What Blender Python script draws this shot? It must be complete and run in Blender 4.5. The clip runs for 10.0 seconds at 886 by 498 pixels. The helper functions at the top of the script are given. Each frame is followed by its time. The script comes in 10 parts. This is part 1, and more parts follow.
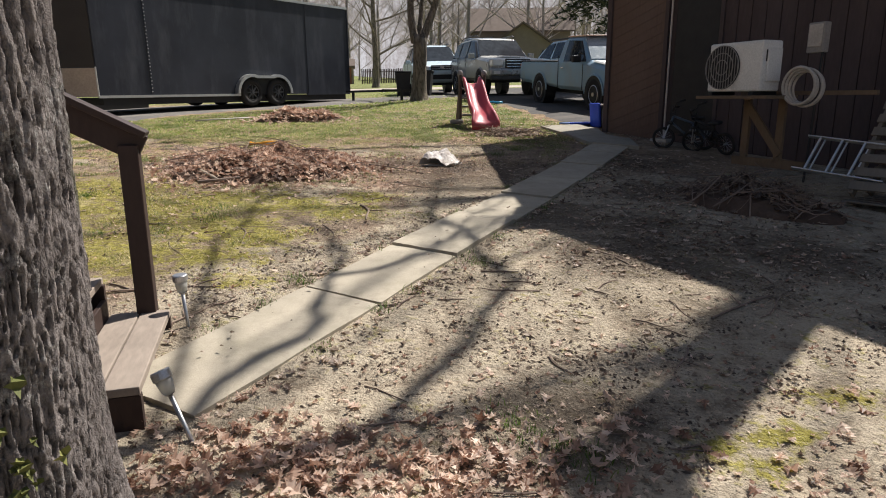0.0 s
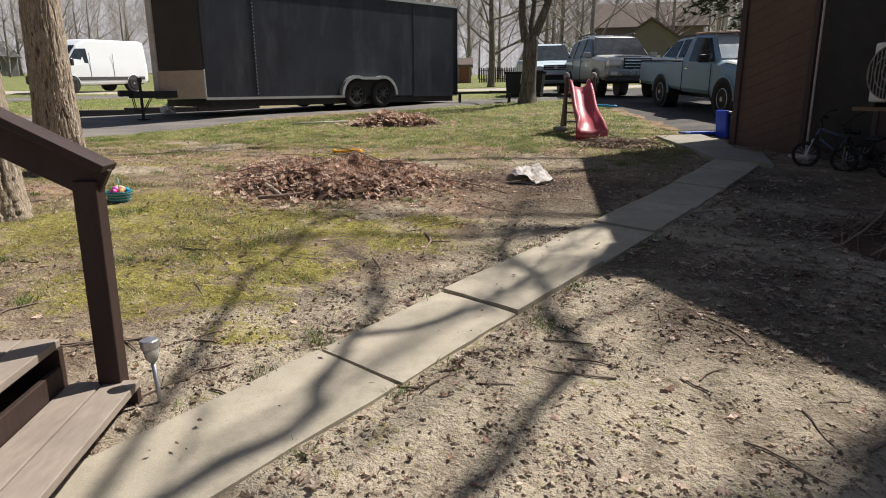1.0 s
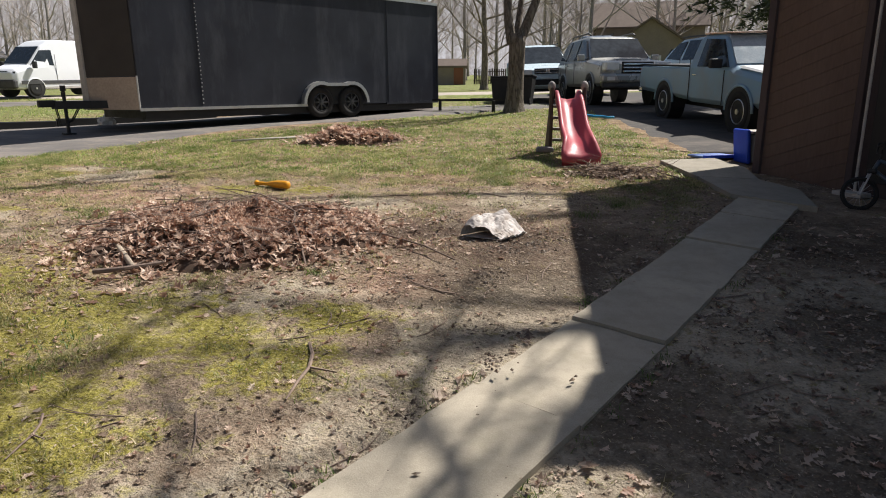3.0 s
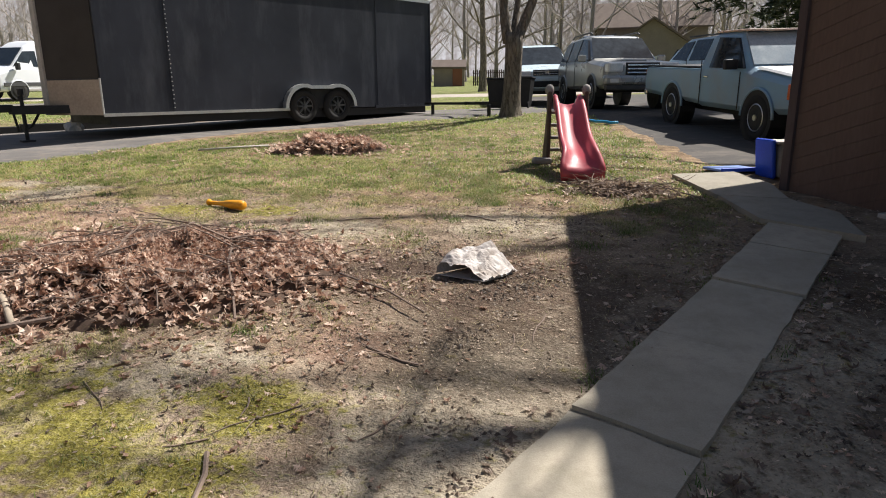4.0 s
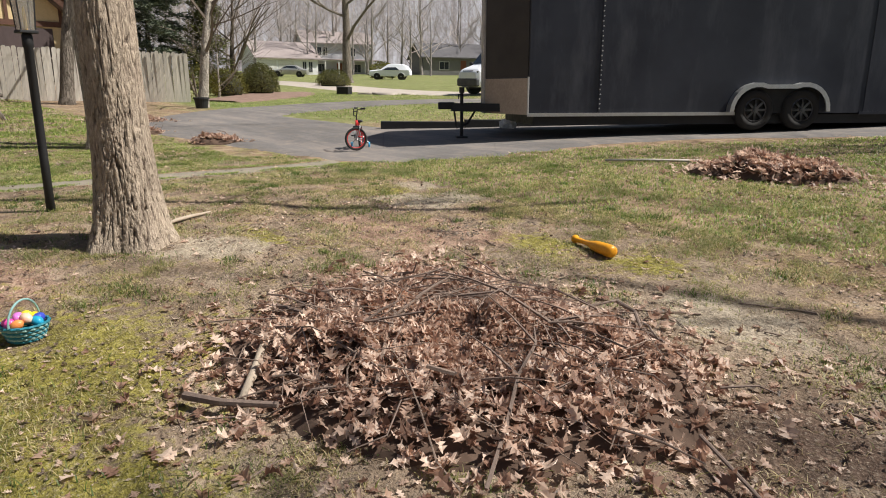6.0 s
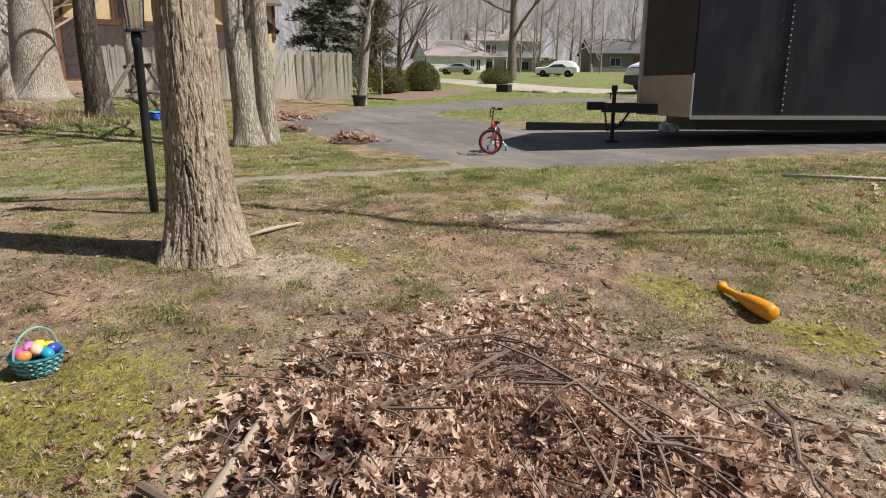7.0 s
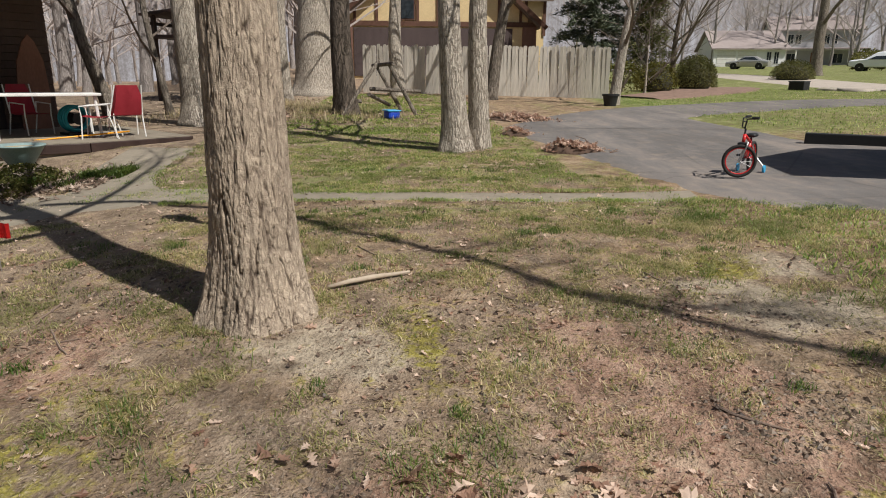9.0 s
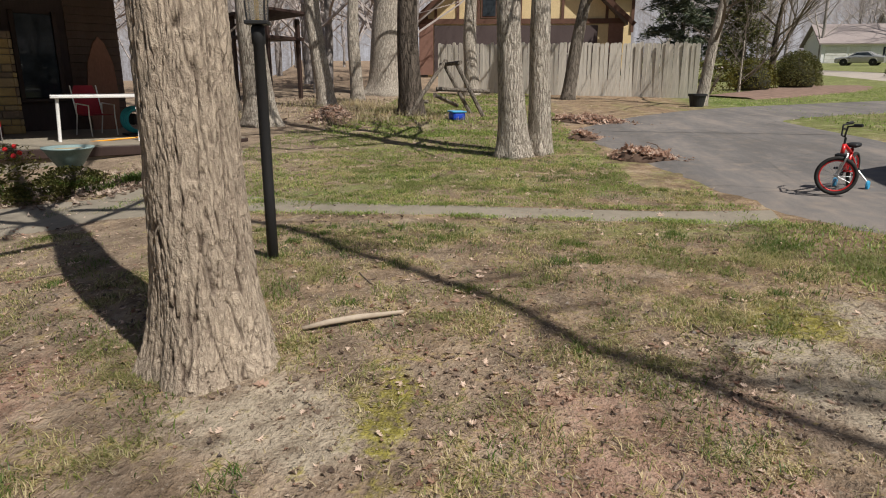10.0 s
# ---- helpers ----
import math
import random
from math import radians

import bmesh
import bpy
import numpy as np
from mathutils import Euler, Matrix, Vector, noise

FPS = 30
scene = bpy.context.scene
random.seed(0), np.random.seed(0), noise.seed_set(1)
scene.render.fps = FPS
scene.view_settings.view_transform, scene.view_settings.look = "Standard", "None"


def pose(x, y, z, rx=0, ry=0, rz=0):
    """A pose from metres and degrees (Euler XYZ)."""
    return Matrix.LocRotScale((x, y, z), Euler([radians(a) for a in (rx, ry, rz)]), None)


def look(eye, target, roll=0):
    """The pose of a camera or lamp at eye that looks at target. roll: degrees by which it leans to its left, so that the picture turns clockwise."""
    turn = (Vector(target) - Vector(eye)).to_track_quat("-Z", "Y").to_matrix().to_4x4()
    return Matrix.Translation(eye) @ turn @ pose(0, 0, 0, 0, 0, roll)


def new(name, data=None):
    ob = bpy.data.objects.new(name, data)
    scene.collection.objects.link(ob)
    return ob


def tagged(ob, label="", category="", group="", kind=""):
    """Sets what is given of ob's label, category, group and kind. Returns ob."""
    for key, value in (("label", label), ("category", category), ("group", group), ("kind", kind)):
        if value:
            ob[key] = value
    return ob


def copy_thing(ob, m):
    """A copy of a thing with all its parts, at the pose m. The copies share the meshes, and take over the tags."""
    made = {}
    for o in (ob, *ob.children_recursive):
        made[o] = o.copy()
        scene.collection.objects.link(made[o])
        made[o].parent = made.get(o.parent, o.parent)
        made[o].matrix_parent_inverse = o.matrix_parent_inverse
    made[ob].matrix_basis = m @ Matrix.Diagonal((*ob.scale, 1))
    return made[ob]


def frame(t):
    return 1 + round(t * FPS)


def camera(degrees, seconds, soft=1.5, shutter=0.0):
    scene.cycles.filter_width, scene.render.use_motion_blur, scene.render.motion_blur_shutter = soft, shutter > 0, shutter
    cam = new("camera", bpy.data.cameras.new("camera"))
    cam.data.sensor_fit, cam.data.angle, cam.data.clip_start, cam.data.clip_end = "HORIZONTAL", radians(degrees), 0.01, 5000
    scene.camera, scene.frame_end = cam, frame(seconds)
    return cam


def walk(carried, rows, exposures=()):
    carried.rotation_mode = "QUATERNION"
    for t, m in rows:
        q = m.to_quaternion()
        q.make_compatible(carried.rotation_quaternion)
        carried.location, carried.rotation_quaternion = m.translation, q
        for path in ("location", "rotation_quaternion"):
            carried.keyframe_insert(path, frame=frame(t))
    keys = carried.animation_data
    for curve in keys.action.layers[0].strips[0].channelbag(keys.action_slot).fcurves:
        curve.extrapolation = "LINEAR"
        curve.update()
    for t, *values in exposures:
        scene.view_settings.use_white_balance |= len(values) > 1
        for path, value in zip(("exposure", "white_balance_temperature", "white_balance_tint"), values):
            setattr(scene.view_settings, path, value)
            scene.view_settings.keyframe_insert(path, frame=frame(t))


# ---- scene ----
cam = camera(69.2, 10.0, soft=1.0)
METRES, EYE = 9.615, 1.5
ROWS = [
    (0.0, 0.0000, 0.0000, 0.0000, -0.08, -13.31, 0.33),
    (0.1, 0.0034, 0.0097, 0.0010, 0.60, -13.32, 0.29),
    (0.2, 0.0067, 0.0194, 0.0019, 2.12, -13.33, 0.26),
    (0.3, 0.0101, 0.0292, 0.0029, 4.11, -13.35, 0.22),
    (0.4, 0.0134, 0.0389, 0.0038, 5.80, -13.36, 0.19),
    (0.5, 0.0168, 0.0486, 0.0048, 7.30, -13.37, 0.15),
    (0.6, 0.0198, 0.0587, 0.0060, 8.83, -13.38, 0.14),
    (0.7, 0.0228, 0.0687, 0.0073, 9.88, -13.40, 0.13),
    (0.8, 0.0259, 0.0788, 0.0085, 10.13, -13.41, 0.11),
    (0.9, 0.0289, 0.0888, 0.0098, 10.38, -13.43, 0.10),
    (1.0, 0.0319, 0.0989, 0.0110, 10.40, -13.44, 0.09),
    (1.1, 0.0338, 0.1091, 0.0122, 10.24, -13.44, 0.09),
    (1.2, 0.0357, 0.1193, 0.0134, 10.18, -13.44, 0.09),
    (1.3, 0.0377, 0.1295, 0.0146, 10.26, -13.44, 0.08),
    (1.5, 0.0415, 0.1499, 0.0170, 10.38, -13.44, 0.08),
    (2.0, 0.0463, 0.2028, 0.0230, 10.37, -13.44, 0.10),
    (2.5, 0.0497, 0.2554, 0.0275, 10.38, -13.46, 0.13),
    (3.8, 0.0544, 0.3940, 0.0345, 10.45, -13.40, 0.20),
    (3.9, 0.0544, 0.4042, 0.0350, 10.61, -13.38, 0.20),
    (4.0, 0.0544, 0.4145, 0.0355, 10.48, -13.36, 0.19),
    (4.1, 0.0536, 0.4244, 0.0361, 10.77, -13.36, 0.15),
    (4.2, 0.0529, 0.4343, 0.0367, 11.58, -13.36, 0.11),
    (4.3, 0.0521, 0.4442, 0.0373, 13.41, -13.35, 0.08),
    (4.4, 0.0514, 0.4541, 0.0379, 16.20, -13.35, 0.04),
    (4.5, 0.0506, 0.4640, 0.0385, 18.79, -13.35, 0.00),
    (4.6, 0.0493, 0.4730, 0.0390, 21.07, -13.38, -0.09),
    (4.7, 0.0481, 0.4819, 0.0396, 23.72, -13.41, -0.17),
    (4.8, 0.0468, 0.4909, 0.0401, 26.95, -13.45, -0.26),
    (4.9, 0.0456, 0.4998, 0.0407, 30.02, -13.48, -0.34),
    (5.0, 0.0443, 0.5088, 0.0412, 33.96, -13.51, -0.43),
    (5.1, 0.0422, 0.5176, 0.0418, 38.26, -13.55, -0.45),
    (5.2, 0.0400, 0.5265, 0.0424, 42.00, -13.60, -0.47),
    (5.3, 0.0361, 0.5357, 0.0427, 45.30, -13.63, -0.48),
    (5.4, 0.0322, 0.5449, 0.0431, 47.20, -13.67, -0.48),
    (5.5, 0.0283, 0.5540, 0.0434, 48.30, -13.70, -0.49),
    (5.6, 0.0244, 0.5632, 0.0438, 48.75, -13.74, -0.50),
    (6.0, 0.0087, 0.6000, 0.0452, 49.00, -13.88, -0.52),
    (6.2, 0.0009, 0.6183, 0.0459, 49.70, -13.95, -0.53),
    (6.3, -0.0030, 0.6275, 0.0462, 50.50, -13.98, -0.54),
    (6.4, -0.0075, 0.6369, 0.0464, 51.89, -14.01, -0.54),
    (6.5, -0.0120, 0.6463, 0.0466, 54.03, -14.04, -0.54),
    (6.6, -0.0180, 0.6553, 0.0468, 56.49, -14.08, -0.52),
    (6.7, -0.0240, 0.6642, 0.0469, 59.40, -14.11, -0.50),
    (6.8, -0.0301, 0.6732, 0.0471, 61.98, -14.15, -0.48),
    (6.9, -0.0361, 0.6821, 0.0472, 63.25, -14.18, -0.46),
    (7.0, -0.0421, 0.6911, 0.0474, 63.54, -14.22, -0.44),
    (7.1, -0.0483, 0.6988, 0.0477, 63.44, -14.24, -0.46),
    (7.2, -0.0545, 0.7065, 0.0480, 63.59, -14.27, -0.47),
    (7.3, -0.0607, 0.7143, 0.0484, 64.19, -14.29, -0.49),
    (7.4, -0.0669, 0.7220, 0.0487, 65.44, -14.32, -0.50),
    (7.5, -0.0731, 0.7297, 0.0490, 67.33, -14.34, -0.52),
    (7.6, -0.0796, 0.7373, 0.0495, 69.04, -14.36, -0.51),
    (7.7, -0.0860, 0.7448, 0.0499, 69.77, -14.38, -0.50),
    (7.8, -0.0925, 0.7524, 0.0504, 70.11, -14.39, -0.49),
    (7.9, -0.0989, 0.7599, 0.0508, 70.35, -14.41, -0.48),
    (8.0, -0.1054, 0.7675, 0.0513, 70.36, -14.43, -0.47),
    (8.1, -0.1126, 0.7733, 0.0515, 70.39, -14.46, -0.48),
    (8.2, -0.1198, 0.7791, 0.0517, 70.77, -14.49, -0.49),
    (8.3, -0.1271, 0.7848, 0.0520, 72.76, -14.53, -0.50),
    (8.4, -0.1343, 0.7906, 0.0522, 76.06, -14.56, -0.51),
    (8.5, -0.1415, 0.7964, 0.0524, 79.61, -14.59, -0.52),
    (8.6, -0.1486, 0.8021, 0.0528, 82.61, -14.62, -0.49),
    (8.7, -0.1556, 0.8079, 0.0532, 84.34, -14.66, -0.47),
    (8.8, -0.1627, 0.8136, 0.0535, 84.94, -14.69, -0.44),
    (8.9, -0.1697, 0.8194, 0.0539, 85.40, -14.73, -0.42),
    (9.0, -0.1768, 0.8251, 0.0543, 87.22, -14.76, -0.39),
    (9.1, -0.1837, 0.8307, 0.0548, 91.41, -14.79, -0.35),
    (9.2, -0.1906, 0.8363, 0.0553, 93.66, -14.82, -0.31),
    (9.3, -0.1975, 0.8419, 0.0557, 94.47, -14.84, -0.26),
    (9.4, -0.2044, 0.8475, 0.0562, 94.65, -14.87, -0.22),
    (9.5, -0.2113, 0.8531, 0.0567, 94.71, -14.90, -0.18),
    (9.6, -0.2188, 0.8569, 0.0568, 94.66, -14.91, -0.18),
    (9.7, -0.2263, 0.8607, 0.0570, 94.60, -14.91, -0.18),
    (9.8, -0.2338, 0.8645, 0.0571, 94.63, -14.92, -0.18),
    (9.9, -0.2413, 0.8683, 0.0573, 94.65, -14.92, -0.18),
    (10.0, -0.2488, 0.8721, 0.0574, 94.71, -14.93, -0.18),
]
walk(cam, [(t, pose(METRES * x, METRES * y, EYE + METRES * z, 90 + pitch, roll, yaw)) for t, x, y, z, yaw, pitch, roll in ROWS],
     exposures=[(0.0, 0.53), (0.8, 0.39), (1.5, 0.30), (2.2, 0.36), (2.7, 0.38), (3.8, 0.58), (4.5, 0.56), (5.2, 0.46), (6.5, 0.30), (7.5, 0.17), (8.5, 0.03), (10.0, -0.05)])

# ---- world and sun ----
SUN_WAY = Vector((0.668, 0.742, 1.28)).normalized()      # from the ground towards the sun
SUN_EL = math.asin(SUN_WAY.z)
SUN_AZ = math.atan2(SUN_WAY.x, SUN_WAY.y)
world = bpy.data.worlds.new("sky")
scene.world = world
world.use_nodes = True
wn = world.node_tree
sky = wn.nodes.new("ShaderNodeTexSky")
sky.sky_type = "NISHITA"
sky.sun_disc = False
sky.sun_elevation = SUN_EL
sky.sun_rotation = SUN_AZ
sky.air_density = 1.0
sky.dust_density = 1.6
wn.nodes["Background"].inputs[1].default_value = 0.057
wn.links.new(sky.outputs[0], wn.nodes["Background"].inputs[0])
sun = new("sun", bpy.data.lights.new("sun", "SUN"))
sun.data.energy = 5.5
sun.data.angle = radians(0.53)
sun.data.color = (1.0, 0.955, 0.895)
sun.matrix_world = look(SUN_WAY * 60, (0, 0, 0))


# ---- materials ----
class Nodes:
    """A small wrapper that writes node trees in a few words."""

    def __init__(self, name):
        self.m = bpy.data.materials.new(name)
        self.m.use_nodes = True
        self.t = self.m.node_tree
        self.b = self.t.nodes["Principled BSDF"]

    def add(self, kind, **values):
        n = self.t.nodes.new("ShaderNode" + kind)
        for k, v in values.items():
            if k in n.inputs:
                n.inputs[k].default_value = v
        return n

    def link(self, a, b):
        self.t.links.new(a, b)

    def coords(self, space="Object"):
        if space == "World":
            return self.add("NewGeometry").outputs["Position"]
        return self.add("TexCoord").outputs["Object"]

    def noise(self, scale, detail=4.0, rough=0.55, space="Object", stretch=None):
        n = self.add("TexNoise", Scale=scale, Detail=detail, Roughness=rough)
        c = self.coords(space)
        if stretch:
            mp = self.add("Mapping")
            mp.inputs["Scale"].default_value = stretch
            self.link(c, mp.inputs[0])
            c = mp.outputs[0]
        self.link(c, n.inputs["Vector"])
        return n.outputs["Fac"]

    def ramp(self, fac, stops):
        r = self.add("ValToRGB")
        while len(r.color_ramp.elements) < len(stops):
            r.color_ramp.elements.new(0.5)
        for e, (p, c) in zip(r.color_ramp.elements, stops):
            e.position = p
            e.color = (*c, 1) if len(c) == 3 else c
        self.link(fac, r.inputs[0])
        return r.outputs[0]

    def mix(self, fac, a, b, blend="MIX"):
        n = self.t.nodes.new("ShaderNodeMix")
        n.data_type = "RGBA"
        n.blend_type = blend
        for sock, v in ((n.inputs[0], fac), (n.inputs[6], a), (n.inputs[7], b)):
            if isinstance(v, (int, float)):
                sock.default_value = v
            elif isinstance(v, tuple):
                sock.default_value = (*v, 1)
            else:
                self.link(v, sock)
        return n.outputs[2]

    def math(self, op, a, b=0.0, clamp=False):
        n = self.t.nodes.new("ShaderNodeMath")
        n.operation = op
        n.use_clamp = clamp
        for sock, v in ((n.inputs[0], a), (n.inputs[1], b)):
            if isinstance(v, (int, float)):
                sock.default_value = v
            else:
                self.link(v, sock)
        return n.outputs[0]

    def attr(self, name):
        n = self.t.nodes.new("ShaderNodeAttribute")
        n.attribute_name = name
        return n.outputs["Fac"]

    def bump(self, height, strength=0.3, distance=0.01):
        n = self.add("Bump")
        n.inputs["Strength"].default_value = strength
        n.inputs["Distance"].default_value = distance
        self.link(height, n.inputs["Height"])
        self.link(n.outputs[0], self.b.inputs["Normal"])

    def random(self):
        return self.add("ObjectInfo").outputs["Random"]

    def island(self):
        return self.add("NewGeometry").outputs["Random Per Island"]

    def thin(self, color, amount):
        """Let light through, as a dry leaf or a blade does."""
        tr = self.add("BsdfTranslucent")
        if isinstance(color, tuple):
            tr.inputs["Color"].default_value = (*color, 1)
        else:
            self.link(color, tr.inputs["Color"])
        mx = self.add("MixShader")
        mx.inputs[0].default_value = amount
        self.link(self.b.outputs[0], mx.inputs[1])
        self.link(tr.outputs[0], mx.inputs[2])
        self.link(mx.outputs[0], self.t.nodes["Material Output"].inputs["Surface"])

    def done(self, color, rough=0.7, metal=0.0, spec=0.4):
        if isinstance(color, tuple):
            self.b.inputs["Base Color"].default_value = (*color, 1)
        else:
            self.link(color, self.b.inputs["Base Color"])
        if isinstance(rough, (int, float)):
            self.b.inputs["Roughness"].default_value = rough
        else:
            self.link(rough, self.b.inputs["Roughness"])
        self.b.inputs["Metallic"].default_value = metal
        self.b.inputs["Specular IOR Level"].default_value = spec
        return self.m


def worn(name, color, dark=None, rough=0.6, metal=0.0, scale=6.0, fine=60.0, bump=0.15, spec=0.4, stretch=None, amount=0.5):
    """A painted, plastic, wooden or metal surface with broad stains and a fine grain."""
    n = Nodes(name)
    dark = dark or tuple(c * 0.6 for c in color)
    broad = n.ramp(n.noise(scale, 3, stretch=stretch), [(0.35, (0, 0, 0)), (0.7, (1, 1, 1))])
    grain = n.noise(fine, 3, stretch=stretch)
    col = n.mix(n.math("MULTIPLY", broad, amount), color, dark)
    col = n.mix(0.25, col, n.ramp(grain, [(0.3, tuple(c * 0.55 for c in color)), (0.7, tuple(min(1, c * 1.35) for c in color))]))
    if bump:
        n.bump(grain, bump, 0.004)
    r = n.math("ADD", n.math("MULTIPLY", broad, 0.15), rough, True)
    return n.done(col, r, metal, spec)


def glass_dark(name="car_glass", tint=(0.02, 0.025, 0.03)):
    n = Nodes(name)
    film = n.noise(5, 4, 0.6)
    col = n.ramp(film, [(0.35, tint), (0.75, tuple(c * 2.2 for c in tint))])
    return n.done(col, n.math("ADD", n.math("MULTIPLY", film, 0.10), 0.0, True), 0.0, 0.4)




def bark(name, ridge, groove, scale=1.0, moss=0.0, carved=0.0):
    """Interlacing upright ridges with dark furrows between them."""
    n = Nodes(name)
    net = n.noise(13.0 * scale, 4.0, 0.5, stretch=(1, 1, 0.24))
    furrow = n.math("MULTIPLY", n.math("ABSOLUTE", n.math("SUBTRACT", net, 0.5)), 7.0, True)
    net2 = n.noise(30.0 * scale, 3.0, 0.5, stretch=(1, 1, 0.36))
    crack = n.math("MULTIPLY", n.math("ABSOLUTE", n.math("SUBTRACT", net2, 0.5)), 7.0, True)
    fine = n.noise(120 * scale, 4, 0.7)
    broad = n.noise(2.5, 4)
    h = n.math("ADD", n.math("MULTIPLY", furrow, 0.6), n.math("ADD", n.math("MULTIPLY", crack, 0.22), n.math("MULTIPLY", fine, 0.25)))
    if carved:
        h = n.math("ADD", n.math("MULTIPLY", furrow, 0.34), n.math("ADD", n.math("MULTIPLY", crack, 0.26), n.math("MULTIPLY", fine, 0.48)))
    mid = tuple((a * 0.65 + b * 0.35) for a, b in zip(ridge, groove))
    col = n.ramp(h, [(0.24, groove), (0.46, mid), (0.72, ridge), (1.0, tuple(c * 1.18 for c in ridge))])
    col = n.mix(n.math("MULTIPLY", n.ramp(broad, [(0.4, (0, 0, 0)), (0.65, (1, 1, 1))]), 0.35), col, tuple(c * 1.15 for c in mid))
    if carved:
        tone = n.math("ADD", n.math("MULTIPLY", fine, 0.45), n.math("ADD", n.math("MULTIPLY", crack, 0.22), n.math("MULTIPLY", broad, 0.33)))
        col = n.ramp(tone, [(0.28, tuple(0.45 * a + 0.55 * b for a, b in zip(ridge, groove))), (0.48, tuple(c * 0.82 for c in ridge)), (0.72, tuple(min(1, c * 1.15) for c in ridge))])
        # Carved furrows are darkened: bark colour and crack shadow in one mix.
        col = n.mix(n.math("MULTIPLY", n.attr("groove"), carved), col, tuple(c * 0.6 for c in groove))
    if moss:
        col = n.mix(n.math("MULTIPLY", n.ramp(n.noise(2.2, 4), [(0.58, (0, 0, 0)), (0.7, (1, 1, 1))]), moss), col, (0.10, 0.11, 0.03))
        pale = n.math("MULTIPLY", n.ramp(n.noise(4.5, 6, 0.75), [(0.52, (0, 0, 0)), (0.62, (1, 1, 1))]), n.ramp(n.noise(70, 4, 0.7), [(0.46, (0, 0, 0)), (0.58, (1, 1, 1))]))
        col = n.mix(n.math("MULTIPLY", pale, moss * 0.8), col, (0.52, 0.51, 0.48))
    if carved:
        n.bump(n.math("ADD", n.math("MULTIPLY", fine, 0.6), n.math("MULTIPLY", crack, 0.4)), 1.0, 0.016)
    else:
        n.bump(h, 1.0, 0.045)
    return n.done(col, 0.95, 0, 0.12)


# ---- ground heights ----
def soft_clamp(v, a, b, w=2.0):
    sp = lambda q: w * np.log1p(np.exp(np.clip(q / w, -50, 50)))
    return a + sp(v - a) - sp(v - b)


SWELLS = ((-5.5, 7.0, 0.12), (-4.5, 9.9, -0.06), (-9.2, 11.8, -0.09), (0.3, 7.0, -0.035), (1.2, 4.6, 0.04), (-5.0, 13.0, 0.04), (0.6, 19.5, 0.12), (-7.5, 4.6, 0.08), (-13.0, 2.5, 0.22), (-17.5, 3.5, 0.12))


def lay(x, y):
    """Height of the yard at a place in the plan (numbers or arrays)."""
    x, y = np.asarray(x, float), np.asarray(y, float)
    cx, cy = soft_clamp(x, -22, 4), soft_clamp(y, -1, 16)
    over = np.hypot(x - cx, y - cy)
    z = -0.0593 - 0.0420 * cx + 0.0936 * cy + 0.00092 * cx * cx + 0.0040 * cx * cy - 0.00034 * cy * cy
    rise = np.clip((y - 0.3 * x - 3) / 6, 0, 1)
    z = z + 0.035 * np.maximum(over - 2, 0) * rise
    for sx, sy, h in SWELLS:
        z = z + h * np.exp(-((x - sx) ** 2 + (y - sy) ** 2) / 8.0)
    return z


def gz(x, y):
    return float(lay(x, y))


def lumps(x, y):
    return 0.012 * noise.noise(Vector((x * 2.2, y * 2.2, 0))) + 0.007 * noise.noise(Vector((x * 7, y * 7, 3)))


def surf(x, y):
    """The yard with its small lumps."""
    return gz(x, y) + lumps(x, y)


# ---- mesh helpers ----
def part(name, bm, material, parent=None, label="", smooth=False):
    """Links a bmesh as one mesh object under a thing or a part."""
    me = bpy.data.meshes.new(name)
    bmesh.ops.recalc_face_normals(bm, faces=bm.faces)
    bm.to_mesh(me)
    bm.free()
    me.materials.append(material)
    if smooth:
        me.polygons.foreach_set("use_smooth", [True] * len(me.polygons))
    ob = new(name, me)
    ob.parent = parent
    if label:
        tagged(ob, label)
    return ob


def thing(name, m, label, category, group="", kind=""):
    ob = new(name)
    ob.empty_display_size = 0.2
    ob.matrix_world = m
    return tagged(ob, label, category, group, kind)


def box(bm, centre, size, m=None, bevel=0.0, rot=(0, 0, 0)):
    mat = Matrix.Translation(centre) @ Euler([radians(a) for a in rot]).to_matrix().to_4x4() @ Matrix.Diagonal((*size, 1))
    if m is not None:
        mat = m @ mat
    r = bmesh.ops.create_cube(bm, size=1.0, matrix=mat)
    if bevel:
        edges = list({e for v in r["verts"] for e in v.link_edges})
        bmesh.ops.bevel(bm, geom=edges, offset=bevel, segments=2, affect="EDGES", profile=0.5)
    return bm


def boxes(*args, bevel=0.0):
    bm = bmesh.new()
    for a in args:
        box(bm, a[0], a[1], bevel=bevel, rot=a[2] if len(a) > 2 else (0, 0, 0))
    return bm


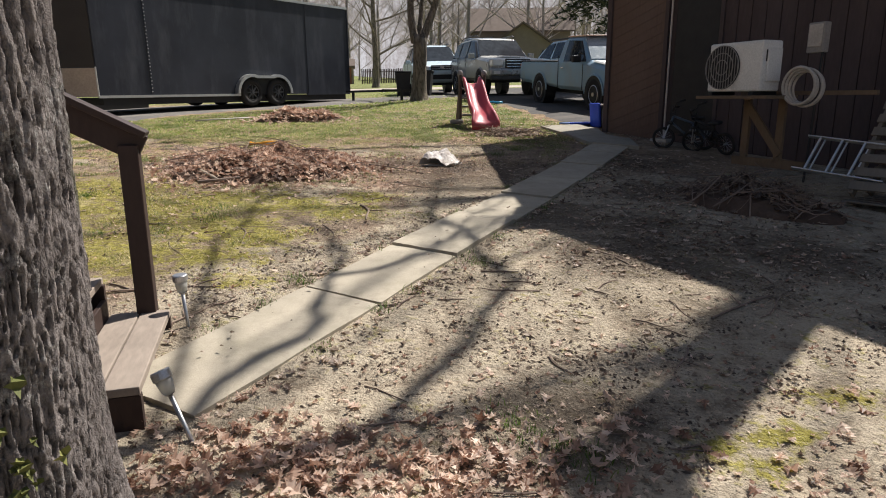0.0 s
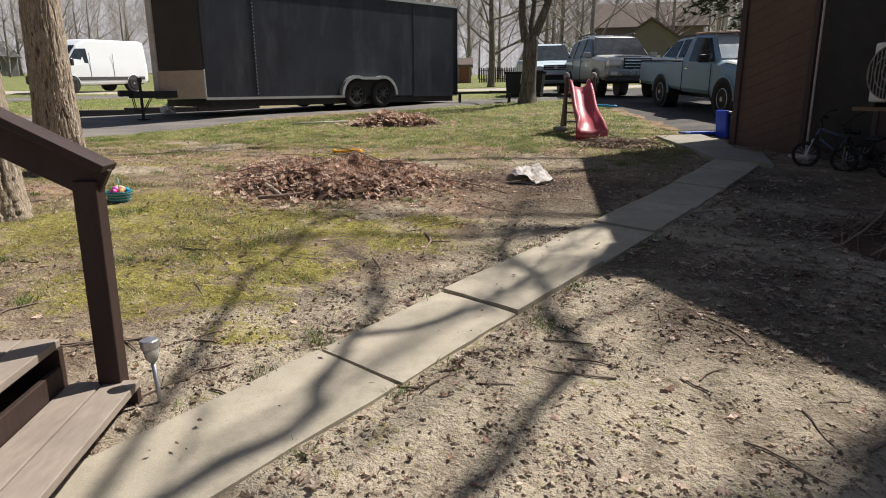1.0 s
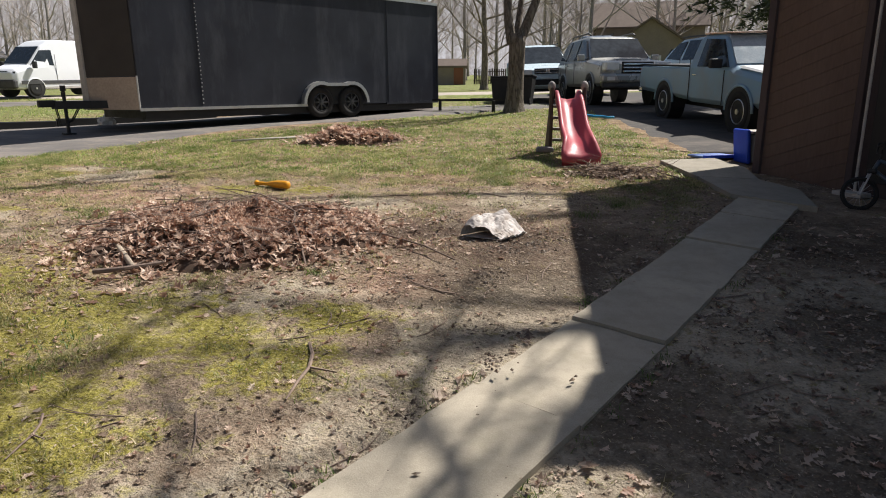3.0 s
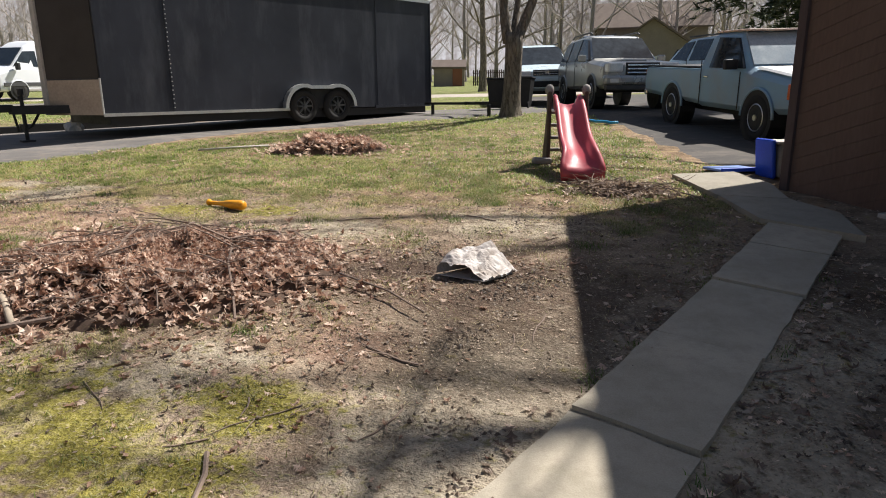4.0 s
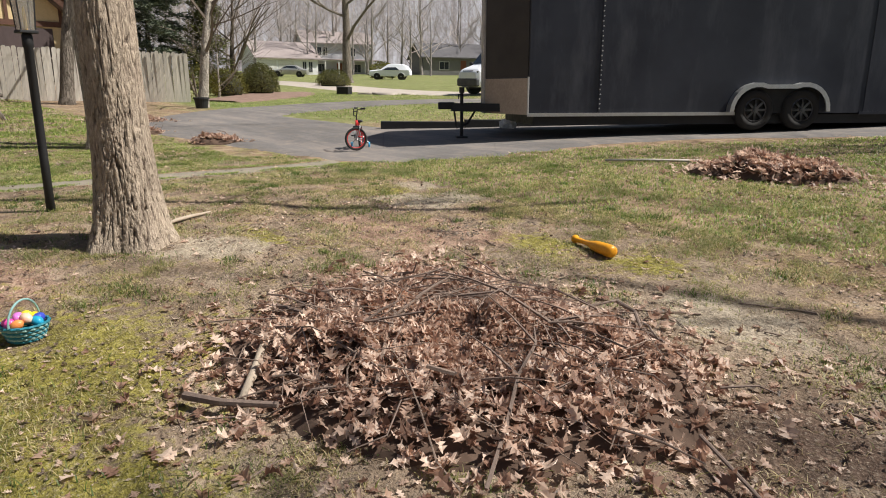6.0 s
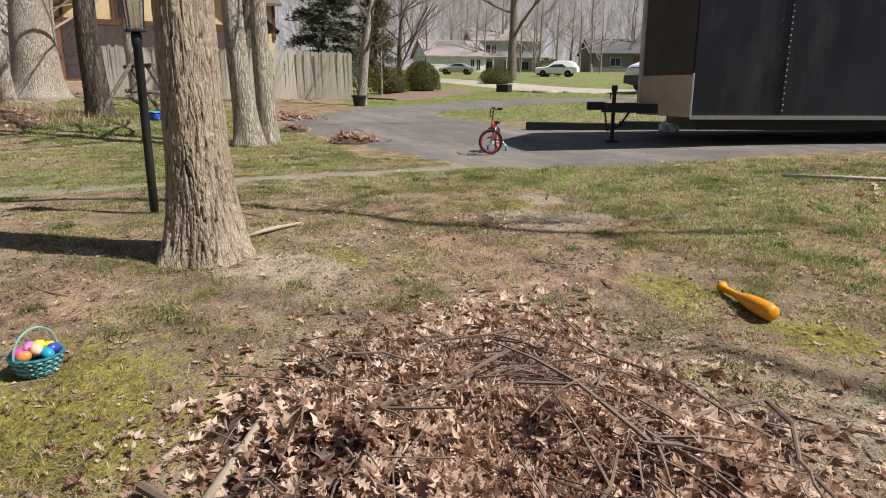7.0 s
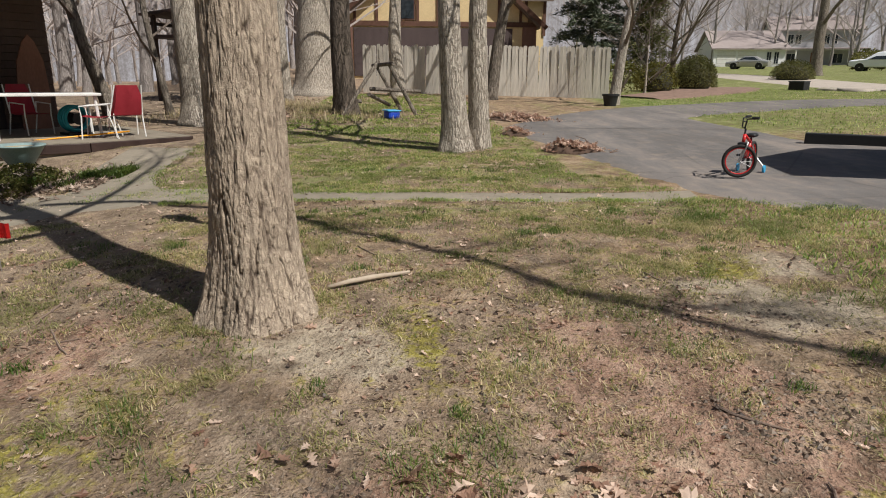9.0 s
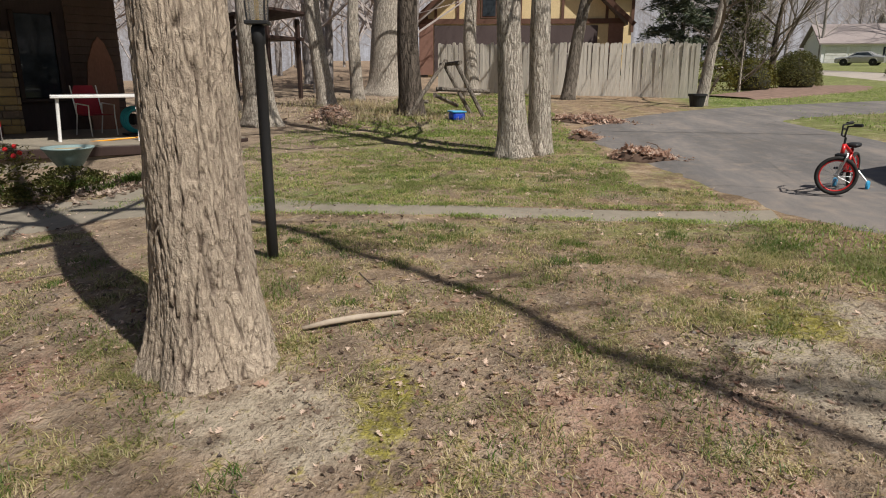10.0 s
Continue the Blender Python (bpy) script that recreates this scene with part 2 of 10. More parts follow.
def tube(bm, points, radii, seg=8, cap=True, jitter=0.0, rng=None):
    """A tube through points with a radius for each."""
    if isinstance(radii, (int, float)):
        radii = [radii] * len(points)
    points = [Vector(p) for p in points]
    rings, side = [], None
    for i, p in enumerate(points):
        d = (points[min(i + 1, len(points) - 1)] - points[max(i - 1, 0)])
        d = d.normalized() if d.length > 1e-9 else Vector((0, 0, 1))
        if side is None:
            side = d.orthogonal().normalized()
        side = (side - d * side.dot(d))
        side = side.normalized() if side.length > 1e-6 else d.orthogonal().normalized()
        up = d.cross(side)
        ring = []
        for k in range(seg):
            a = 2 * math.pi * k / seg
            r = radii[i] * (1 + (rng.uniform(-jitter, jitter) if rng else 0))
            ring.append(bm.verts.new(p + side * (r * math.cos(a)) + up * (r * math.sin(a))))
        rings.append(ring)
    for a, b in zip(rings, rings[1:]):
        for k in range(seg):
            bm.faces.new((a[k], a[(k + 1) % seg], b[(k + 1) % seg], b[k]))
    if cap and seg > 2:
        bm.faces.new(rings[0][::-1])
        bm.faces.new(rings[-1])
    return bm


def loft(bm, rings, close=True, cap=True):
    vs = [[bm.verts.new(p) for p in r] for r in rings]
    n = len(vs[0])
    for a, b in zip(vs, vs[1:]):
        for k in range(n if close else n - 1):
            bm.faces.new((a[k], a[(k + 1) % n], b[(k + 1) % n], b[k]))
    if cap:
        bm.faces.new(vs[0][::-1])
        bm.faces.new(vs[-1])
    return bm


def prism(bm, outline, axis_from, axis_to, m=None):
    """An outline of (x, z) pushed through along y."""
    a = [Vector((x, axis_from, z)) for x, z in outline]
    b = [Vector((x, axis_to, z)) for x, z in outline]
    if m is not None:
        a, b = [m @ v for v in a], [m @ v for v in b]
    return loft(bm, [a, b])


def lathe(bm, profile, seg=20, m=None, cap=True):
    rings = []
    for r, z in profile:
        ring = [Vector((r * math.cos(2 * math.pi * k / seg), r * math.sin(2 * math.pi * k / seg), z)) for k in range(seg)]
        rings.append([m @ v for v in ring] if m is not None else ring)
    return loft(bm, rings, cap=cap)


def mesh_from(name, verts, faces, material, smooth=False, parent=None):
    me = bpy.data.meshes.new(name)
    me.from_pydata(verts, [], faces)
    me.materials.append(material)
    if smooth:
        me.polygons.foreach_set("use_smooth", [True] * len(me.polygons))
    ob = new(name, me)
    ob.parent = parent
    return ob


def at_ground(x, y, turn=0.0, lift=0.0, tilt=(0, 0)):
    return pose(x, y, gz(x, y) + lift, tilt[0], tilt[1], turn)


# ---- zones of the yard ----
def bump_noise(x, y, scale, seed=0.0):
    return noise.noise(Vector((x * scale + seed, y * scale - seed, seed * 0.37)))


WALK_A, WALK_D, WALK_W = Vector((-0.85, 3.81)), Vector((0.468, 0.884)), 0.54     # left edge of the path, its way, its width
WALK_N = Vector((WALK_D.y, -WALK_D.x))


def walk_side(x, y):
    """Metres to the right of the path's left edge."""
    return (Vector((x, y)) - WALK_A).dot(WALK_N)


def smoothstep(a, b, v):
    t = min(1.0, max(0.0, (v - a) / (b - a)))
    return t * t * (3 - 2 * t)


MOSS = ((-2.65, 5.7, 0.85, 0.75), (-1.45, 4.9, 0.30, 0.28), (-0.95, 5.75, 0.42, 0.26), (-2.35, 4.45, 0.5, 0.45), (-0.72, 6.28, 0.22, 0.14), (-3.3, 6.2, 0.7, 0.6), (-1.62, 4.4, 0.28, 0.2),
        (-1.5, 6.0, 0.5, 0.3), (-1.35, 3.95, 0.22, 0.12), (-0.75, 6.42, 0.3, 0.14), (-2.9, 6.45, 0.3, 0.2), (-2.0, 5.2, 0.6, 0.45), (-3.6, 5.3, 0.6, 0.5), (-1.95, 6.15, 0.5, 0.35), (-2.2, 9.6, 0.25, 0.2), (-4.6, 8.0, 0.35, 0.1), (-5.6, 9.9, 0.2, 0.25), (-3.0, 9.5, 0.3, 0.2),
        (1.05, 2.22, 0.10, 0.08), (1.35, 2.3, 0.14, 0.07), (1.75, 2.62, 0.2, 0.08), (2.05, 2.5, 0.15, 0.1), (1.2, 2.1, 0.1, 0.05))
RED_DIRT = ((-3.8, 8.95, 0.7, 0.5), (-4.15, 8.75, 0.4, 0.35), (-3.5, 9.3, 0.45, 0.4), (-4.65, 6.25, 0.55, 0.4), (-2.98, 6.7, 0.4, 0.22), (-3.95, 8.6, 0.35, 0.3), (-4.1, 9.25, 0.3, 0.3), (-3.4, 7.95, 0.35, 0.45), (-0.2, 8.1, 1.0, 0.8), (-4.6, 8.75, 0.4, 0.45), (-0.6, 7.05, 0.5, 0.35), (-4.7, 9.4, 0.3, 0.4))
PALE_DIRT = ((-1.45, 6.45, 0.45, 0.22), (-1.2, 6.75, 0.3, 0.15), (-4.56, 7.52, 0.30, 0.40), (-4.62, 7.5, 0.26, 0.30), (-4.45, 7.75, 0.25, 0.3), (-4.85, 9.95, 0.35, 0.5), (-5.6, 10.3, 0.3, 0.3), (0.25, 6.35, 0.35, 0.25), (-1.35, 9.1, 0.4, 0.35), (-5.2, 9.75, 0.2, 0.3), (0.1, 9.4, 0.6, 0.4))


def spots(table, x, y, edge):
    """Soft-edged patches with a ragged outline."""
    v = 0.0
    for cx, cy, rx, ry in table:
        d = ((x - cx) / rx) ** 2 + ((y - cy) / ry) ** 2
        if d < 6:
            v = max(v, math.exp(-d * 0.8) + 0.35 * edge * math.exp(-d * 0.4))
    return v


def zones(x, y):
    """How grassy, mossy, sandy and red-brown the yard is at a place."""
    s = walk_side(x, y)
    n1 = bump_noise(x, y, 0.55, 3.1) + 0.5 * bump_noise(x, y, 1.7, 7.7)
    n2 = bump_noise(x, y, 0.8, 11.3) + 0.5 * bump_noise(x, y, 2.6, 1.9)
    n3 = bump_noise(x, y, 2.9, 5.9) + 0.6 * bump_noise(x, y, 6.5, 2.9)
    sand = smoothstep(-1.5, -0.1, s + 0.8 * n1) * (1 - smoothstep(6.8, 8.8, y + 0.7 * n1))
    grass = smoothstep(8.4, 10.2, y + 0.8 * n1 + 0.12 * max(0.0, -x - 2))
    west = smoothstep(-2.3, -3.6, x) * smoothstep(4.8, 6.2, y)
    grass = max(grass, 0.75 * west, 0.5 * smoothstep(-1.0, -2.0, s) * (0.6 + n2))
    grass *= 1 - 0.55 * smoothstep(0.1, 0.6, n3 + 0.4 * n2) * (1.0 if y < 10.5 else 0.4)
    moss = spots(MOSS, x, y, n3)
    brown = min(1.0, spots(RED_DIRT, x, y, n3))
    pale = min(1.0, 1.15 * spots(PALE_DIRT, x, y, n3))
    grass *= (1 - 0.8 * brown) * (1 - 0.9 * pale)
    if s > 0.3 and y < 10.6:
        grass *= 0.05
    path = math.exp(-((x + 7.35) / 0.35) ** 2) * smoothstep(6.0, 7.0, y) * smoothstep(11.2, 10.4, y)
    grass = max(grass, path)
    return grass, min(1.0, moss), max(sand, pale), brown * (1 - 0.7 * pale)


DAMP_SHADE = ((0.45, 7.8, 0.9, 0.8), (0.3, 7.1, 0.8, 0.5), (0.5, 2.45, 0.45, 0.22), (0.25, 2.15, 0.4, 0.15), (0.1, 7.65, 0.7, 0.5), (0.35, 7.1, 0.6, 0.5), (0.55, 8.1, 0.5, 0.45), (-0.2, 8.1, 0.9, 0.7), (0.4, 7.5, 0.5, 0.45), (2.2, 6.6, 0.5, 0.4), (1.6, 5.4, 0.5, 0.4), (2.6, 4.6, 0.5, 0.5), (2.4, 8.4, 0.7, 0.7), (1.5, 4.5, 0.7, 0.6), (1.0, 5.6, 0.4, 0.5))


def damp_shade_at(x, y):
    """Dark moist soil, with branch and house shade painted in as colour."""
    return min(1.0, spots(DAMP_SHADE, x, y, bump_noise(x, y, 2.9, 5.9) + 0.6 * bump_noise(x, y, 6.5, 2.9)))


def lushness(x, y):
    """The farther lawns, which are fed and green."""
    east = smoothstep(14.5, 19.0, y + 0.35 * x)
    west = smoothstep(-11.0, -14.0, x) * smoothstep(12.0, 14.5, y + 0.12 * (x + 18))
    patch = (0.62 + 0.6 * bump_noise(x, y, 0.9, 2.0) + 0.5 * bump_noise(x, y, 2.8, 9.0)) * smoothstep(-8.4, -9.2, x) * (smoothstep(-15.5, -12.5, x) + 0.75 * smoothstep(-27.5, -23.0, x) * smoothstep(-13.5, -15.0, x)) * smoothstep(4.2, 6.2, y)
    return max(east, west, patch, 0.8 * math.exp(-((x + 7.5) / 0.4) ** 2) * smoothstep(6.0, 7.5, y) * smoothstep(11.2, 10.4, y)) * (0.85 + 0.3 * bump_noise(x, y, 0.3, 6.0))


# ---- ground ----
def ground_material():
    n = Nodes("yard_soil")
    big = n.noise(0.9, 5, space="World")
    mid = n.noise(5.0, 7, 0.68, space="World")
    clod = n.noise(19.0, 5, 0.65, space="World")
    fine = n.noise(60.0, 4, 0.65, space="World")
    dirt = n.ramp(mid, [(0.3, (0.17, 0.122, 0.086)), (0.5, (0.30, 0.226, 0.162)), (0.72, (0.45, 0.355, 0.265))])
    sand = n.ramp(mid, [(0.32, (0.21, 0.165, 0.118)), (0.46, (0.40, 0.335, 0.25)), (0.72, (0.53, 0.455, 0.35))])
    red = n.ramp(mid, [(0.3, (0.12, 0.07, 0.047)), (0.5, (0.35, 0.222, 0.16)), (0.72, (0.53, 0.37, 0.285))])
    turf = n.ramp(mid, [(0.3, (0.10, 0.066, 0.038)), (0.5, (0.285, 0.196, 0.122)), (0.72, (0.50, 0.365, 0.24))])
    lush = n.ramp(n.math("ADD", n.math("MULTIPLY", mid, 0.55), n.math("MULTIPLY", n.noise(0.45, 5, 0.65, space="World"), 0.45)), [(0.36, (0.085, 0.13, 0.028)), (0.5, (0.145, 0.205, 0.045)), (0.66, (0.29, 0.30, 0.11))])
    moss = n.ramp(clod, [(0.28, (0.11, 0.092, 0.03)), (0.5, (0.25, 0.22, 0.05)), (0.72, (0.42, 0.365, 0.10))])
    edge = n.math("ADD", n.math("MULTIPLY", mid, 0.9), n.math("MULTIPLY", clod, 0.7))
    edge = n.math("SUBTRACT", edge, 0.8)

    def mask(name, gain=2.4, cut=0.4, rag=1.5):
        v = n.math("ADD", n.attr(name), n.math("MULTIPLY", edge, rag))
        return n.math("MULTIPLY", n.math("SUBTRACT", v, cut), gain, True)

    col = n.mix(mask("sand"), dirt, sand)
    col = n.mix(mask("brown"), col, red)
    col = n.mix(mask("grass", 1.8), col, turf)
    col = n.mix(mask("lush", 1.6), col, lush)
    col = n.mix(mask("moss", 2.2, 0.2, 2.4), col, moss)
    # Moist soil and painted shade go in as one dark mix.
    col = n.mix(n.math("MULTIPLY", mask("damp_shade", 1.8, 0.22), 0.74), col, (0.075, 0.055, 0.042))
    # crumbs, leaf shreds and old straw trodden into the surface
    dark = n.math("MULTIPLY", n.ramp(clod, [(0.30, (1, 1, 1)), (0.42, (0, 0, 0))]), n.ramp(mid, [(0.40, (1, 1, 1)), (0.56, (0.25, 0.25, 0.25))]))
    col = n.mix(n.math("MULTIPLY", dark, 0.7), col, (0.095, 0.07, 0.05))
    col = n.mix(n.math("MULTIPLY", n.ramp(fine, [(0.34, (1, 1, 1)), (0.44, (0, 0, 0))]), 0.6), col, (0.08, 0.058, 0.042))
    col = n.mix(n.math("MULTIPLY", n.ramp(fine, [(0.56, (0, 0, 0)), (0.66, (1, 1, 1))]), 0.4), col, (0.58, 0.50, 0.39))
    col = n.mix(n.math("MULTIPLY", n.ramp(big, [(0.45, (0, 0, 0)), (0.65, (1, 1, 1))]), 0.25), col, n.mix(0.5, col, (0.12, 0.10, 0.07)))
    patch = n.noise(2.4, 9, 0.74, space="World")
    col = n.mix(n.math("MULTIPLY", n.ramp(patch, [(0.37, (1, 1, 1)), (0.48, (0, 0, 0))]), 0.45), col, (0.09, 0.064, 0.043))
    col = n.mix(n.math("MULTIPLY", n.ramp(patch, [(0.54, (0, 0, 0)), (0.66, (1, 1, 1))]), 0.40), col, (0.60, 0.49, 0.36))
    h = n.math("ADD", n.math("MULTIPLY", mid, 1.2), n.math("ADD", n.math("MULTIPLY", clod, 0.7), n.math("MULTIPLY", fine, 0.35)))
    n.bump(h, 1.0, 0.045)
    return n.done(col, 0.97, 0, 0.1)


def axis(lo, hi, step, far_lo, far_hi):
    mid = list(np.arange(lo, hi + 1e-6, step))
    out, v, st = [], hi, step
    while v < far_hi:
        st *= 1.16
        v += st
        out.append(v)
    left, v, st = [], lo, step
    while v > far_lo:
        st *= 1.16
        v -= st
        left.append(v)
    return left[::-1] + mid + out


def build_ground():
    xs, ys = axis(-10.5, 4.2, 0.085, -420, 420), axis(0.6, 13.5, 0.085, -420, 420)
    nx, ny = len(xs), len(ys)
    X, Y = np.meshgrid(xs, ys)
    Z = lay(X, Y)
    verts = np.stack([X, Y, Z], -1).reshape(-1, 3)
    z = verts[:, 2]
    cols = {k: np.zeros(len(verts), np.float32) for k in ("grass", "moss", "sand", "brown", "lush", "damp_shade")}
    for i, (x, y, _) in enumerate(verts):
        if -30 < x < 15 and -6 < y < 40:
            g, mo, sa, br = zones(x, y)
            lu, da = lushness(x, y), damp_shade_at(x, y)
            z[i] += 0.012 * noise.noise(Vector((x * 2.2, y * 2.2, 0))) + 0.007 * noise.noise(Vector((x * 7, y * 7, 3)))
        else:
            g, mo, sa, br = 0.5, 0, 0, 0.5
            lu, da = 0.9 * smoothstep(10.0, 20.0, y + 0.2 * x) if x > -30 else 0.9 * smoothstep(12.0, 20.0, y), 0
        cols["grass"][i], cols["moss"][i], cols["sand"][i], cols["brown"][i], cols["lush"][i], cols["damp_shade"][i] = g, mo, sa, br, lu, da
    idx = np.arange(nx * ny).reshape(ny, nx)
    faces = np.stack([idx[:-1, :-1], idx[:-1, 1:], idx[1:, 1:], idx[1:, :-1]], -1).reshape(-1, 4)
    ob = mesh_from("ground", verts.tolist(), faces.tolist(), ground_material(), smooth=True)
    for k, v in cols.items():
        a = ob.data.attributes.new(k, "FLOAT", "POINT")
        a.data.foreach_set("value", v)
    return tagged(ob, "sloping yard of sand, dirt, moss and thin lawn", "ground", kind="structure")


build_ground()


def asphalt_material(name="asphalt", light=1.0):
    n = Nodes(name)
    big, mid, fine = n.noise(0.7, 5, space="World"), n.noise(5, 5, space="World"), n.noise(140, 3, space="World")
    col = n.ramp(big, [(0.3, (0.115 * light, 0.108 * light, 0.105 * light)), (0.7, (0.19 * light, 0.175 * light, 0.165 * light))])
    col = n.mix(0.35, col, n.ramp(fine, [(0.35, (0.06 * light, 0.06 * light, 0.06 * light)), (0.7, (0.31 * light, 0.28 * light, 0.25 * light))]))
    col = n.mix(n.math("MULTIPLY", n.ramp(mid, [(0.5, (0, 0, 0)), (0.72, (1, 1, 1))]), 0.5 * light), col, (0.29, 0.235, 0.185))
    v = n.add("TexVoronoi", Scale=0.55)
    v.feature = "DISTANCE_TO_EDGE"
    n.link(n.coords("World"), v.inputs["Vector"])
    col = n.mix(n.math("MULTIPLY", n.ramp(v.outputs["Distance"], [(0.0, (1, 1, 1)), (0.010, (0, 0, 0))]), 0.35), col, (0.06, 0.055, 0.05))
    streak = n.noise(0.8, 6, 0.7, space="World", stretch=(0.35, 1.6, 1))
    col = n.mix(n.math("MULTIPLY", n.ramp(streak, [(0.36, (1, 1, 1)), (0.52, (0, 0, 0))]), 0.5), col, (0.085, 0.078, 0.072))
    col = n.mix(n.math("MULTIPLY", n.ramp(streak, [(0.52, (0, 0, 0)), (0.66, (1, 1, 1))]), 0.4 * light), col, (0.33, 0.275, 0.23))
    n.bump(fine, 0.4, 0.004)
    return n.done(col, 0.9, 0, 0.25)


def concrete_material(name="concrete", tone=(0.40, 0.375, 0.30)):
    n = Nodes(name)
    big, mid, fine = n.noise(1.6, 5, space="World"), n.noise(9, 6, 0.7, space="World"), n.noise(160, 4, space="World")
    dark = tuple(c * 0.62 for c in tone)
    col = n.mix(n.ramp(big, [(0.35, (0, 0, 0)), (0.65, (1, 1, 1))]), tone, tuple(c * 0.8 for c in tone))
    col = n.mix(n.math("MULTIPLY", n.ramp(mid, [(0.46, (0, 0, 0)), (0.68, (1, 1, 1))]), 0.7), col, dark)
    stain = n.noise(3.2, 8, 0.78, space="World")
    col = n.mix(n.math("MULTIPLY", n.ramp(stain, [(0.5, (0, 0, 0)), (0.64, (1, 1, 1))]), 0.4), col, (tone[0] * 0.55, tone[1] * 0.58, tone[2] * 0.5))
    col = n.mix(0.22, col, n.ramp(fine, [(0.35, dark), (0.7, tuple(min(1, c * 1.4) for c in tone))]))
    col = n.mix(n.math("MULTIPLY", n.random(), 0.22), col, dark)
    n.bump(n.math("ADD", fine, n.math("MULTIPLY", mid, 0.8)), 0.35, 0.004)
    return n.done(col, 0.9, 0, 0.2)


M_ASPHALT = asphalt_material()
# Apron asphalt: tree shade is put into the colour by the 0.45 factor.
M_ASPHALT_SHADE = asphalt_material("shade_toned_asphalt", 0.45)
M_CONCRETE = concrete_material("concrete", (0.45, 0.395, 0.31))
M_CONCRETE_GREY = concrete_material("concrete_grey", (0.30, 0.262, 0.205))
M_CONCRETE_LANDING = concrete_material("landing_concrete", (0.36, 0.325, 0.265))
M_STREET = concrete_material("street_concrete", (0.47, 0.41, 0.35))


def smooth_line(pts, n):
    """Points along a smooth curve through the given ones."""
    p = [Vector(q) for q in pts]
    out = []
    for i in range(n):
        f = i / (n - 1) * (len(p) - 1)
        k = min(int(f), len(p) - 2)
        t = f - k
        a, b, c, d = p[max(k - 1, 0)], p[k], p[k + 1], p[min(k + 2, len(p) - 1)]
        out.append(0.5 * ((2 * b) + (c - a) * t + (2 * a - 5 * b + 4 * c - d) * t * t + (3 * b - a - 3 * c + d) * t ** 3))
    return out


def ribbon(name, left, right, n, across, lift, material, label, category, ragged=0.05):
    """A paved strip between two edges, lying on the yard with a slightly ragged rim."""
    L, R = smooth_line(left, n), smooth_line(right, n)
    verts, faces = [], []
    for i, (a, b) in enumerate(zip(L, R)):
        for k in range(across + 1):
            f = k / across
            p = a.lerp(b, f)
            if k in (0, across):
                p = p + (b - a).normalized() * (ragged * noise.noise(Vector((i * 0.9, k, lift * 100))))
            z = gz(p.x, p.y) + (lift if 0 < k < across else -0.015)
            verts.append((p.x, p.y, z))
    w = across + 1
    for i in range(n - 1):
        for k in range(across):
            faces.append((i * w + k, i * w + k + 1, (i + 1) * w + k + 1, (i + 1) * w + k))
    ob = mesh_from(name, verts, faces, material, smooth=True)
    return tagged(ob, label, category, kind="structure")


# the long drive: along the trailer, west to the loop, and the apron where the cars stand
ribbon("driveway", [(-14.9, 9.6), (-12.7, 10.0), (-10.4, 10.5), (-8.9, 10.8), (-7.3, 11.2), (-6.4, 12.6), (-5.8, 14.6), (-4.9, 16.4), (-3.0, 18.0), (-0.9, 18.9), (1.6, 19.4)],
       [(-17.0, 14.4), (-14.6, 14.35), (-13.2, 14.35), (-12.0, 14.3), (-11.0, 14.8), (-9.9, 16.2), (-8.6, 18.0), (-7.2, 20.0), (-5.0, 21.6), (-2.5, 22.4), (1.6, 22.6)],
       90, 16, 0.03, M_ASPHALT, "worn grey asphalt drive under the trailer and bicycle", "driveway")
ribbon("driveway", [(-14.9, 9.6), (-17.6, 11.2), (-20.2, 13.6), (-22.6, 17.0), (-23.5, 22.0), (-20.0, 28.0)],
       [(-13.4, 14.3), (-15.4, 14.1), (-16.8, 14.6), (-18.6, 17.2), (-19.8, 21.0), (-17.5, 26.0)],
       50, 10, 0.034, M_ASPHALT, "grey asphalt loop drive curving away past the lawn", "driveway")
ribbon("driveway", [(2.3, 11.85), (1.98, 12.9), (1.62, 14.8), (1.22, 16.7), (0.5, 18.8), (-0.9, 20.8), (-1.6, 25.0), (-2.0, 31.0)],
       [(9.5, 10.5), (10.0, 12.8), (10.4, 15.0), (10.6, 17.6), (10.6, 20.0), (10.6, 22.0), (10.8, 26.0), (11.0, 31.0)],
       60, 12, 0.038, M_ASPHALT_SHADE, "asphalt apron toned dark for shade, where the vehicles are parked", "driveway")
ribbon("road", [(-120, 22), (-60, 30), (-30, 27), (-18, 31), (0, 33.5), (30, 34)], [(-120, 27), (-60, 35.5), (-30, 32), (-18, 35), (0, 37), (30, 37.5)],
       60, 6, 0.05, M_STREET, "pale concrete street beyond the lawn", "road")
# the walk from the drive to the porch
ribbon("footpath", [(-7.72, 10.75), (-7.8, 9.8), (-8.0, 8.2), (-8.15, 6.7), (-8.22, 5.6), (-7.85, 4.6), (-7.1, 3.6), (-6.0, 2.4)],
       [(-8.4, 10.9), (-8.35, 9.8), (-8.5, 8.2), (-8.75, 6.7), (-9.2, 5.6), (-9.3, 4.2), (-8.9, 2.6), (-8.0, 1.2)],
       70, 8, 0.012, M_CONCRETE_GREY, "old concrete footpath between grass and flower bed", "footpath", 0.03)
ribbon("footpath", [(-8.7, 5.6), (-9.6, 4.9), (-10.8, 4.6), (-12.2, 4.6)], [(-9.0, 4.0), (-10.0, 3.6), (-11.0, 3.5), (-12.2, 3.4)],
       30, 8, 0.016, M_CONCRETE_GREY, "concrete spur of the footpath to the patio", "footpath", 0.03)


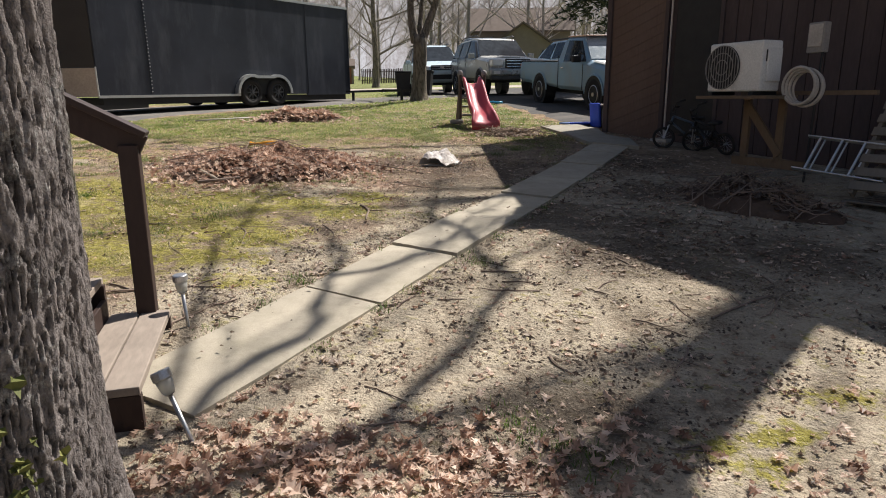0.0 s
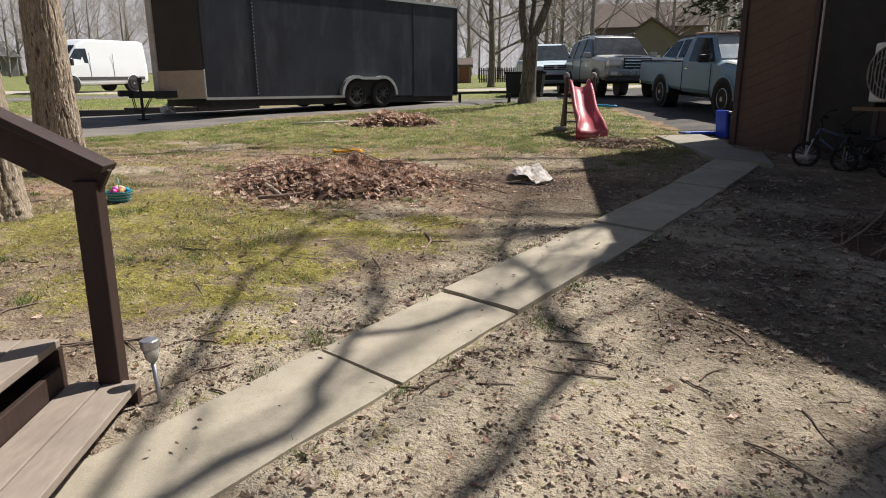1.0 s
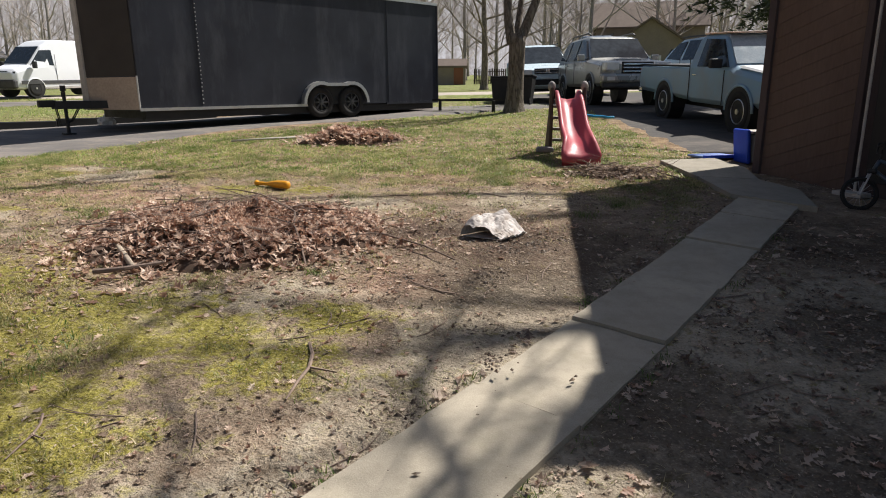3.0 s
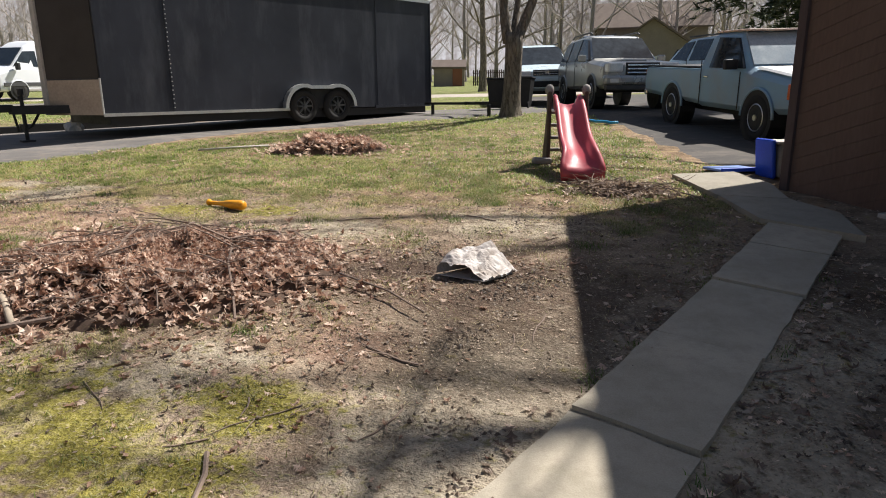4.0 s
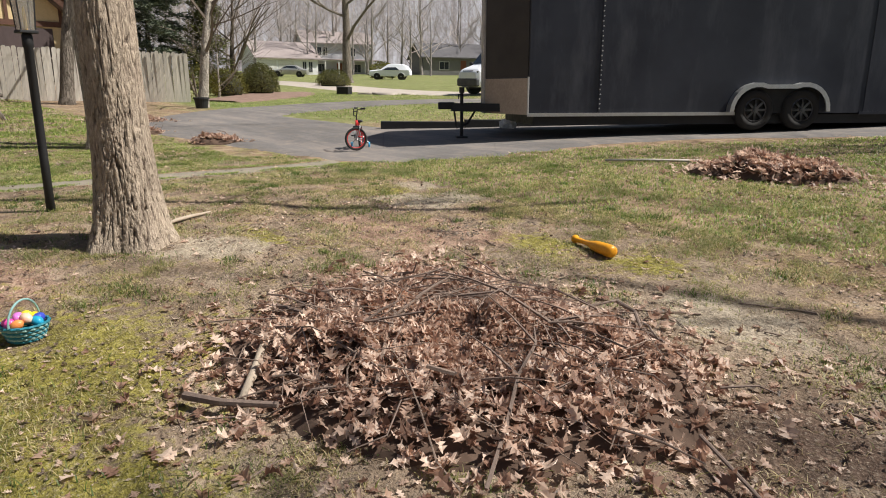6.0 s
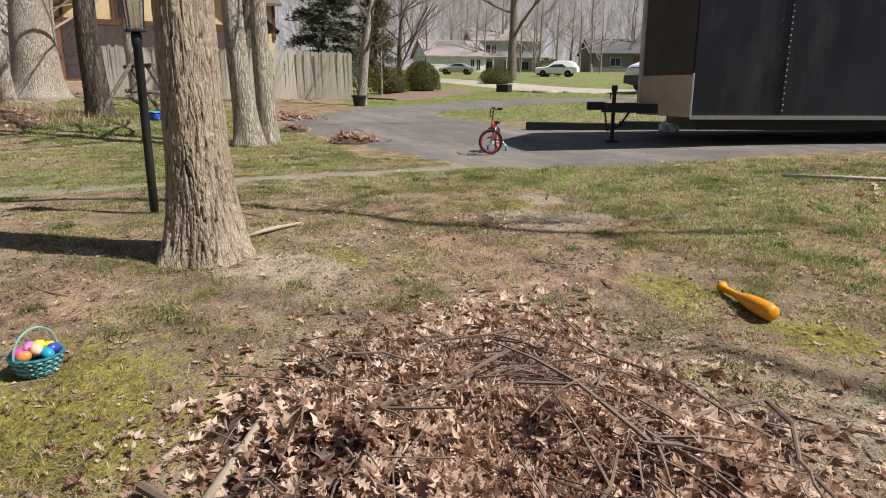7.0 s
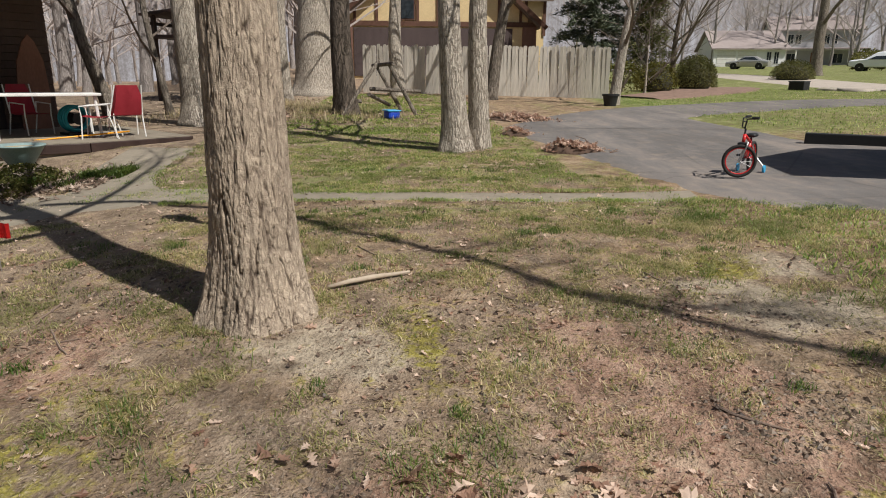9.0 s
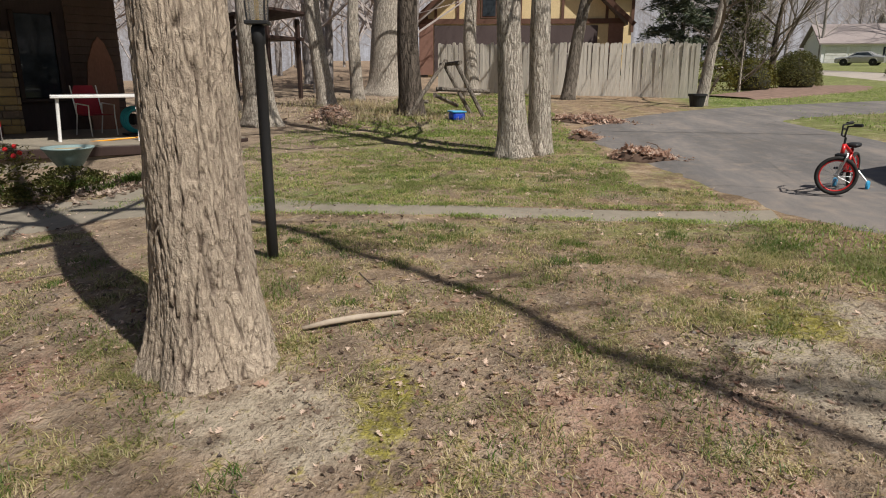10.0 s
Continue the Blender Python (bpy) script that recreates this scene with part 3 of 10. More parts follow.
def build_walk():
    """The narrow path of cast slabs from the deck steps to the house corner."""
    base = thing("stepping_walk", Matrix(), "narrow concrete path of cracked slabs across sandy yard", "footpath", kind="structure")
    joints = [-1.36, 0.0, 1.0, 2.13, 3.1, 4.07, 5.05, 5.95, 6.75]
    rng = random.Random(4)
    for i, (a, b) in enumerate(zip(joints, joints[1:])):
        a2, b2 = a + 0.012, b - 0.012
        bm = bmesh.new()
        nx, ny = 4, 7
        lift0 = 0.026 + rng.uniform(-0.008, 0.008) + (0.014 if i == 2 else 0.0)
        top = []
        for j in range(ny + 1):
            row = []
            for k in range(nx + 1):
                s, w = a2 + (b2 - a2) * j / ny, WALK_W * k / nx
                p = WALK_A + WALK_D * s + WALK_N * w
                edge = k in (0, nx) or j in (0, ny)
                if edge:
                    p = p + Vector((rng.uniform(-1, 1), rng.uniform(-1, 1))) * 0.006
                row.append(bm.verts.new((p.x, p.y, gz(p.x, p.y) + lift0 - (0.006 if edge else 0))))
            top.append(row)
        for j in range(ny):
            for k in range(nx):
                bm.faces.new((top[j][k], top[j][k + 1], top[j + 1][k + 1], top[j + 1][k]))
        r = bmesh.ops.extrude_face_region(bm, geom=bm.faces[:])
        for v in r["geom"]:
            if isinstance(v, bmesh.types.BMVert):
                v.co.z -= 0.12
        part("slab", bm, M_CONCRETE, base)
    for poly in ([(2.16, 9.66), (2.80, 9.22), (2.86, 9.9), (2.60, 10.35), (2.0, 10.45)], [(1.99, 10.47), (2.60, 10.37), (2.62, 11.0), (2.40, 11.6), (1.72, 11.42)]):
        bm = bmesh.new()
        up = [bm.verts.new((x, y, gz(x, y) + 0.05)) for x, y in poly]
        f = bm.faces.new(up)
        r = bmesh.ops.extrude_face_region(bm, geom=[f])
        for v in r["geom"]:
            if isinstance(v, bmesh.types.BMVert):
                v.co.z -= 0.12
        part("slab", bm, M_CONCRETE_LANDING, base)


build_walk()

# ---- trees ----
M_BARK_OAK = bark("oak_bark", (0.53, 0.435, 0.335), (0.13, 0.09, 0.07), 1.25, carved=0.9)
# Darker copy of oak_bark; the near trunk's shade is put into its colour.
M_BARK_NEAR = bark("shade_toned_oak_bark", (0.285, 0.25, 0.235), (0.04, 0.032, 0.03), 1.6, 0.75, carved=0.97)
M_BARK_DARK = bark("dark_bark", (0.16, 0.13, 0.105), (0.06, 0.05, 0.04), 1.0)
# Bark of the far trees, paled so that distance haze is in the colour.
M_BARK_FAR = bark("haze_toned_bark", (0.36, 0.325, 0.305), (0.23, 0.205, 0.19), 1.0)
M_BARK_PALE = bark("pale_bark", (0.60, 0.535, 0.45), (0.27, 0.23, 0.185), 1.6)
M_BARK_GREY = bark("grey_bark", (0.26, 0.225, 0.185), (0.11, 0.092, 0.075), 1.0)
M_TWIG = worn("bare_twigs", (0.19, 0.155, 0.13), (0.11, 0.09, 0.075), rough=0.95, scale=1.5, fine=20, bump=0, spec=0.1)


def trunk_mesh(bm, height, r_base, r_top, flare, lean, rng, seg=20, rings=18, knots=0.05, rough=0.0, pitch=22.0, whole=0.45):
    """A tapered, slightly twisting trunk with buttressed foot."""
    rs, groove = [], []
    for i in range(rings):
        f = (i / (rings - 1)) ** (2.1 if rings > 60 else 1.7)
        z = f * height - (0.12 if i == 0 else 0)
        r = r_base + (r_top - r_base) * f + flare * math.exp(-z / 0.28)
        cx, cy = lean[0] * z + 0.05 * math.sin(z * 0.9 + lean[0] * 9), lean[1] * z + 0.05 * math.sin(z * 1.2 + 2)
        ring = []
        for k in range(seg):
            a = 2 * math.pi * k / seg
            lobes = 1 + 0.10 * math.exp(-max(z, 0) / 0.45) * math.sin(a * 5 + 1.3) + knots * noise.noise(Vector((math.cos(a) * 1.5, math.sin(a) * 1.5, z * 0.8 + r_base * 31)))
            rr = r * lobes
            if rough:
                ux, uy = math.cos(a) * r_base * pitch, math.sin(a) * r_base * pitch
                # long braided plates: the furrows wander, fork and close again
                wx = 0.9 * noise.noise(Vector((ux * 0.3, uy * 0.3, z * 2.2 + 4.0))) + 0.35 * noise.noise(Vector((ux * 0.9, uy * 0.9, z * 8.0)))
                q = abs(noise.noise(Vector((ux + wx, uy - wx, z * pitch * 0.10 + r_base * 17))))
                q2 = abs(noise.noise(Vector((ux * 1.7 + 7 - wx, uy * 1.7 + wx, z * pitch * 0.28 + r_base * 7))))
                gap = min(1.0, max(0.0, whole + 2.4 * noise.noise(Vector((ux * 0.8, uy * 0.8, z * pitch * 0.24 + 9)))))
                gap2 = min(1.0, max(0.0, whole - 0.1 + 2.4 * noise.noise(Vector((ux * 0.9 + 5, uy * 0.9, z * pitch * 0.35)))))
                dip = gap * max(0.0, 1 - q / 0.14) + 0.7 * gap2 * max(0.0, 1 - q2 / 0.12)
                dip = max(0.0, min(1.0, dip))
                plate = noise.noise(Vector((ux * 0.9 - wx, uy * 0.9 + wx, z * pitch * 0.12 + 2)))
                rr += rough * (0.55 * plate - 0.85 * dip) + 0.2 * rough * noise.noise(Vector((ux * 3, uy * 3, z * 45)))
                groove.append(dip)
            ring.append(Vector((cx + rr * math.cos(a), cy + rr * math.sin(a), z)))
        rs.append(ring)
    loft(bm, rs)
    if rough:
        layer = bm.verts.layers.float.new("groove")
        for v, d in zip(bm.verts, groove):
            v[layer] = d
    return Vector((lean[0] * height, lean[1] * height, height))


def grow(bm, p, d, length, radius, depth, rng, spread=0.6, lift=0.12, min_r=0.006):
    """Limbs, branches and twigs, each thinner than the last."""
    pts, rad = [p.copy()], [radius]
    steps = 4 if depth > 1 else 3
    for i in range(steps):
        d = (d + Vector((rng.uniform(-1, 1), rng.uniform(-1, 1), rng.uniform(-0.6, 1) * 0.8 + lift)) * 0.22).normalized()
        p = p + d * (length / steps)
        pts.append(p.copy())
        rad.append(max(min_r, radius * (1 - 0.55 * (i + 1) / steps)))
    tube(bm, pts, rad, seg=6 if depth > 2 else (4 if depth > 1 else 3), cap=False)
    if depth <= 0:
        return
    n = rng.choice((2, 3, 3)) + (1 if depth > 1 else 1)
    for j in range(n):
        k = rng.randint(1, steps)
        turn = Vector((rng.uniform(-1, 1), rng.uniform(-1, 1), rng.uniform(-0.5, 0.9)))
        nd = (d + turn * spread).normalized()
        grow(bm, pts[k], nd, length * rng.uniform(0.55, 0.8), max(min_r, rad[k] * 0.62), depth - 1, rng, spread, lift, min_r)


def bare_tree(x, y, label, height=11.0, r=0.24, flare=0.08, lean=(0, 0), seed=1, material=None, limbs_from=0.35, depth=4, limb_len=0.36, seg=20, group="", turn=0.0, name="tree", lift=0.0, spread=0.6, clear=0.0, pitch=22.0):
    rng = random.Random(seed)
    tr = thing(name, at_ground(x, y, turn, lift), label, "tree", group)
    bm = bmesh.new()
    top_f = 0.62
    tip = trunk_mesh(bm, height * top_f, r, r * 0.42, flare, lean, rng, seg=seg, rings=max(18, int(seg * 1.6)) if seg > 60 else 18, rough=0.0 if seg <= 60 else 0.018, pitch=pitch, whole=0.6 if pitch < 40 else 0.8)
    part("trunk", bm, material or M_BARK_GREY, tr, smooth=True)
    bm = bmesh.new()
    n = 9
    for i in range(n):
        f = limbs_from + (1 - limbs_from) * i / (n - 1)
        z = max(clear, height * top_f * f)
        p = Vector((lean[0] * z, lean[1] * z, z))
        a = i * 2.4 + rng.uniform(-0.4, 0.4)
        d = Vector((math.cos(a), math.sin(a), rng.uniform(0.35, 1.1))).normalized()
        rr = r * (1 - 0.55 * f) * 0.42
        grow(bm, p, d, height * limb_len * (1.15 - 0.45 * f), rr, depth - 1, rng, spread)
    grow(bm, tip, Vector((lean[0], lean[1], 1)).normalized(), height * 0.3, r * 0.42, depth - 1, rng, spread)
    part("crown", bm, M_TWIG if r < 0.22 else (material or M_BARK_GREY), tr)
    return tr


def conifer(x, y, label, height=8.0, r=2.0, seed=2, start=0.05, tint=None, name="evergreen_tree", drop=0.25, lift=0.0, count=2400, needle=0.34):
    rng = random.Random(seed)
    tr = thing(name, at_ground(x, y, 0, lift), label, "tree")
    bm = bmesh.new()
    trunk_mesh(bm, height, 0.16, 0.03, 0.05, (0, 0), rng, seg=10, rings=8)
    part("trunk", bm, M_BARK_GREY, tr, smooth=True)
    verts, faces = [], []
    boughs = [(height * (start + (1 - start) * (i / 90) ** 0.9), rng.uniform(0, 6.283)) for i in range(90)]
    per = count // 90
    for z, a in boughs:
        f = 1 - (z / height - start) / (1 - start)
        reach = r * (0.15 + 0.85 * f) * rng.uniform(0.6, 1.1)
        for j in range(per):
            t = rng.uniform(0.15, 1.0)
            p = Vector((math.cos(a) * reach * t, math.sin(a) * reach * t, z - drop * reach * t * t + rng.uniform(-0.12, 0.12)))
            p += Vector((rng.gauss(0, 0.18), rng.gauss(0, 0.18), rng.gauss(0, 0.08)))
            for q in range(3):
                d = Vector((math.cos(a) + rng.uniform(-0.9, 0.9), math.sin(a) + rng.uniform(-0.9, 0.9), rng.uniform(-0.5, 0.5))).normalized() * needle * rng.uniform(0.6, 1.2)
                s = d.cross(Vector((rng.uniform(-1, 1), rng.uniform(-1, 1), 1))).normalized() * needle * 0.13
                b = len(verts)
                verts += [p - s, p + s, p + d]
                faces.append((b, b + 1, b + 2))
    crown = mesh_from("crown", [tuple(v) for v in verts], faces, tint or M_NEEDLES, parent=tr)
    return tr


def leafy_material(name, a, b, rough=0.7):
    n = Nodes(name)
    col = n.ramp(n.island(), [(0.0, a), (0.55, tuple((p + q) / 2 for p, q in zip(a, b))), (1.0, b)])
    col = n.mix(n.math("MULTIPLY", n.noise(25, 2), 0.3), col, tuple(c * 0.6 for c in a))
    return n.done(col, rough, 0, 0.25)


M_NEEDLES = leafy_material("needles", (0.03, 0.045, 0.02), (0.10, 0.115, 0.045))
M_SHRUB = leafy_material("shrub_leaves", (0.075, 0.085, 0.028), (0.26, 0.245, 0.08))
M_SHRUB_CORE = worn("dark_inner_core", (0.045, 0.043, 0.022), (0.025, 0.024, 0.014), rough=0.95, scale=8, fine=40, bump=0.5)
M_SHRUB_YELLOW = leafy_material("yellow_shrub_leaves", (0.10, 0.10, 0.02), (0.24, 0.22, 0.05))


def shrub(x, y, label, size=(1.2, 1.2, 1.0), count=2600, seed=3, material=None, leaf=0.09, name="shrub", turn=0.0):
    """A clipped bush of many small leaves over twigs and a dark solid core."""
    rng = random.Random(seed)
    tr = thing(name, at_ground(x, y, turn), label, "shrub")
    bm = bmesh.new()
    for i in range(14):
        a = rng.uniform(0, 6.283)
        e = Vector((math.cos(a) * size[0] * 0.45, math.sin(a) * size[1] * 0.45, size[2] * rng.uniform(0.5, 0.85)))
        tube(bm, [(0, 0, -0.05), e * 0.5 + Vector((0, 0, 0.05)), e], [0.03, 0.02, 0.008], seg=5)
    part("stem", bm, M_TWIG, tr)
    if count > 2000:
        bm = bmesh.new()
        bmesh.ops.create_icosphere(bm, subdivisions=3, radius=1.0)
        for v in bm.verts:
            k = 0.74 + 0.12 * noise.noise(v.co * 3 + Vector((seed, 0, 0)))
            v.co = Vector((v.co.x * size[0] * k, v.co.y * size[1] * k, max(0.02, size[2] * (0.26 + 0.70 * v.co.z * k))))
        part("core", bm, M_SHRUB_CORE, tr)
    verts, faces = [], []
    for i in range(count):
        u, a = rng.uniform(-0.25, 1), rng.uniform(0, 6.283)
        rad = math.sqrt(max(0, 1 - max(u, 0) ** 2))
        k = rng.uniform(0.72, 1.0) + 0.09 * noise.noise(Vector((math.cos(a) * 2, math.sin(a) * 2, u * 2 + seed)))
        p = Vector((math.cos(a) * rad * size[0] * k, math.sin(a) * rad * size[1] * k, size[2] * (0.28 + 0.72 * u * k) if u > 0 else size[2] * 0.28 * (1 + u * 3)))
        d = Vector((rng.uniform(-1, 1), rng.uniform(-1, 1), rng.uniform(-0.4, 1))).normalized() * leaf
        s = d.orthogonal().normalized() * leaf * 0.5
        b = len(verts)
        verts += [p, p + d * 0.5 + s, p + d, p + d * 0.5 - s]
        faces.append((b, b + 1, b + 2, b + 3))
    mesh_from("crown", [tuple(v) for v in verts], faces, material or M_SHRUB, parent=tr)
    return tr


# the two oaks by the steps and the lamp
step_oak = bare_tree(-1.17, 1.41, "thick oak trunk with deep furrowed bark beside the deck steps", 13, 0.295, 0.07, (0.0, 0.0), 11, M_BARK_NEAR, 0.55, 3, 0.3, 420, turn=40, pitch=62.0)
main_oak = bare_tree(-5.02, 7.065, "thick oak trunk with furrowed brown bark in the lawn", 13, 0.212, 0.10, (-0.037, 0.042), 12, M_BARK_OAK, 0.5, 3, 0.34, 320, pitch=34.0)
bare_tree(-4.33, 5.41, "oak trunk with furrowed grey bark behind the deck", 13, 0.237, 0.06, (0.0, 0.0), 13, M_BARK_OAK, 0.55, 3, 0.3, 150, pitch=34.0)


def ivy(tree, cx, cy, r, count, seed):
    """Young yellow-green ivy leaves climbing the bark."""
    rng = random.Random(seed)
    mat = leafy_material("ivy_leaf", (0.09, 0.10, 0.03), (0.22, 0.22, 0.07))
    inv = tree.matrix_world.inverted()
    bm = bmesh.new()
    for k in range(count):
        a, z = radians(rng.gauss(-36, 8)), gz(cx, cy) + rng.gauss(0.58, 0.11)
        n = Vector((math.cos(a), math.sin(a), 0))
        c = Vector((cx, cy, z)) + n * (r + 0.09 * math.exp(-(z - gz(cx, cy)) / 0.28) + 0.015)
        side, up = Vector((-n.y, n.x, 0)), (Vector((0, 0, 1)) - n * rng.uniform(-0.4, 0.4))
        w = rng.uniform(0.013, 0.026)
        spin = rng.uniform(-0.7, 0.7)
        u, v = side * math.cos(spin) + up * math.sin(spin), up * math.cos(spin) - side * math.sin(spin)
        star = [bm.verts.new(inv @ (c + u * (w * q * math.sin(t)) - v * (w * q * math.cos(t)) + n * (0.01 * math.cos(t * 3)))) for t, q in zip([2 * math.pi * i / 10 for i in range(10)], (1.2, 0.6, 0.95, 0.6, 0.8, 0.25, 0.8, 0.6, 0.95, 0.6))]
        bm.faces.new(star)
    part("ivy", bm, mat, tree, "young yellow-green ivy leaves")

ivy(step_oak, -1.17, 1.41, 0.31, 16, 5)

# two trunks grown side by side near the drive


def long_limb(tree, foot, pts, r0, r1, seed, twigs=7):
    """A limb that reaches far out over the yard, with side twigs; points in the plan's metres."""
    inv = foot.inverted()
    rng = random.Random(seed)
    q = [Vector((p[0] - 0.056 * (p[2] - 0.6), p[1] + 0.057 * (p[2] - 0.6), p[2])) if p[2] > 5.5 and seed < 310 else Vector(p) for p in pts]
    line = []
    for a, b in zip(q, q[1:]):
        for k in range(4):
            line.append(inv @ (a.lerp(b, k / 4) + Vector((rng.uniform(-0.06, 0.06), rng.uniform(-0.06, 0.06), rng.uniform(-0.05, 0.05)))))
    line.append(inv @ q[-1])
    n = len(line)
    bm = bmesh.new()
    tube(bm, line, [r0 + (r1 - r0) * k / (n - 1) for k in range(n)], seg=7)
    for k in range(twigs):
        i = rng.randint(n // 3, n - 2)
        d = (line[i + 1] - line[i]).normalized() + Vector((rng.uniform(-1, 1), rng.uniform(-1, 1), rng.uniform(-0.3, 0.5))) * 0.8
        grow(bm, line[i], d.normalized(), rng.uniform(0.7, 1.6), max(0.012, r1 * 0.8), 1, rng, 0.6, 0.1, 0.007)
    part("limb", bm, M_BARK_OAK, tree)


M_STEP_OAK, M_MAIN_OAK = at_ground(-1.17, 1.41, 40), at_ground(-5.02, 7.065)
long_limb(step_oak, M_STEP_OAK, [(-1.17, 1.41, 6.2), (0.8, 3.9, 7.0), (3.05, 6.0, 7.3), (3.32, 7.0, 7.35), (3.38, 7.8, 7.4), (3.15, 8.7, 7.45), (2.6, 9.3, 7.5)], 0.06, 0.014, 301, 7)
long_limb(step_oak, M_STEP_OAK, [(-1.17, 1.41, 7.4), (1.8, 4.6, 8.8), (4.87, 7.0, 9.2), (5.7, 8.7, 9.4), (5.1, 10.6, 9.6), (5.3, 12.2, 9.8)], 0.075, 0.02, 302, 10)
long_limb(step_oak, M_STEP_OAK, [(3.36, 7.6, 7.4), (3.75, 7.95, 7.42), (4.12, 8.46, 7.5), (4.3, 9.4, 7.5)], 0.032, 0.014, 303, 5)
long_limb(step_oak, M_STEP_OAK, [(3.0, 5.95, 7.3), (2.42, 8.1, 7.5), (2.3, 9.7, 7.6), (2.5, 10.6, 7.7)], 0.03, 0.014, 304, 7)
long_limb(main_oak, M_MAIN_OAK, [(-5.1, 7.15, 6.6), (-4.2, 8.9, 8.2), (-2.95, 10.77, 8.8), (-1.38, 12.3, 8.85), (0.12, 13.85, 8.9), (1.15, 15.2, 9.0)], 0.066, 0.034, 305, 15)

bare_tree(-11.95, 8.60, "pale grey trunk, one of two growing together", 12, 0.20, 0.09, (0.012, -0.02), 14, M_BARK_PALE, 0.45, 3, 0.34, 30, group="twin trunks by the drive")
bare_tree(-12.2, 8.98, "pale knotty trunk, one of two growing together", 12, 0.165, 0.05, (0.01, 0.02), 15, M_BARK_PALE, 0.45, 3, 0.34, 30, group="twin trunks by the drive")
# the forked tree at the cars
def forked_tree(x, y):
    """A short trunk that parts into three rising limbs, each branching finely."""
    rng = random.Random(21)
    tr = thing("tree", at_ground(x, y), "young forked tree beside the parked vehicles", "tree")
    bm = bmesh.new()
    trunk_mesh(bm, 1.75, 0.19, 0.185, 0.08, (0.01, 0.0), rng, seg=28, rings=14, knots=0.12)
    part("trunk", bm, M_BARK_GREY, tr, smooth=True)
    for pts, r0 in (([(-0.06, 0, 1.55), (-0.17, 0.05, 2.2), (-0.20, 0.1, 3.1), (-0.34, 0.1, 4.3), (-0.55, 0.1, 6.0)], 0.125), ([(0.08, 0, 1.5), (0.34, 0.05, 2.15), (0.58, 0.1, 2.9), (0.74, 0.2, 4.2), (1.0, 0.3, 6.2)], 0.125),
                    ([(0.02, 0.05, 1.6), (0.10, 0.3, 2.4), (0.16, 0.5, 3.4), (0.12, 0.8, 5.2)], 0.085)):
        bm = bmesh.new()
        line = smooth_line(pts, 12)
        tube(bm, line, [r0 * (1 - 0.065 * k) for k in range(12)], seg=12)
        for k in range(4, 12):
            for j in range(2):
                d = (line[k] - line[k - 1]).normalized() * 0.7 + Vector((rng.uniform(-1, 1), rng.uniform(-1, 1), rng.uniform(0.0, 0.7)))
                grow(bm, line[k].copy(), d.normalized(), rng.uniform(0.9, 1.7), r0 * (1 - 0.065 * k) * 0.4, 2, rng, 0.6, 0.15, 0.005)
        part("limb", bm, M_BARK_GREY, tr, smooth=True)
    return tr


forked_tree(-0.66, 18.45)
long_limb(main_oak, M_MAIN_OAK, [(-0.7, 12.9, 8.85), (-0.35, 13.5, 8.9), (0.0, 14.1, 9.0)], 0.025, 0.012, 308, 8)

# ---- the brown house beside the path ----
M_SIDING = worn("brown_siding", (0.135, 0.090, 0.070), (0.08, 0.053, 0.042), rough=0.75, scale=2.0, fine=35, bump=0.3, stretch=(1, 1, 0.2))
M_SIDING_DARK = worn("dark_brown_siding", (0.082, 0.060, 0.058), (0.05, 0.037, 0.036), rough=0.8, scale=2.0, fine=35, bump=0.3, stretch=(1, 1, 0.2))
M_SHINGLE = worn("roof_shingle", (0.13, 0.105, 0.09), (0.07, 0.058, 0.05), rough=0.95, scale=3, fine=40, bump=0.5)
M_TRIM = worn("grey_trim", (0.50, 0.46, 0.41), (0.22, 0.19, 0.16), rough=0.6, scale=5, fine=50)
M_WHITE = worn("white_paint", (0.74, 0.73, 0.70), (0.55, 0.53, 0.49), rough=0.5, scale=4, fine=60)
M_BLACK = worn("black_plastic", (0.018, 0.018, 0.019), (0.012, 0.012, 0.012), rough=0.5, scale=6, fine=80)
M_STEEL = worn("bare_steel", (0.55, 0.55, 0.56), (0.35, 0.35, 0.36), rough=0.35, metal=0.9, scale=8, fine=90)
M_PLANK = worn("yellow_lumber", (0.17, 0.118, 0.075), (0.11, 0.076, 0.05), rough=0.8, scale=3, fine=40, stretch=(1, 1, 0.3))
M_BRICK = worn("chimney_brick", (0.22, 0.12, 0.09), (0.14, 0.08, 0.06), rough=0.9, scale=5, fine=30, bump=0.4)

HOUSE_C, HOUSE_U, HOUSE_N = Vector((2.74, 10.95, 0)), Vector((0.56, -0.83, 0)).normalized(), Vector((-0.83, -0.56, 0)).normalized()
HOUSE_Z = 0.45
# local frame: x along the wall away from the corner, y out of the wall, z up
HOUSE_M = Matrix(((HOUSE_U.x, HOUSE_N.x, 0, HOUSE_C.x), (HOUSE_U.y, HOUSE_N.y, 0, HOUSE_C.y), (0, 0, 1, 0), (0, 0, 0, 1)))


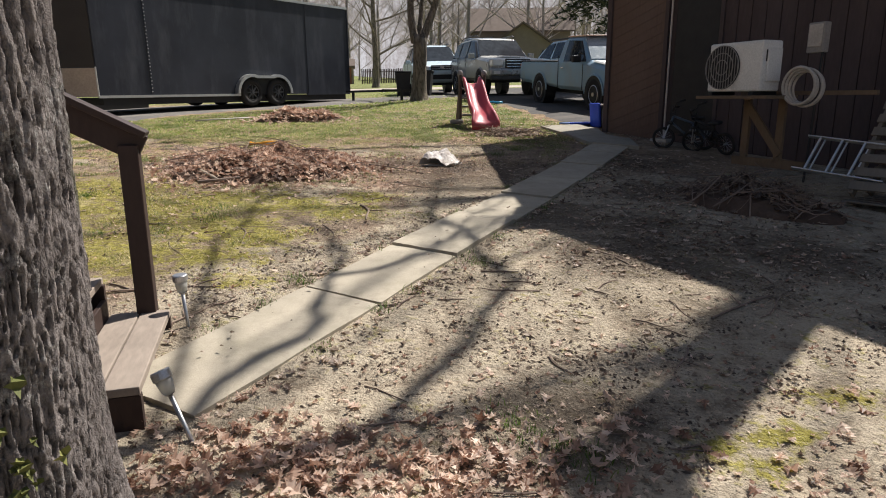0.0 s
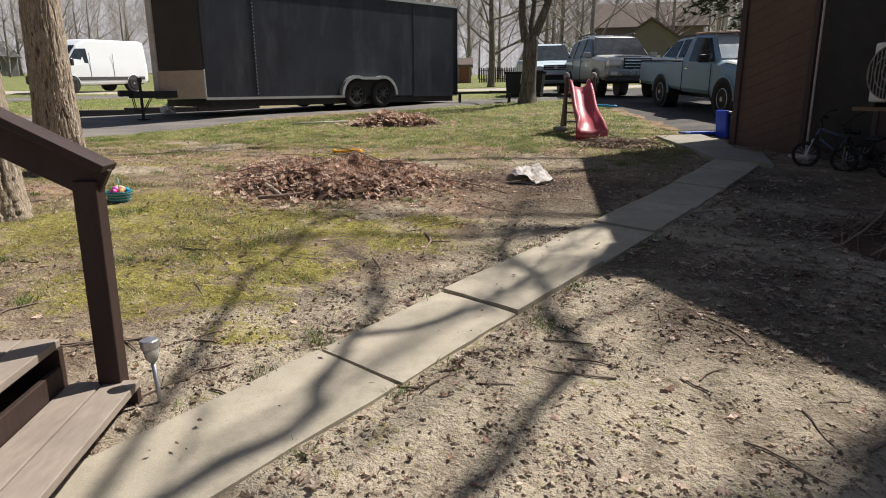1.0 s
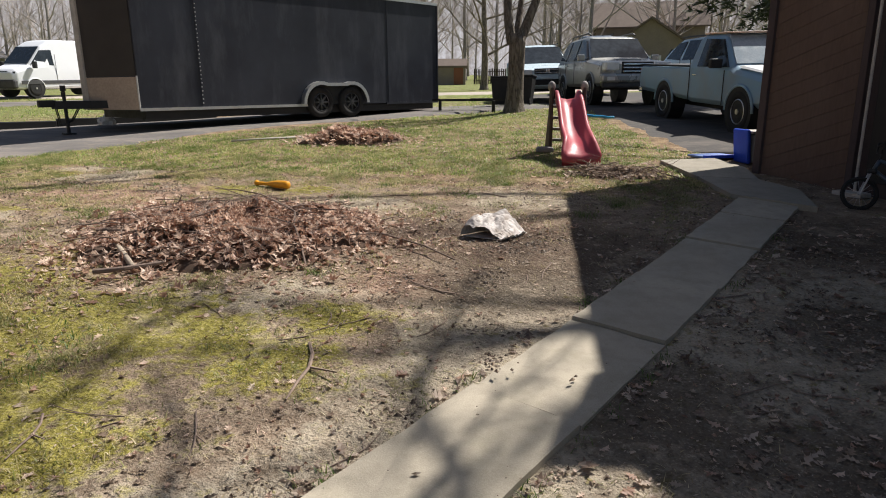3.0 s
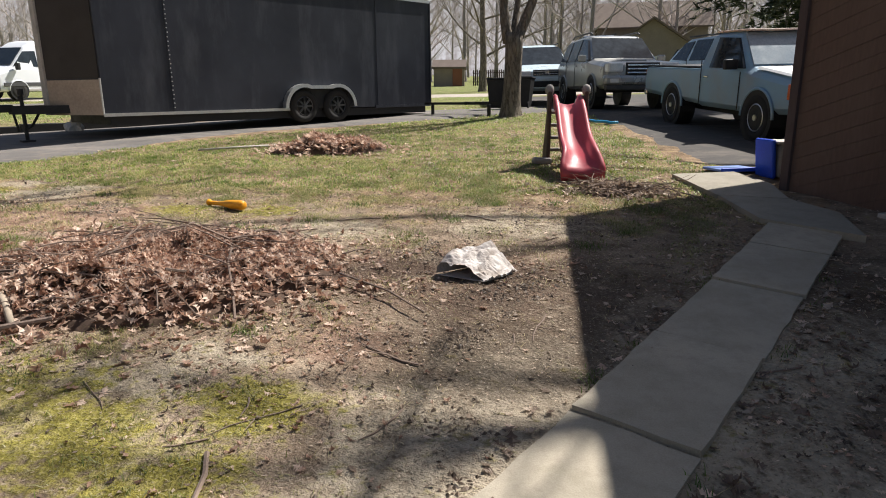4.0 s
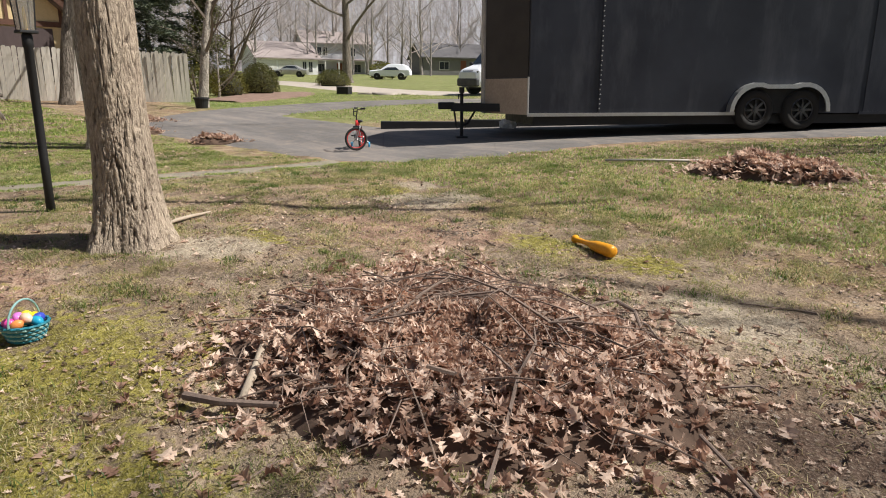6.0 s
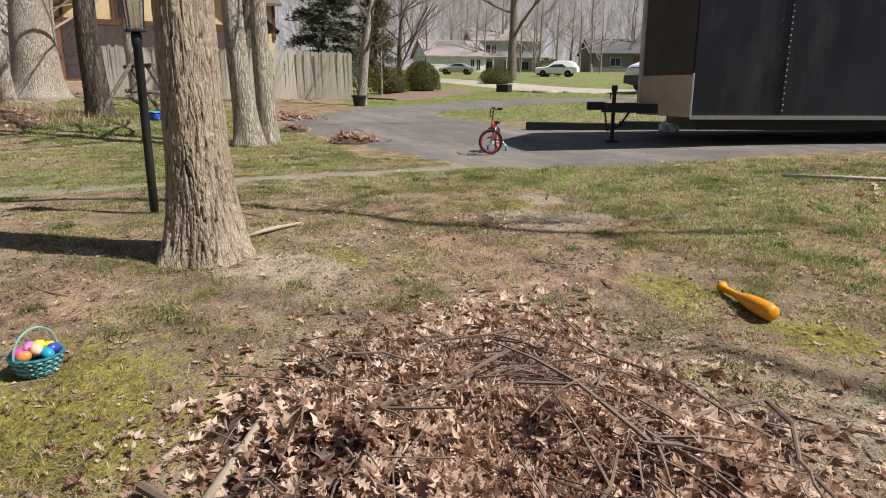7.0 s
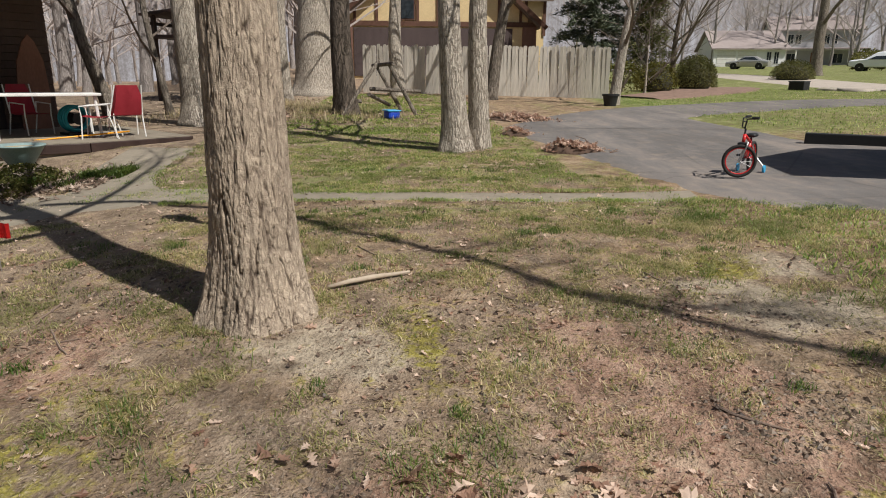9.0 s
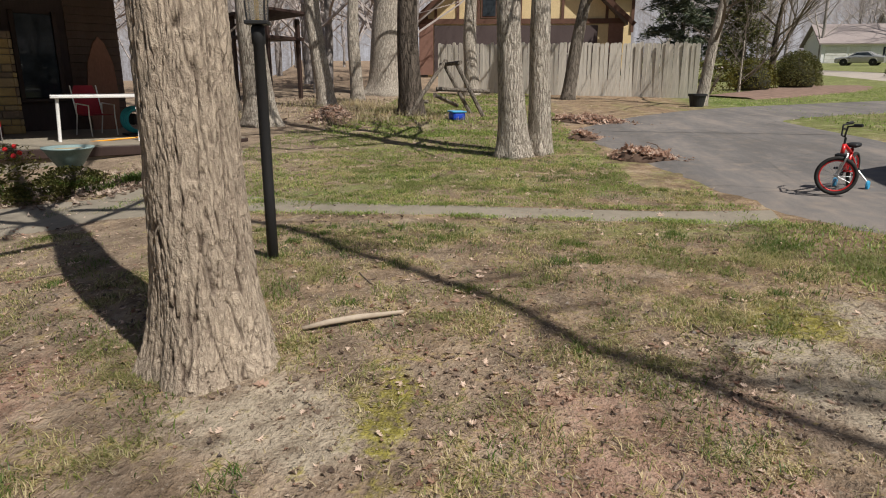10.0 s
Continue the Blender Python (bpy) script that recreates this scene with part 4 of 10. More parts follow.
def build_house():
    h = thing("house", HOUSE_M, "dark brown wood-sided house with gable end in shade", "house", kind="structure")
    rng = random.Random(8)
    # wall core with thickness, gable outline
    bm = bmesh.new()
    prism(bm, [(0, HOUSE_Z - 0.6), (10, HOUSE_Z - 0.6), (10, 5.2), (4.8, 5.95), (2.34, 5.8), (-0.02, 3.55)], -0.25, -0.03)
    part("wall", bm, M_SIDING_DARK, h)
    bm = bmesh.new()
    box(bm, (0.11, -2.6, 1.9), (0.22, 4.7, 3.6))
    part("wall", bm, M_SIDING, h)
    # diagonal boards on the corner bay
    for i in range(26):
        z0 = HOUSE_Z - 0.25 + i * 0.145
        bm = bmesh.new()
        slope = 0.36
        w = 1.08
        for a, b in (((0.02, z0), (w, z0 + slope)),):
            prism(bm, [(a[0], a[1]), (b[0], b[1]), (b[0], b[1] + 0.142), (a[0], a[1] + 0.142)], -0.03, rng.uniform(-0.004, 0.0))
        part("board", bm, M_SIDING, h)
    # upright boards along the rest of the wall
    x = 2.02
    while x < 9.6:
        w = 0.2
        top = 3.55 + x * 0.9 if x < 2.34 else 5.7
        if x > 5.2:
            top = 5.9 - (x - 5.2) * 0.15
        bm = bmesh.new()
        prism(bm, [(x, HOUSE_Z - 0.5), (x + w - 0.012, HOUSE_Z - 0.5), (x + w - 0.012, top), (x, top)], -0.03, rng.uniform(-0.012, -0.004))
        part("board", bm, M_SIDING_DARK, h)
        x += w
    # roof slabs with overhang
    for a, b in (((-0.67, 3.38), (2.42, 6.0)), ((2.36, 6.05), (10.4, 5.33))):
        bm = bmesh.new()
        prism(bm, [a, b, (b[0], b[1] + 0.16), (a[0], a[1] + 0.16)], 0.45, -5.2)
        part("roof", bm, M_SHINGLE, h)
    # Unseen peak and chimney, added to cast the notched shadow on the yard.
    bm = bmesh.new()
    prism(bm, [(2.02, 5.9), (2.72, 5.95), (2.38, 6.62)], 0.45, 0.05)
    part("ridge_board", bm, M_SIDING_DARK, h)
    bm = bmesh.new()
    box(bm, (4.58, 0.2, 4.55), (0.36, 0.30, 8.5), bevel=0.02)
    box(bm, (4.58, 0.2, 8.83), (0.46, 0.38, 0.12), bevel=0.02)
    part("chimney", bm, M_BRICK, h)
    # corner trim and the pale downpipe
    bm = bmesh.new()
    box(bm, (0.0, 0.012, 2.0), (0.09, 0.05, 3.2), bevel=0.006)
    part("corner_board", bm, M_SIDING_DARK, h)
    bm = bmesh.new()
    box(bm, (1.10, 0.0, 2.15), (0.07, 0.06, 2.9), bevel=0.006)
    part("door_jamb", bm, M_SIDING_DARK, h)
    bm = bmesh.new()
    tube(bm, [(1.19, 0.03, 0.86), (1.19, 0.03, 4.2)], 0.014, seg=8)
    part("downpipe", bm, M_TRIM, h, "thin pale downpipe")
    bm = bmesh.new()
    box(bm, (1.22, 0.12, 0.84), (0.3, 0.16, 0.05), bevel=0.01)
    part("splash_block", bm, M_TRIM, h)
    # the dark recessed door
    bm = bmesh.new()
    box(bm, (1.62, -0.02, 2.0), (0.74, 0.03, 2.1), bevel=0.005)
    part("door", bm, M_BLACK, h, "dark recessed side door")
    bm = bmesh.new()
    box(bm, (2.0, -0.005, 2.1), (0.06, 0.05, 2.5), bevel=0.005)
    part("door_jamb", bm, M_SIDING_DARK, h)
    return h


build_house()

# ---- deck steps with handrail ----
M_DECK = worn("deck_board", (0.29, 0.238, 0.195), (0.19, 0.15, 0.12), rough=0.7, scale=4, fine=45, bump=0.25, stretch=(1, 0.25, 1))
M_RAIL = worn("dark_stained_wood", (0.042, 0.023, 0.018), (0.026, 0.015, 0.012), rough=0.55, scale=5, fine=45, bump=0.25, stretch=(1, 1, 0.3))


def build_steps():
    # x runs outward from the deck, y along the treads
    z0 = 0.20
    m = pose(-1.20, 2.38, 0, 0, 0, 16)
    s = thing("deck_steps", m, "brown wooden deck steps with sloping handrail", "steps")
    for i, (x, z) in enumerate(((0, 0.40), (-0.30, 0.60))):
        for k in range(2):
            bm = boxes(((x - 0.07 - 0.145 * k, 0.40, z), (0.138, 0.98, 0.036)), bevel=0.005)
            part("tread", bm, M_DECK, s)
    for y in (-0.07, 0.87):
        bm = bmesh.new()
        prism(bm, [(0.0, z0 - 0.1), (0.0, 0.38), (-0.295, 0.38), (-0.295, 0.58), (-0.60, 0.58), (-0.60, 0.80), (-0.72, 0.80), (-0.72, z0 - 0.1)], y - 0.02, y + 0.02)
        part("stringer", bm, M_RAIL, s)
    for x in (-0.30, -0.60):
        bm = boxes(((x, 0.4, z0 + 0.16 + (-x - 0.3) * 0.66), (0.025, 0.9, 0.30)), bevel=0.004)
        if x == -0.60:
            part("riser", bm, M_DECK, s)
        else:
            part("riser", bm, M_RAIL, s)
    # posts and rail on the far side
    for x, zb, zt in ((-0.11, 0.12, 1.28), (-1.12, 0.2, 1.95)):
        bm = boxes(((x, 0.90, (zb + zt) / 2), (0.092, 0.092, zt - zb)), bevel=0.006)
        part("post", bm, M_RAIL, s)
    a, b = Vector((-0.05, 0.90, 1.285)), Vector((-1.30, 0.90, 1.96))
    d = (b - a)
    ang = math.degrees(math.atan2(d.z, -d.x))
    bm = boxes(((a + b) / 2 - Vector((0, 0, 0.03)), (d.length, 0.04, 0.14), (0, ang, 0)), bevel=0.005)
    part("side_rail", bm, M_RAIL, s)
    bm = boxes(((a + b) / 2 + Vector((0, 0, 0.055)), (d.length + 0.06, 0.14, 0.034), (0, ang, 0)), bevel=0.005)
    part("handrail", bm, M_RAIL, s)
    return s


def build_deck():
    d = thing("deck", pose(-1.20, 2.38, 0, 0, 0, 16), "low brown wooden deck beside the oak", "deck", kind="structure")
    for k in range(16):
        bm = boxes(((-0.66 - 0.15 * k, 0.05, 0.815), (0.142, 1.75, 0.034)), bevel=0.004)
        part("plank", bm, M_DECK, d)
    for y in (-0.8, 0.9):
        part("joist", boxes(((-1.8, y, 0.7), (2.3, 0.04, 0.19)), bevel=0.004), M_RAIL, d)
    part("joist", boxes(((-0.63, 0.05, 0.7), (0.04, 1.7, 0.19)), bevel=0.004), M_RAIL, d)
    for x in (-0.7, -2.8):
        for y in (-0.75, 0.85):
            part("post", boxes(((x, y, 0.35), (0.09, 0.09, 0.7)), bevel=0.004), M_RAIL, d)
    return d


build_steps()
build_deck()

# ---- the enclosed trailer ----
def trailer_skin():
    n = Nodes("charcoal_trailer_skin")
    broad = n.noise(0.7, 4)
    sheen_streaks = n.noise(2.0, 5, 0.7, stretch=(1, 1, 0.25))
    fine = n.noise(90, 2)
    col = n.ramp(broad, [(0.3, (0.024, 0.026, 0.034)), (0.7, (0.046, 0.050, 0.063))])
    # Pale reflection streaks are painted into the skin colour.
    col = n.mix(n.math("MULTIPLY", n.ramp(sheen_streaks, [(0.5, (0, 0, 0)), (0.72, (1, 1, 1))]), 0.5), col, (0.10, 0.104, 0.118))
    n.bump(sheen_streaks, 0.08, 0.02)
    return n.done(col, n.math("ADD", n.math("MULTIPLY", sheen_streaks, 0.35), 0.2, True), 0.0, 0.3)


M_SKIN = trailer_skin()
M_SKIN_BROWN = worn("dark_panel", (0.032, 0.026, 0.024), (0.022, 0.018, 0.017), rough=0.45, scale=2, fine=60, bump=0.05)
M_PLY = worn("tan_plywood", (0.48, 0.38, 0.29), (0.33, 0.25, 0.19), rough=0.7, scale=3, fine=25, bump=0.1, stretch=(0.3, 1, 1))
M_ALU = worn("aluminium_trim", (0.62, 0.62, 0.61), (0.4, 0.4, 0.39), rough=0.35, metal=0.8, scale=8, fine=80)
M_TYRE = worn("tyre_rubber", (0.022, 0.021, 0.020), (0.04, 0.037, 0.033), rough=0.85, scale=12, fine=90)
M_TYRE_RIM = worn("silver_rim", (0.60, 0.60, 0.60), (0.35, 0.35, 0.35), rough=0.3, metal=0.85, scale=12, fine=60)

M_RIM_TRAILER = worn("black_machined_rim", (0.03, 0.03, 0.032), (0.42, 0.42, 0.43), rough=0.3, metal=0.6, scale=5, fine=30)


def wheel(parent, m, r=0.34, w=0.2, spokes=5, rim=None, rim_r=0.62, group=True):
    """A tyre with its rim; the axle runs along the local y."""
    prof = [(r * 0.60, -w / 2), (r * 0.92, -w / 2), (r, -w * 0.32), (r, w * 0.32), (r * 0.92, w / 2), (r * 0.60, w / 2), (r * 0.58, 0)]
    bm = bmesh.new()
    lathe(bm, prof + [prof[0]], 28, Matrix.Rotation(radians(90), 4, "X"), cap=False)
    ty = part("wheel", bm, M_TYRE, parent, smooth=True)
    ty.matrix_local = m
    for y in (-w * 0.46, w * 0.46):
        bm = bmesh.new()
        lathe(bm, [(r * 0.61, 0.0), (r * 0.55, 0.012), (r * 0.53, -0.0)], 28, Matrix.Translation((0, y, 0)) @ Matrix.Rotation(radians(90), 4, "X"), cap=False)
        for k in range(spokes):
            a = 2 * math.pi * k / spokes
            box(bm, (math.cos(a) * r * 0.3, y * 0.92, math.sin(a) * r * 0.3), (r * 0.55, 0.02, r * 0.11), rot=(0, -math.degrees(a), 0))
        lathe(bm, [(r * 0.13, -0.02), (r * 0.13, 0.02)], 12, Matrix.Translation((0, y, 0)) @ Matrix.Rotation(radians(90), 4, "X"))
        part("rim", bm, rim or M_TYRE_RIM, ty)
    bm = bmesh.new()
    lathe(bm, [(r * 0.56, -w * 0.25), (r * 0.56, w * 0.25)], 20, Matrix.Rotation(radians(90), 4, "X"))
    part("brake_drum", bm, M_BLACK, ty)
    return ty


def build_trailer():
    p0, p1 = Vector((-7.30, 14.10)), Vector((-2.87, 20.52))
    e = (p1 - p0).normalized()
    n = Vector((-e.y, e.x))
    L = (p1 - p0).length
    zf, zr, H, W = 1.545, 1.635, 2.47, 2.45
    t = thing("enclosed_trailer", Matrix(((e.x, n.x, 0, p0.x), (e.y, n.y, 0, p0.y), (0, 0, 1, zf), (0, 0, 0, 1))) @ pose(0, 0, 0, 0, -math.degrees(math.atan2(zr - zf, L)), 0),
              "charcoal enclosed cargo trailer with tan front panel on the drive", "trailer")
    nose = 0.55
    plan = [(0, 0), (L, 0), (L, W), (0, W), (-nose, W / 2 + 0.12), (-nose, W / 2 - 0.12)]
    bm = bmesh.new()
    loft(bm, [[Vector((x, y, 0.0)) for x, y in plan], [Vector((x, y, H)) for x, y in plan]])
    part("body", bm, M_SKIN, t)
    # seams with rivets
    for x in (1.22, 6.1):
        part("seam", boxes(((x, -0.007, H / 2), (0.035, 0.008, H - 0.1))), M_SKIN, t)
    bm = bmesh.new()
    bmesh.ops.create_icosphere(bm, subdivisions=1, radius=0.014)
    rivet = part("rivet", bm, M_ALU, t, "pale rivet")
    rivet.location = (1.22, -0.014, 0.1)
    for k in range(1, 30):
        again = rivet.copy()
        scene.collection.objects.link(again)
        again.location = (1.22 + 0.006 * math.sin(k * 2.7), -0.014, 0.1 + k * (H - 0.2) / 29)
    # nose panels
    d = Vector((-nose, W / 2 - 0.12, 0))
    ang = math.degrees(math.atan2(d.y, d.x))
    ln = d.length
    nm = pose(0, 0, 0, 0, 0, ang)
    def nose_box(name, x0, x1, z0, z1, depth, mat, label=""):
        bm = bmesh.new()
        box(bm, ((x0 + x1) / 2, depth / 2, (z0 + z1) / 2), (x1 - x0, depth, z1 - z0), m=nm, bevel=0.003)
        part(name, bm, mat, t, label)
    nose_box("front_panel", 0.03, ln - 0.02, 0.62, H - 0.02, 0.012, M_SKIN_BROWN, "dark brown upper nose panel")
    nose_box("stone_guard", 0.03, ln - 0.02, 0.0, 0.60, 0.016, M_PLY, "tan stone guard panel")
    nose_box("guard_trim", 0.0, 0.028, 0.0, 0.62, 0.02, M_ALU)
    bm = bmesh.new()
    box(bm, (-nose - 0.01, W / 2, H / 2), (0.05, 0.27, H), bevel=0.01)
    part("nose_post", bm, M_TRIM, t, "pale grey nose post")
    # edge trims
    part("bottom_trim", boxes(((2.0, -0.012, 0.0), (4.05, 0.03, 0.055))), M_ALU, t)
    part("bottom_trim", boxes(((6.9, -0.012, 0.0), (L - 6.0, 0.03, 0.055))), M_SKIN, t)
    part("top_trim", boxes(((L / 2, -0.014, H), (L, 0.035, 0.06))), M_ALU, t)
    part("roof", boxes(((L / 2, W / 2, H + 0.02), (L - 0.02, W - 0.05, 0.03))), M_ALU, t)
    part("floor_frame", boxes(((L / 2, W / 2, -0.10), (L - 0.2, 2.3, 0.16))), M_BLACK, t)
    part("axle_beam", boxes(((4.43, W / 2, -0.02), (1.3, W - 0.5, 0.30))), M_BLACK, t)
    part("rear_post", boxes(((L + 0.012, 0.02, H / 2), (0.03, 0.08, H))), M_SKIN, t)
    # wheels and fender
    ax = (4.00, 4.87)
    r = 0.345
    for x in ax:
        for y in (0.02, W - 0.02):
            wheel(t, pose(x, y, 0.06 - 0.0), r, 0.2, 8, M_RIM_TRAILER, 0.6)
    def fender_line(off):
        pts = []
        for k in range(9):
            a = math.pi - k * (math.pi * 0.62) / 8
            pts.append((ax[0] + (r + off) * math.cos(a), 0.03 + (r + off) * math.sin(a)))
        for k in range(9):
            a = math.pi * 0.62 - k * (math.pi * 0.62) / 8
            pts.append((ax[1] + (r + off) * math.cos(a), 0.03 + (r + off) * math.sin(a)))
        return pts
    bm = bmesh.new()
    outer, inner = fender_line(0.15), fender_line(0.075)
    vs = [[bm.verts.new((x, -0.13, z)) for x, z in outer], [bm.verts.new((x, -0.13, z)) for x, z in inner], [bm.verts.new((x, 0.0, z)) for x, z in outer]]
    for a, b in ((0, 1), (0, 2)):
        for k in range(len(outer) - 1):
            bm.faces.new((vs[a][k], vs[a][k + 1], vs[b][k + 1], vs[b][k]))
    part("fender", bm, M_ALU, t, "pale aluminium double fender")
    part("wheel_well", boxes((((ax[0] + ax[1]) / 2, 0.0, 0.21), (1.55, 0.012, 0.42))), M_BLACK, t)
    # tongue and jack
    zt = 0.10
    for y in (-1, 1):
        bm = bmesh.new()
        tube(bm, [(0.1, W / 2 + y * 0.7, zt), (-1.12, W / 2 + y * 0.07, zt)], 0.10, seg=4)
        part("tongue_beam", bm, M_BLACK, t)
    part("coupler", boxes(((-1.25, W / 2, zt + 0.03), (0.30, 0.15, 0.13)), bevel=0.02), M_BLACK, t)
    bm = bmesh.new()
    tube(bm, [(-0.98, W / 2 - 0.12, -0.42), (-0.98, W / 2 - 0.12, 0.36)], 0.032, seg=10)
    tube(bm, [(-0.98, W / 2 - 0.12, 0.36), (-0.98, W / 2 - 0.12, 0.46)], 0.05, seg=10)
    tube(bm, [(-0.98, W / 2 - 0.12, 0.33), (-1.06, W / 2 - 0.3, 0.33), (-1.06, W / 2 - 0.3, 0.25)], 0.012, seg=6)
    part("jack", bm, M_BLACK, t)
    part("jack_foot", boxes(((-0.98, W / 2 - 0.12, -0.43), (0.2, 0.2, 0.03))), M_BLACK, t)
    bm = bmesh.new()
    for k in range(2):
        tube(bm, [(-1.1, W / 2 + 0.1 * k, 0.06), (-1.05, W / 2 + 0.1 * k, -0.28), (-0.85, W / 2 + 0.1 * k, -0.2), (-0.7, W / 2 + 0.1 * k, 0.04)], 0.012, seg=5)
    part("safety_chain", bm, M_BLACK, t)
    return t


build_trailer()

# ---- vehicles ----
M_GLASS = glass_dark()
# Bright sky reflection on dusty glass, painted into the windscreen colour.
M_GLASS_DUSTY_SHEEN = worn("dusty_sheen_windscreen", (0.30, 0.36, 0.41), (0.12, 0.15, 0.18), rough=0.12, scale=4, fine=30, bump=0, spec=0.8)


def car_paint(name, color, rough=0.28, metal=0.3, dirt=(0.2, 0.18, 0.15), amount=0.3):
    n = Nodes(name)
    broad = n.noise(1.6, 5, 0.6)
    col = n.mix(n.math("MULTIPLY", n.ramp(broad, [(0.45, (0, 0, 0)), (0.75, (1, 1, 1))]), amount), color, dirt)
    return n.done(col, n.math("ADD", n.math("MULTIPLY", broad, 0.3), rough - 0.1, True), metal, 0.5)


M_PAINT_PICKUP = car_paint("faded_blue_grey_paint", (0.24, 0.39, 0.51), 0.30, 0.0, (0.33, 0.27, 0.22), 0.45)
# Hood colour holds the silver-white reflection of sun and sky.
M_PAINT_HOOD = car_paint("hood_sheen_paint", (0.66, 0.67, 0.67), 0.4, 0.0, (0.4, 0.33, 0.26), 0.4)
M_PAINT_RUST = car_paint("rusted_roof_paint", (0.55, 0.36, 0.26), 0.5, 0.0, (0.72, 0.62, 0.54), 0.75)
M_PAINT_SILVER = car_paint("champagne_silver_paint", (0.44, 0.44, 0.42), 0.25, 0.55, (0.24, 0.23, 0.2), 0.25)
M_PAINT_ICE = car_paint("pale_blue_white_paint", (0.58, 0.70, 0.77), 0.25, 0.0)
M_PAINT_DARK = car_paint("dark_blue_paint", (0.06, 0.09, 0.13), 0.25, 0.3)
M_PAINT_WHITE = car_paint("white_van_paint", (0.82, 0.84, 0.87), 0.3, 0.0, (0.66, 0.67, 0.68), 0.2)
M_GREY_PLASTIC = worn("grey_bumper_plastic", (0.07, 0.07, 0.072), (0.04, 0.04, 0.042), rough=0.6, scale=5, fine=60)
M_CHROME = worn("chrome", (0.75, 0.75, 0.74), (0.55, 0.55, 0.54), rough=0.15, metal=0.95, scale=6, fine=40, bump=0)
M_LAMP_CLEAR = worn("headlamp_lens", (0.80, 0.80, 0.78), (0.5, 0.5, 0.49), rough=0.12, scale=6, fine=50, bump=0, spec=0.7)
M_LAMP_AMBER = worn("amber_lens", (0.65, 0.14, 0.04), (0.5, 0.08, 0.03), rough=0.2, scale=8, fine=60, bump=0, spec=0.6)


def half_width(st, x):
    for a, b in zip(st, st[1:]):
        if a[0] >= x >= b[0]:
            f = (a[0] - x) / max(1e-6, a[0] - b[0])
            return [p + (q - p) * f for p, q in zip(a, b)]
    return list(st[0] if x > st[0][0] else st[-1])


def side_y(st, x, z):
    _, zl, zb, zt, hw, hwt = half_width(st, x)
    if z <= zb or zt - zb < 0.05:
        return hw
    f = min(1, (z - zb) / (zt - zb))
    return (hw - 0.015) + (hwt - hw + 0.015) * f


def car(name, m, label, category, st, paint, wheels, wr, windows=(), shield=None, rear=None, ww=0.2, rim=None, extras=None, spokes=6, group="", dusty_sheen=False):
    """A vehicle lofted from stations (x, sill, belt, top, half width, half width above); x runs forward."""
    c = thing(name, m, label, category, group)
    rings = []
    for x, zl, zb, zt, hw, hwt in st:
        half = [(0, zl), (hw - 0.08, zl), (hw - 0.005, zl + 0.08), (hw, zl + (zb - zl) * 0.55), (hw - 0.015, zb)]
        top_round = min(0.07, max(0.015, (zt - zb) * 0.4))
        half += [(hwt, zt - top_round), (hwt - top_round * 1.2, zt - 0.01), (0, zt)]
        ring = [Vector((x, y, z)) for y, z in half] + [Vector((x, -y, z)) for y, z in half[-2:0:-1]]
        rings.append(ring)
    bm = bmesh.new()
    loft(bm, rings)
    body = part("body", bm, paint, c, smooth=True)
    md = body.modifiers.new("rounding", "BEVEL")
    md.width, md.segments, md.limit_method, md.angle_limit = 0.045, 3, "ANGLE", radians(14)
    md = body.modifiers.new("normals", "WEIGHTED_NORMAL")
    md.keep_sharp = False
    for s in (1, -1):
        for w in windows:
            bm = bmesh.new()
            outer = [Vector((x, s * (side_y(st, x, z) + 0.014), z)) for x, z in w]
            inner = [v - Vector((0, s * 0.04, 0)) for v in outer]
            loft(bm, [inner, outer])
            part("window", bm, M_GLASS, c)
    for name2, pane in (("windscreen", shield), ("rear_window", rear)):
        if pane:
            (x0, z0, w0), (x1, z1, w1) = pane
            nrm = Vector((z1 - z0, 0, x0 - x1)).normalized() * (0.012 if x0 > x1 else -0.012)
            if nrm.z < 0:
                nrm = -nrm
            q = [Vector((x0, -w0, z0)), Vector((x0, w0, z0)), Vector((x1, w1, z1)), Vector((x1, -w1, z1))]
            bm = bmesh.new()
            loft(bm, [[v - nrm for v in q], [v + nrm for v in q]])
            part(name2, bm, M_GLASS_DUSTY_SHEEN if dusty_sheen and name2 == "windscreen" else M_GLASS, c)
    hw = max(s[4] for s in st)
    for x in wheels:
        for s in (1, -1):
            bm = bmesh.new()
            lathe(bm, [(wr * 1.17, -0.14), (wr * 1.17, 0.14)], 24, Matrix.Translation((x, s * (side_y(st, x, 0.5) - 0.13), wr)) @ Matrix.Rotation(radians(90), 4, "X"))
            part("wheel_arch", bm, M_BLACK, c)
            bm = bmesh.new()
            ya = s * (side_y(st, x, 0.5) + 0.006)
            arc = [math.pi * (k / 16) for k in range(17)]
            tube(bm, [(x + wr * 1.2 * math.cos(a), ya, wr + wr * 1.2 * math.sin(a)) for a in arc], 0.022, seg=6)
            part("arch_lip", bm, paint, c, smooth=True)
            wheel(c, pose(x, s * (side_y(st, x, 0.5) - ww / 2 + 0.015), wr), wr, ww, spokes, rim)
    if extras:
        extras(c, st)
    return c


def put(c, name, mat, *bx, bevel=0.01, label=""):
    return part(name, boxes(*bx, bevel=bevel), mat, c, label)


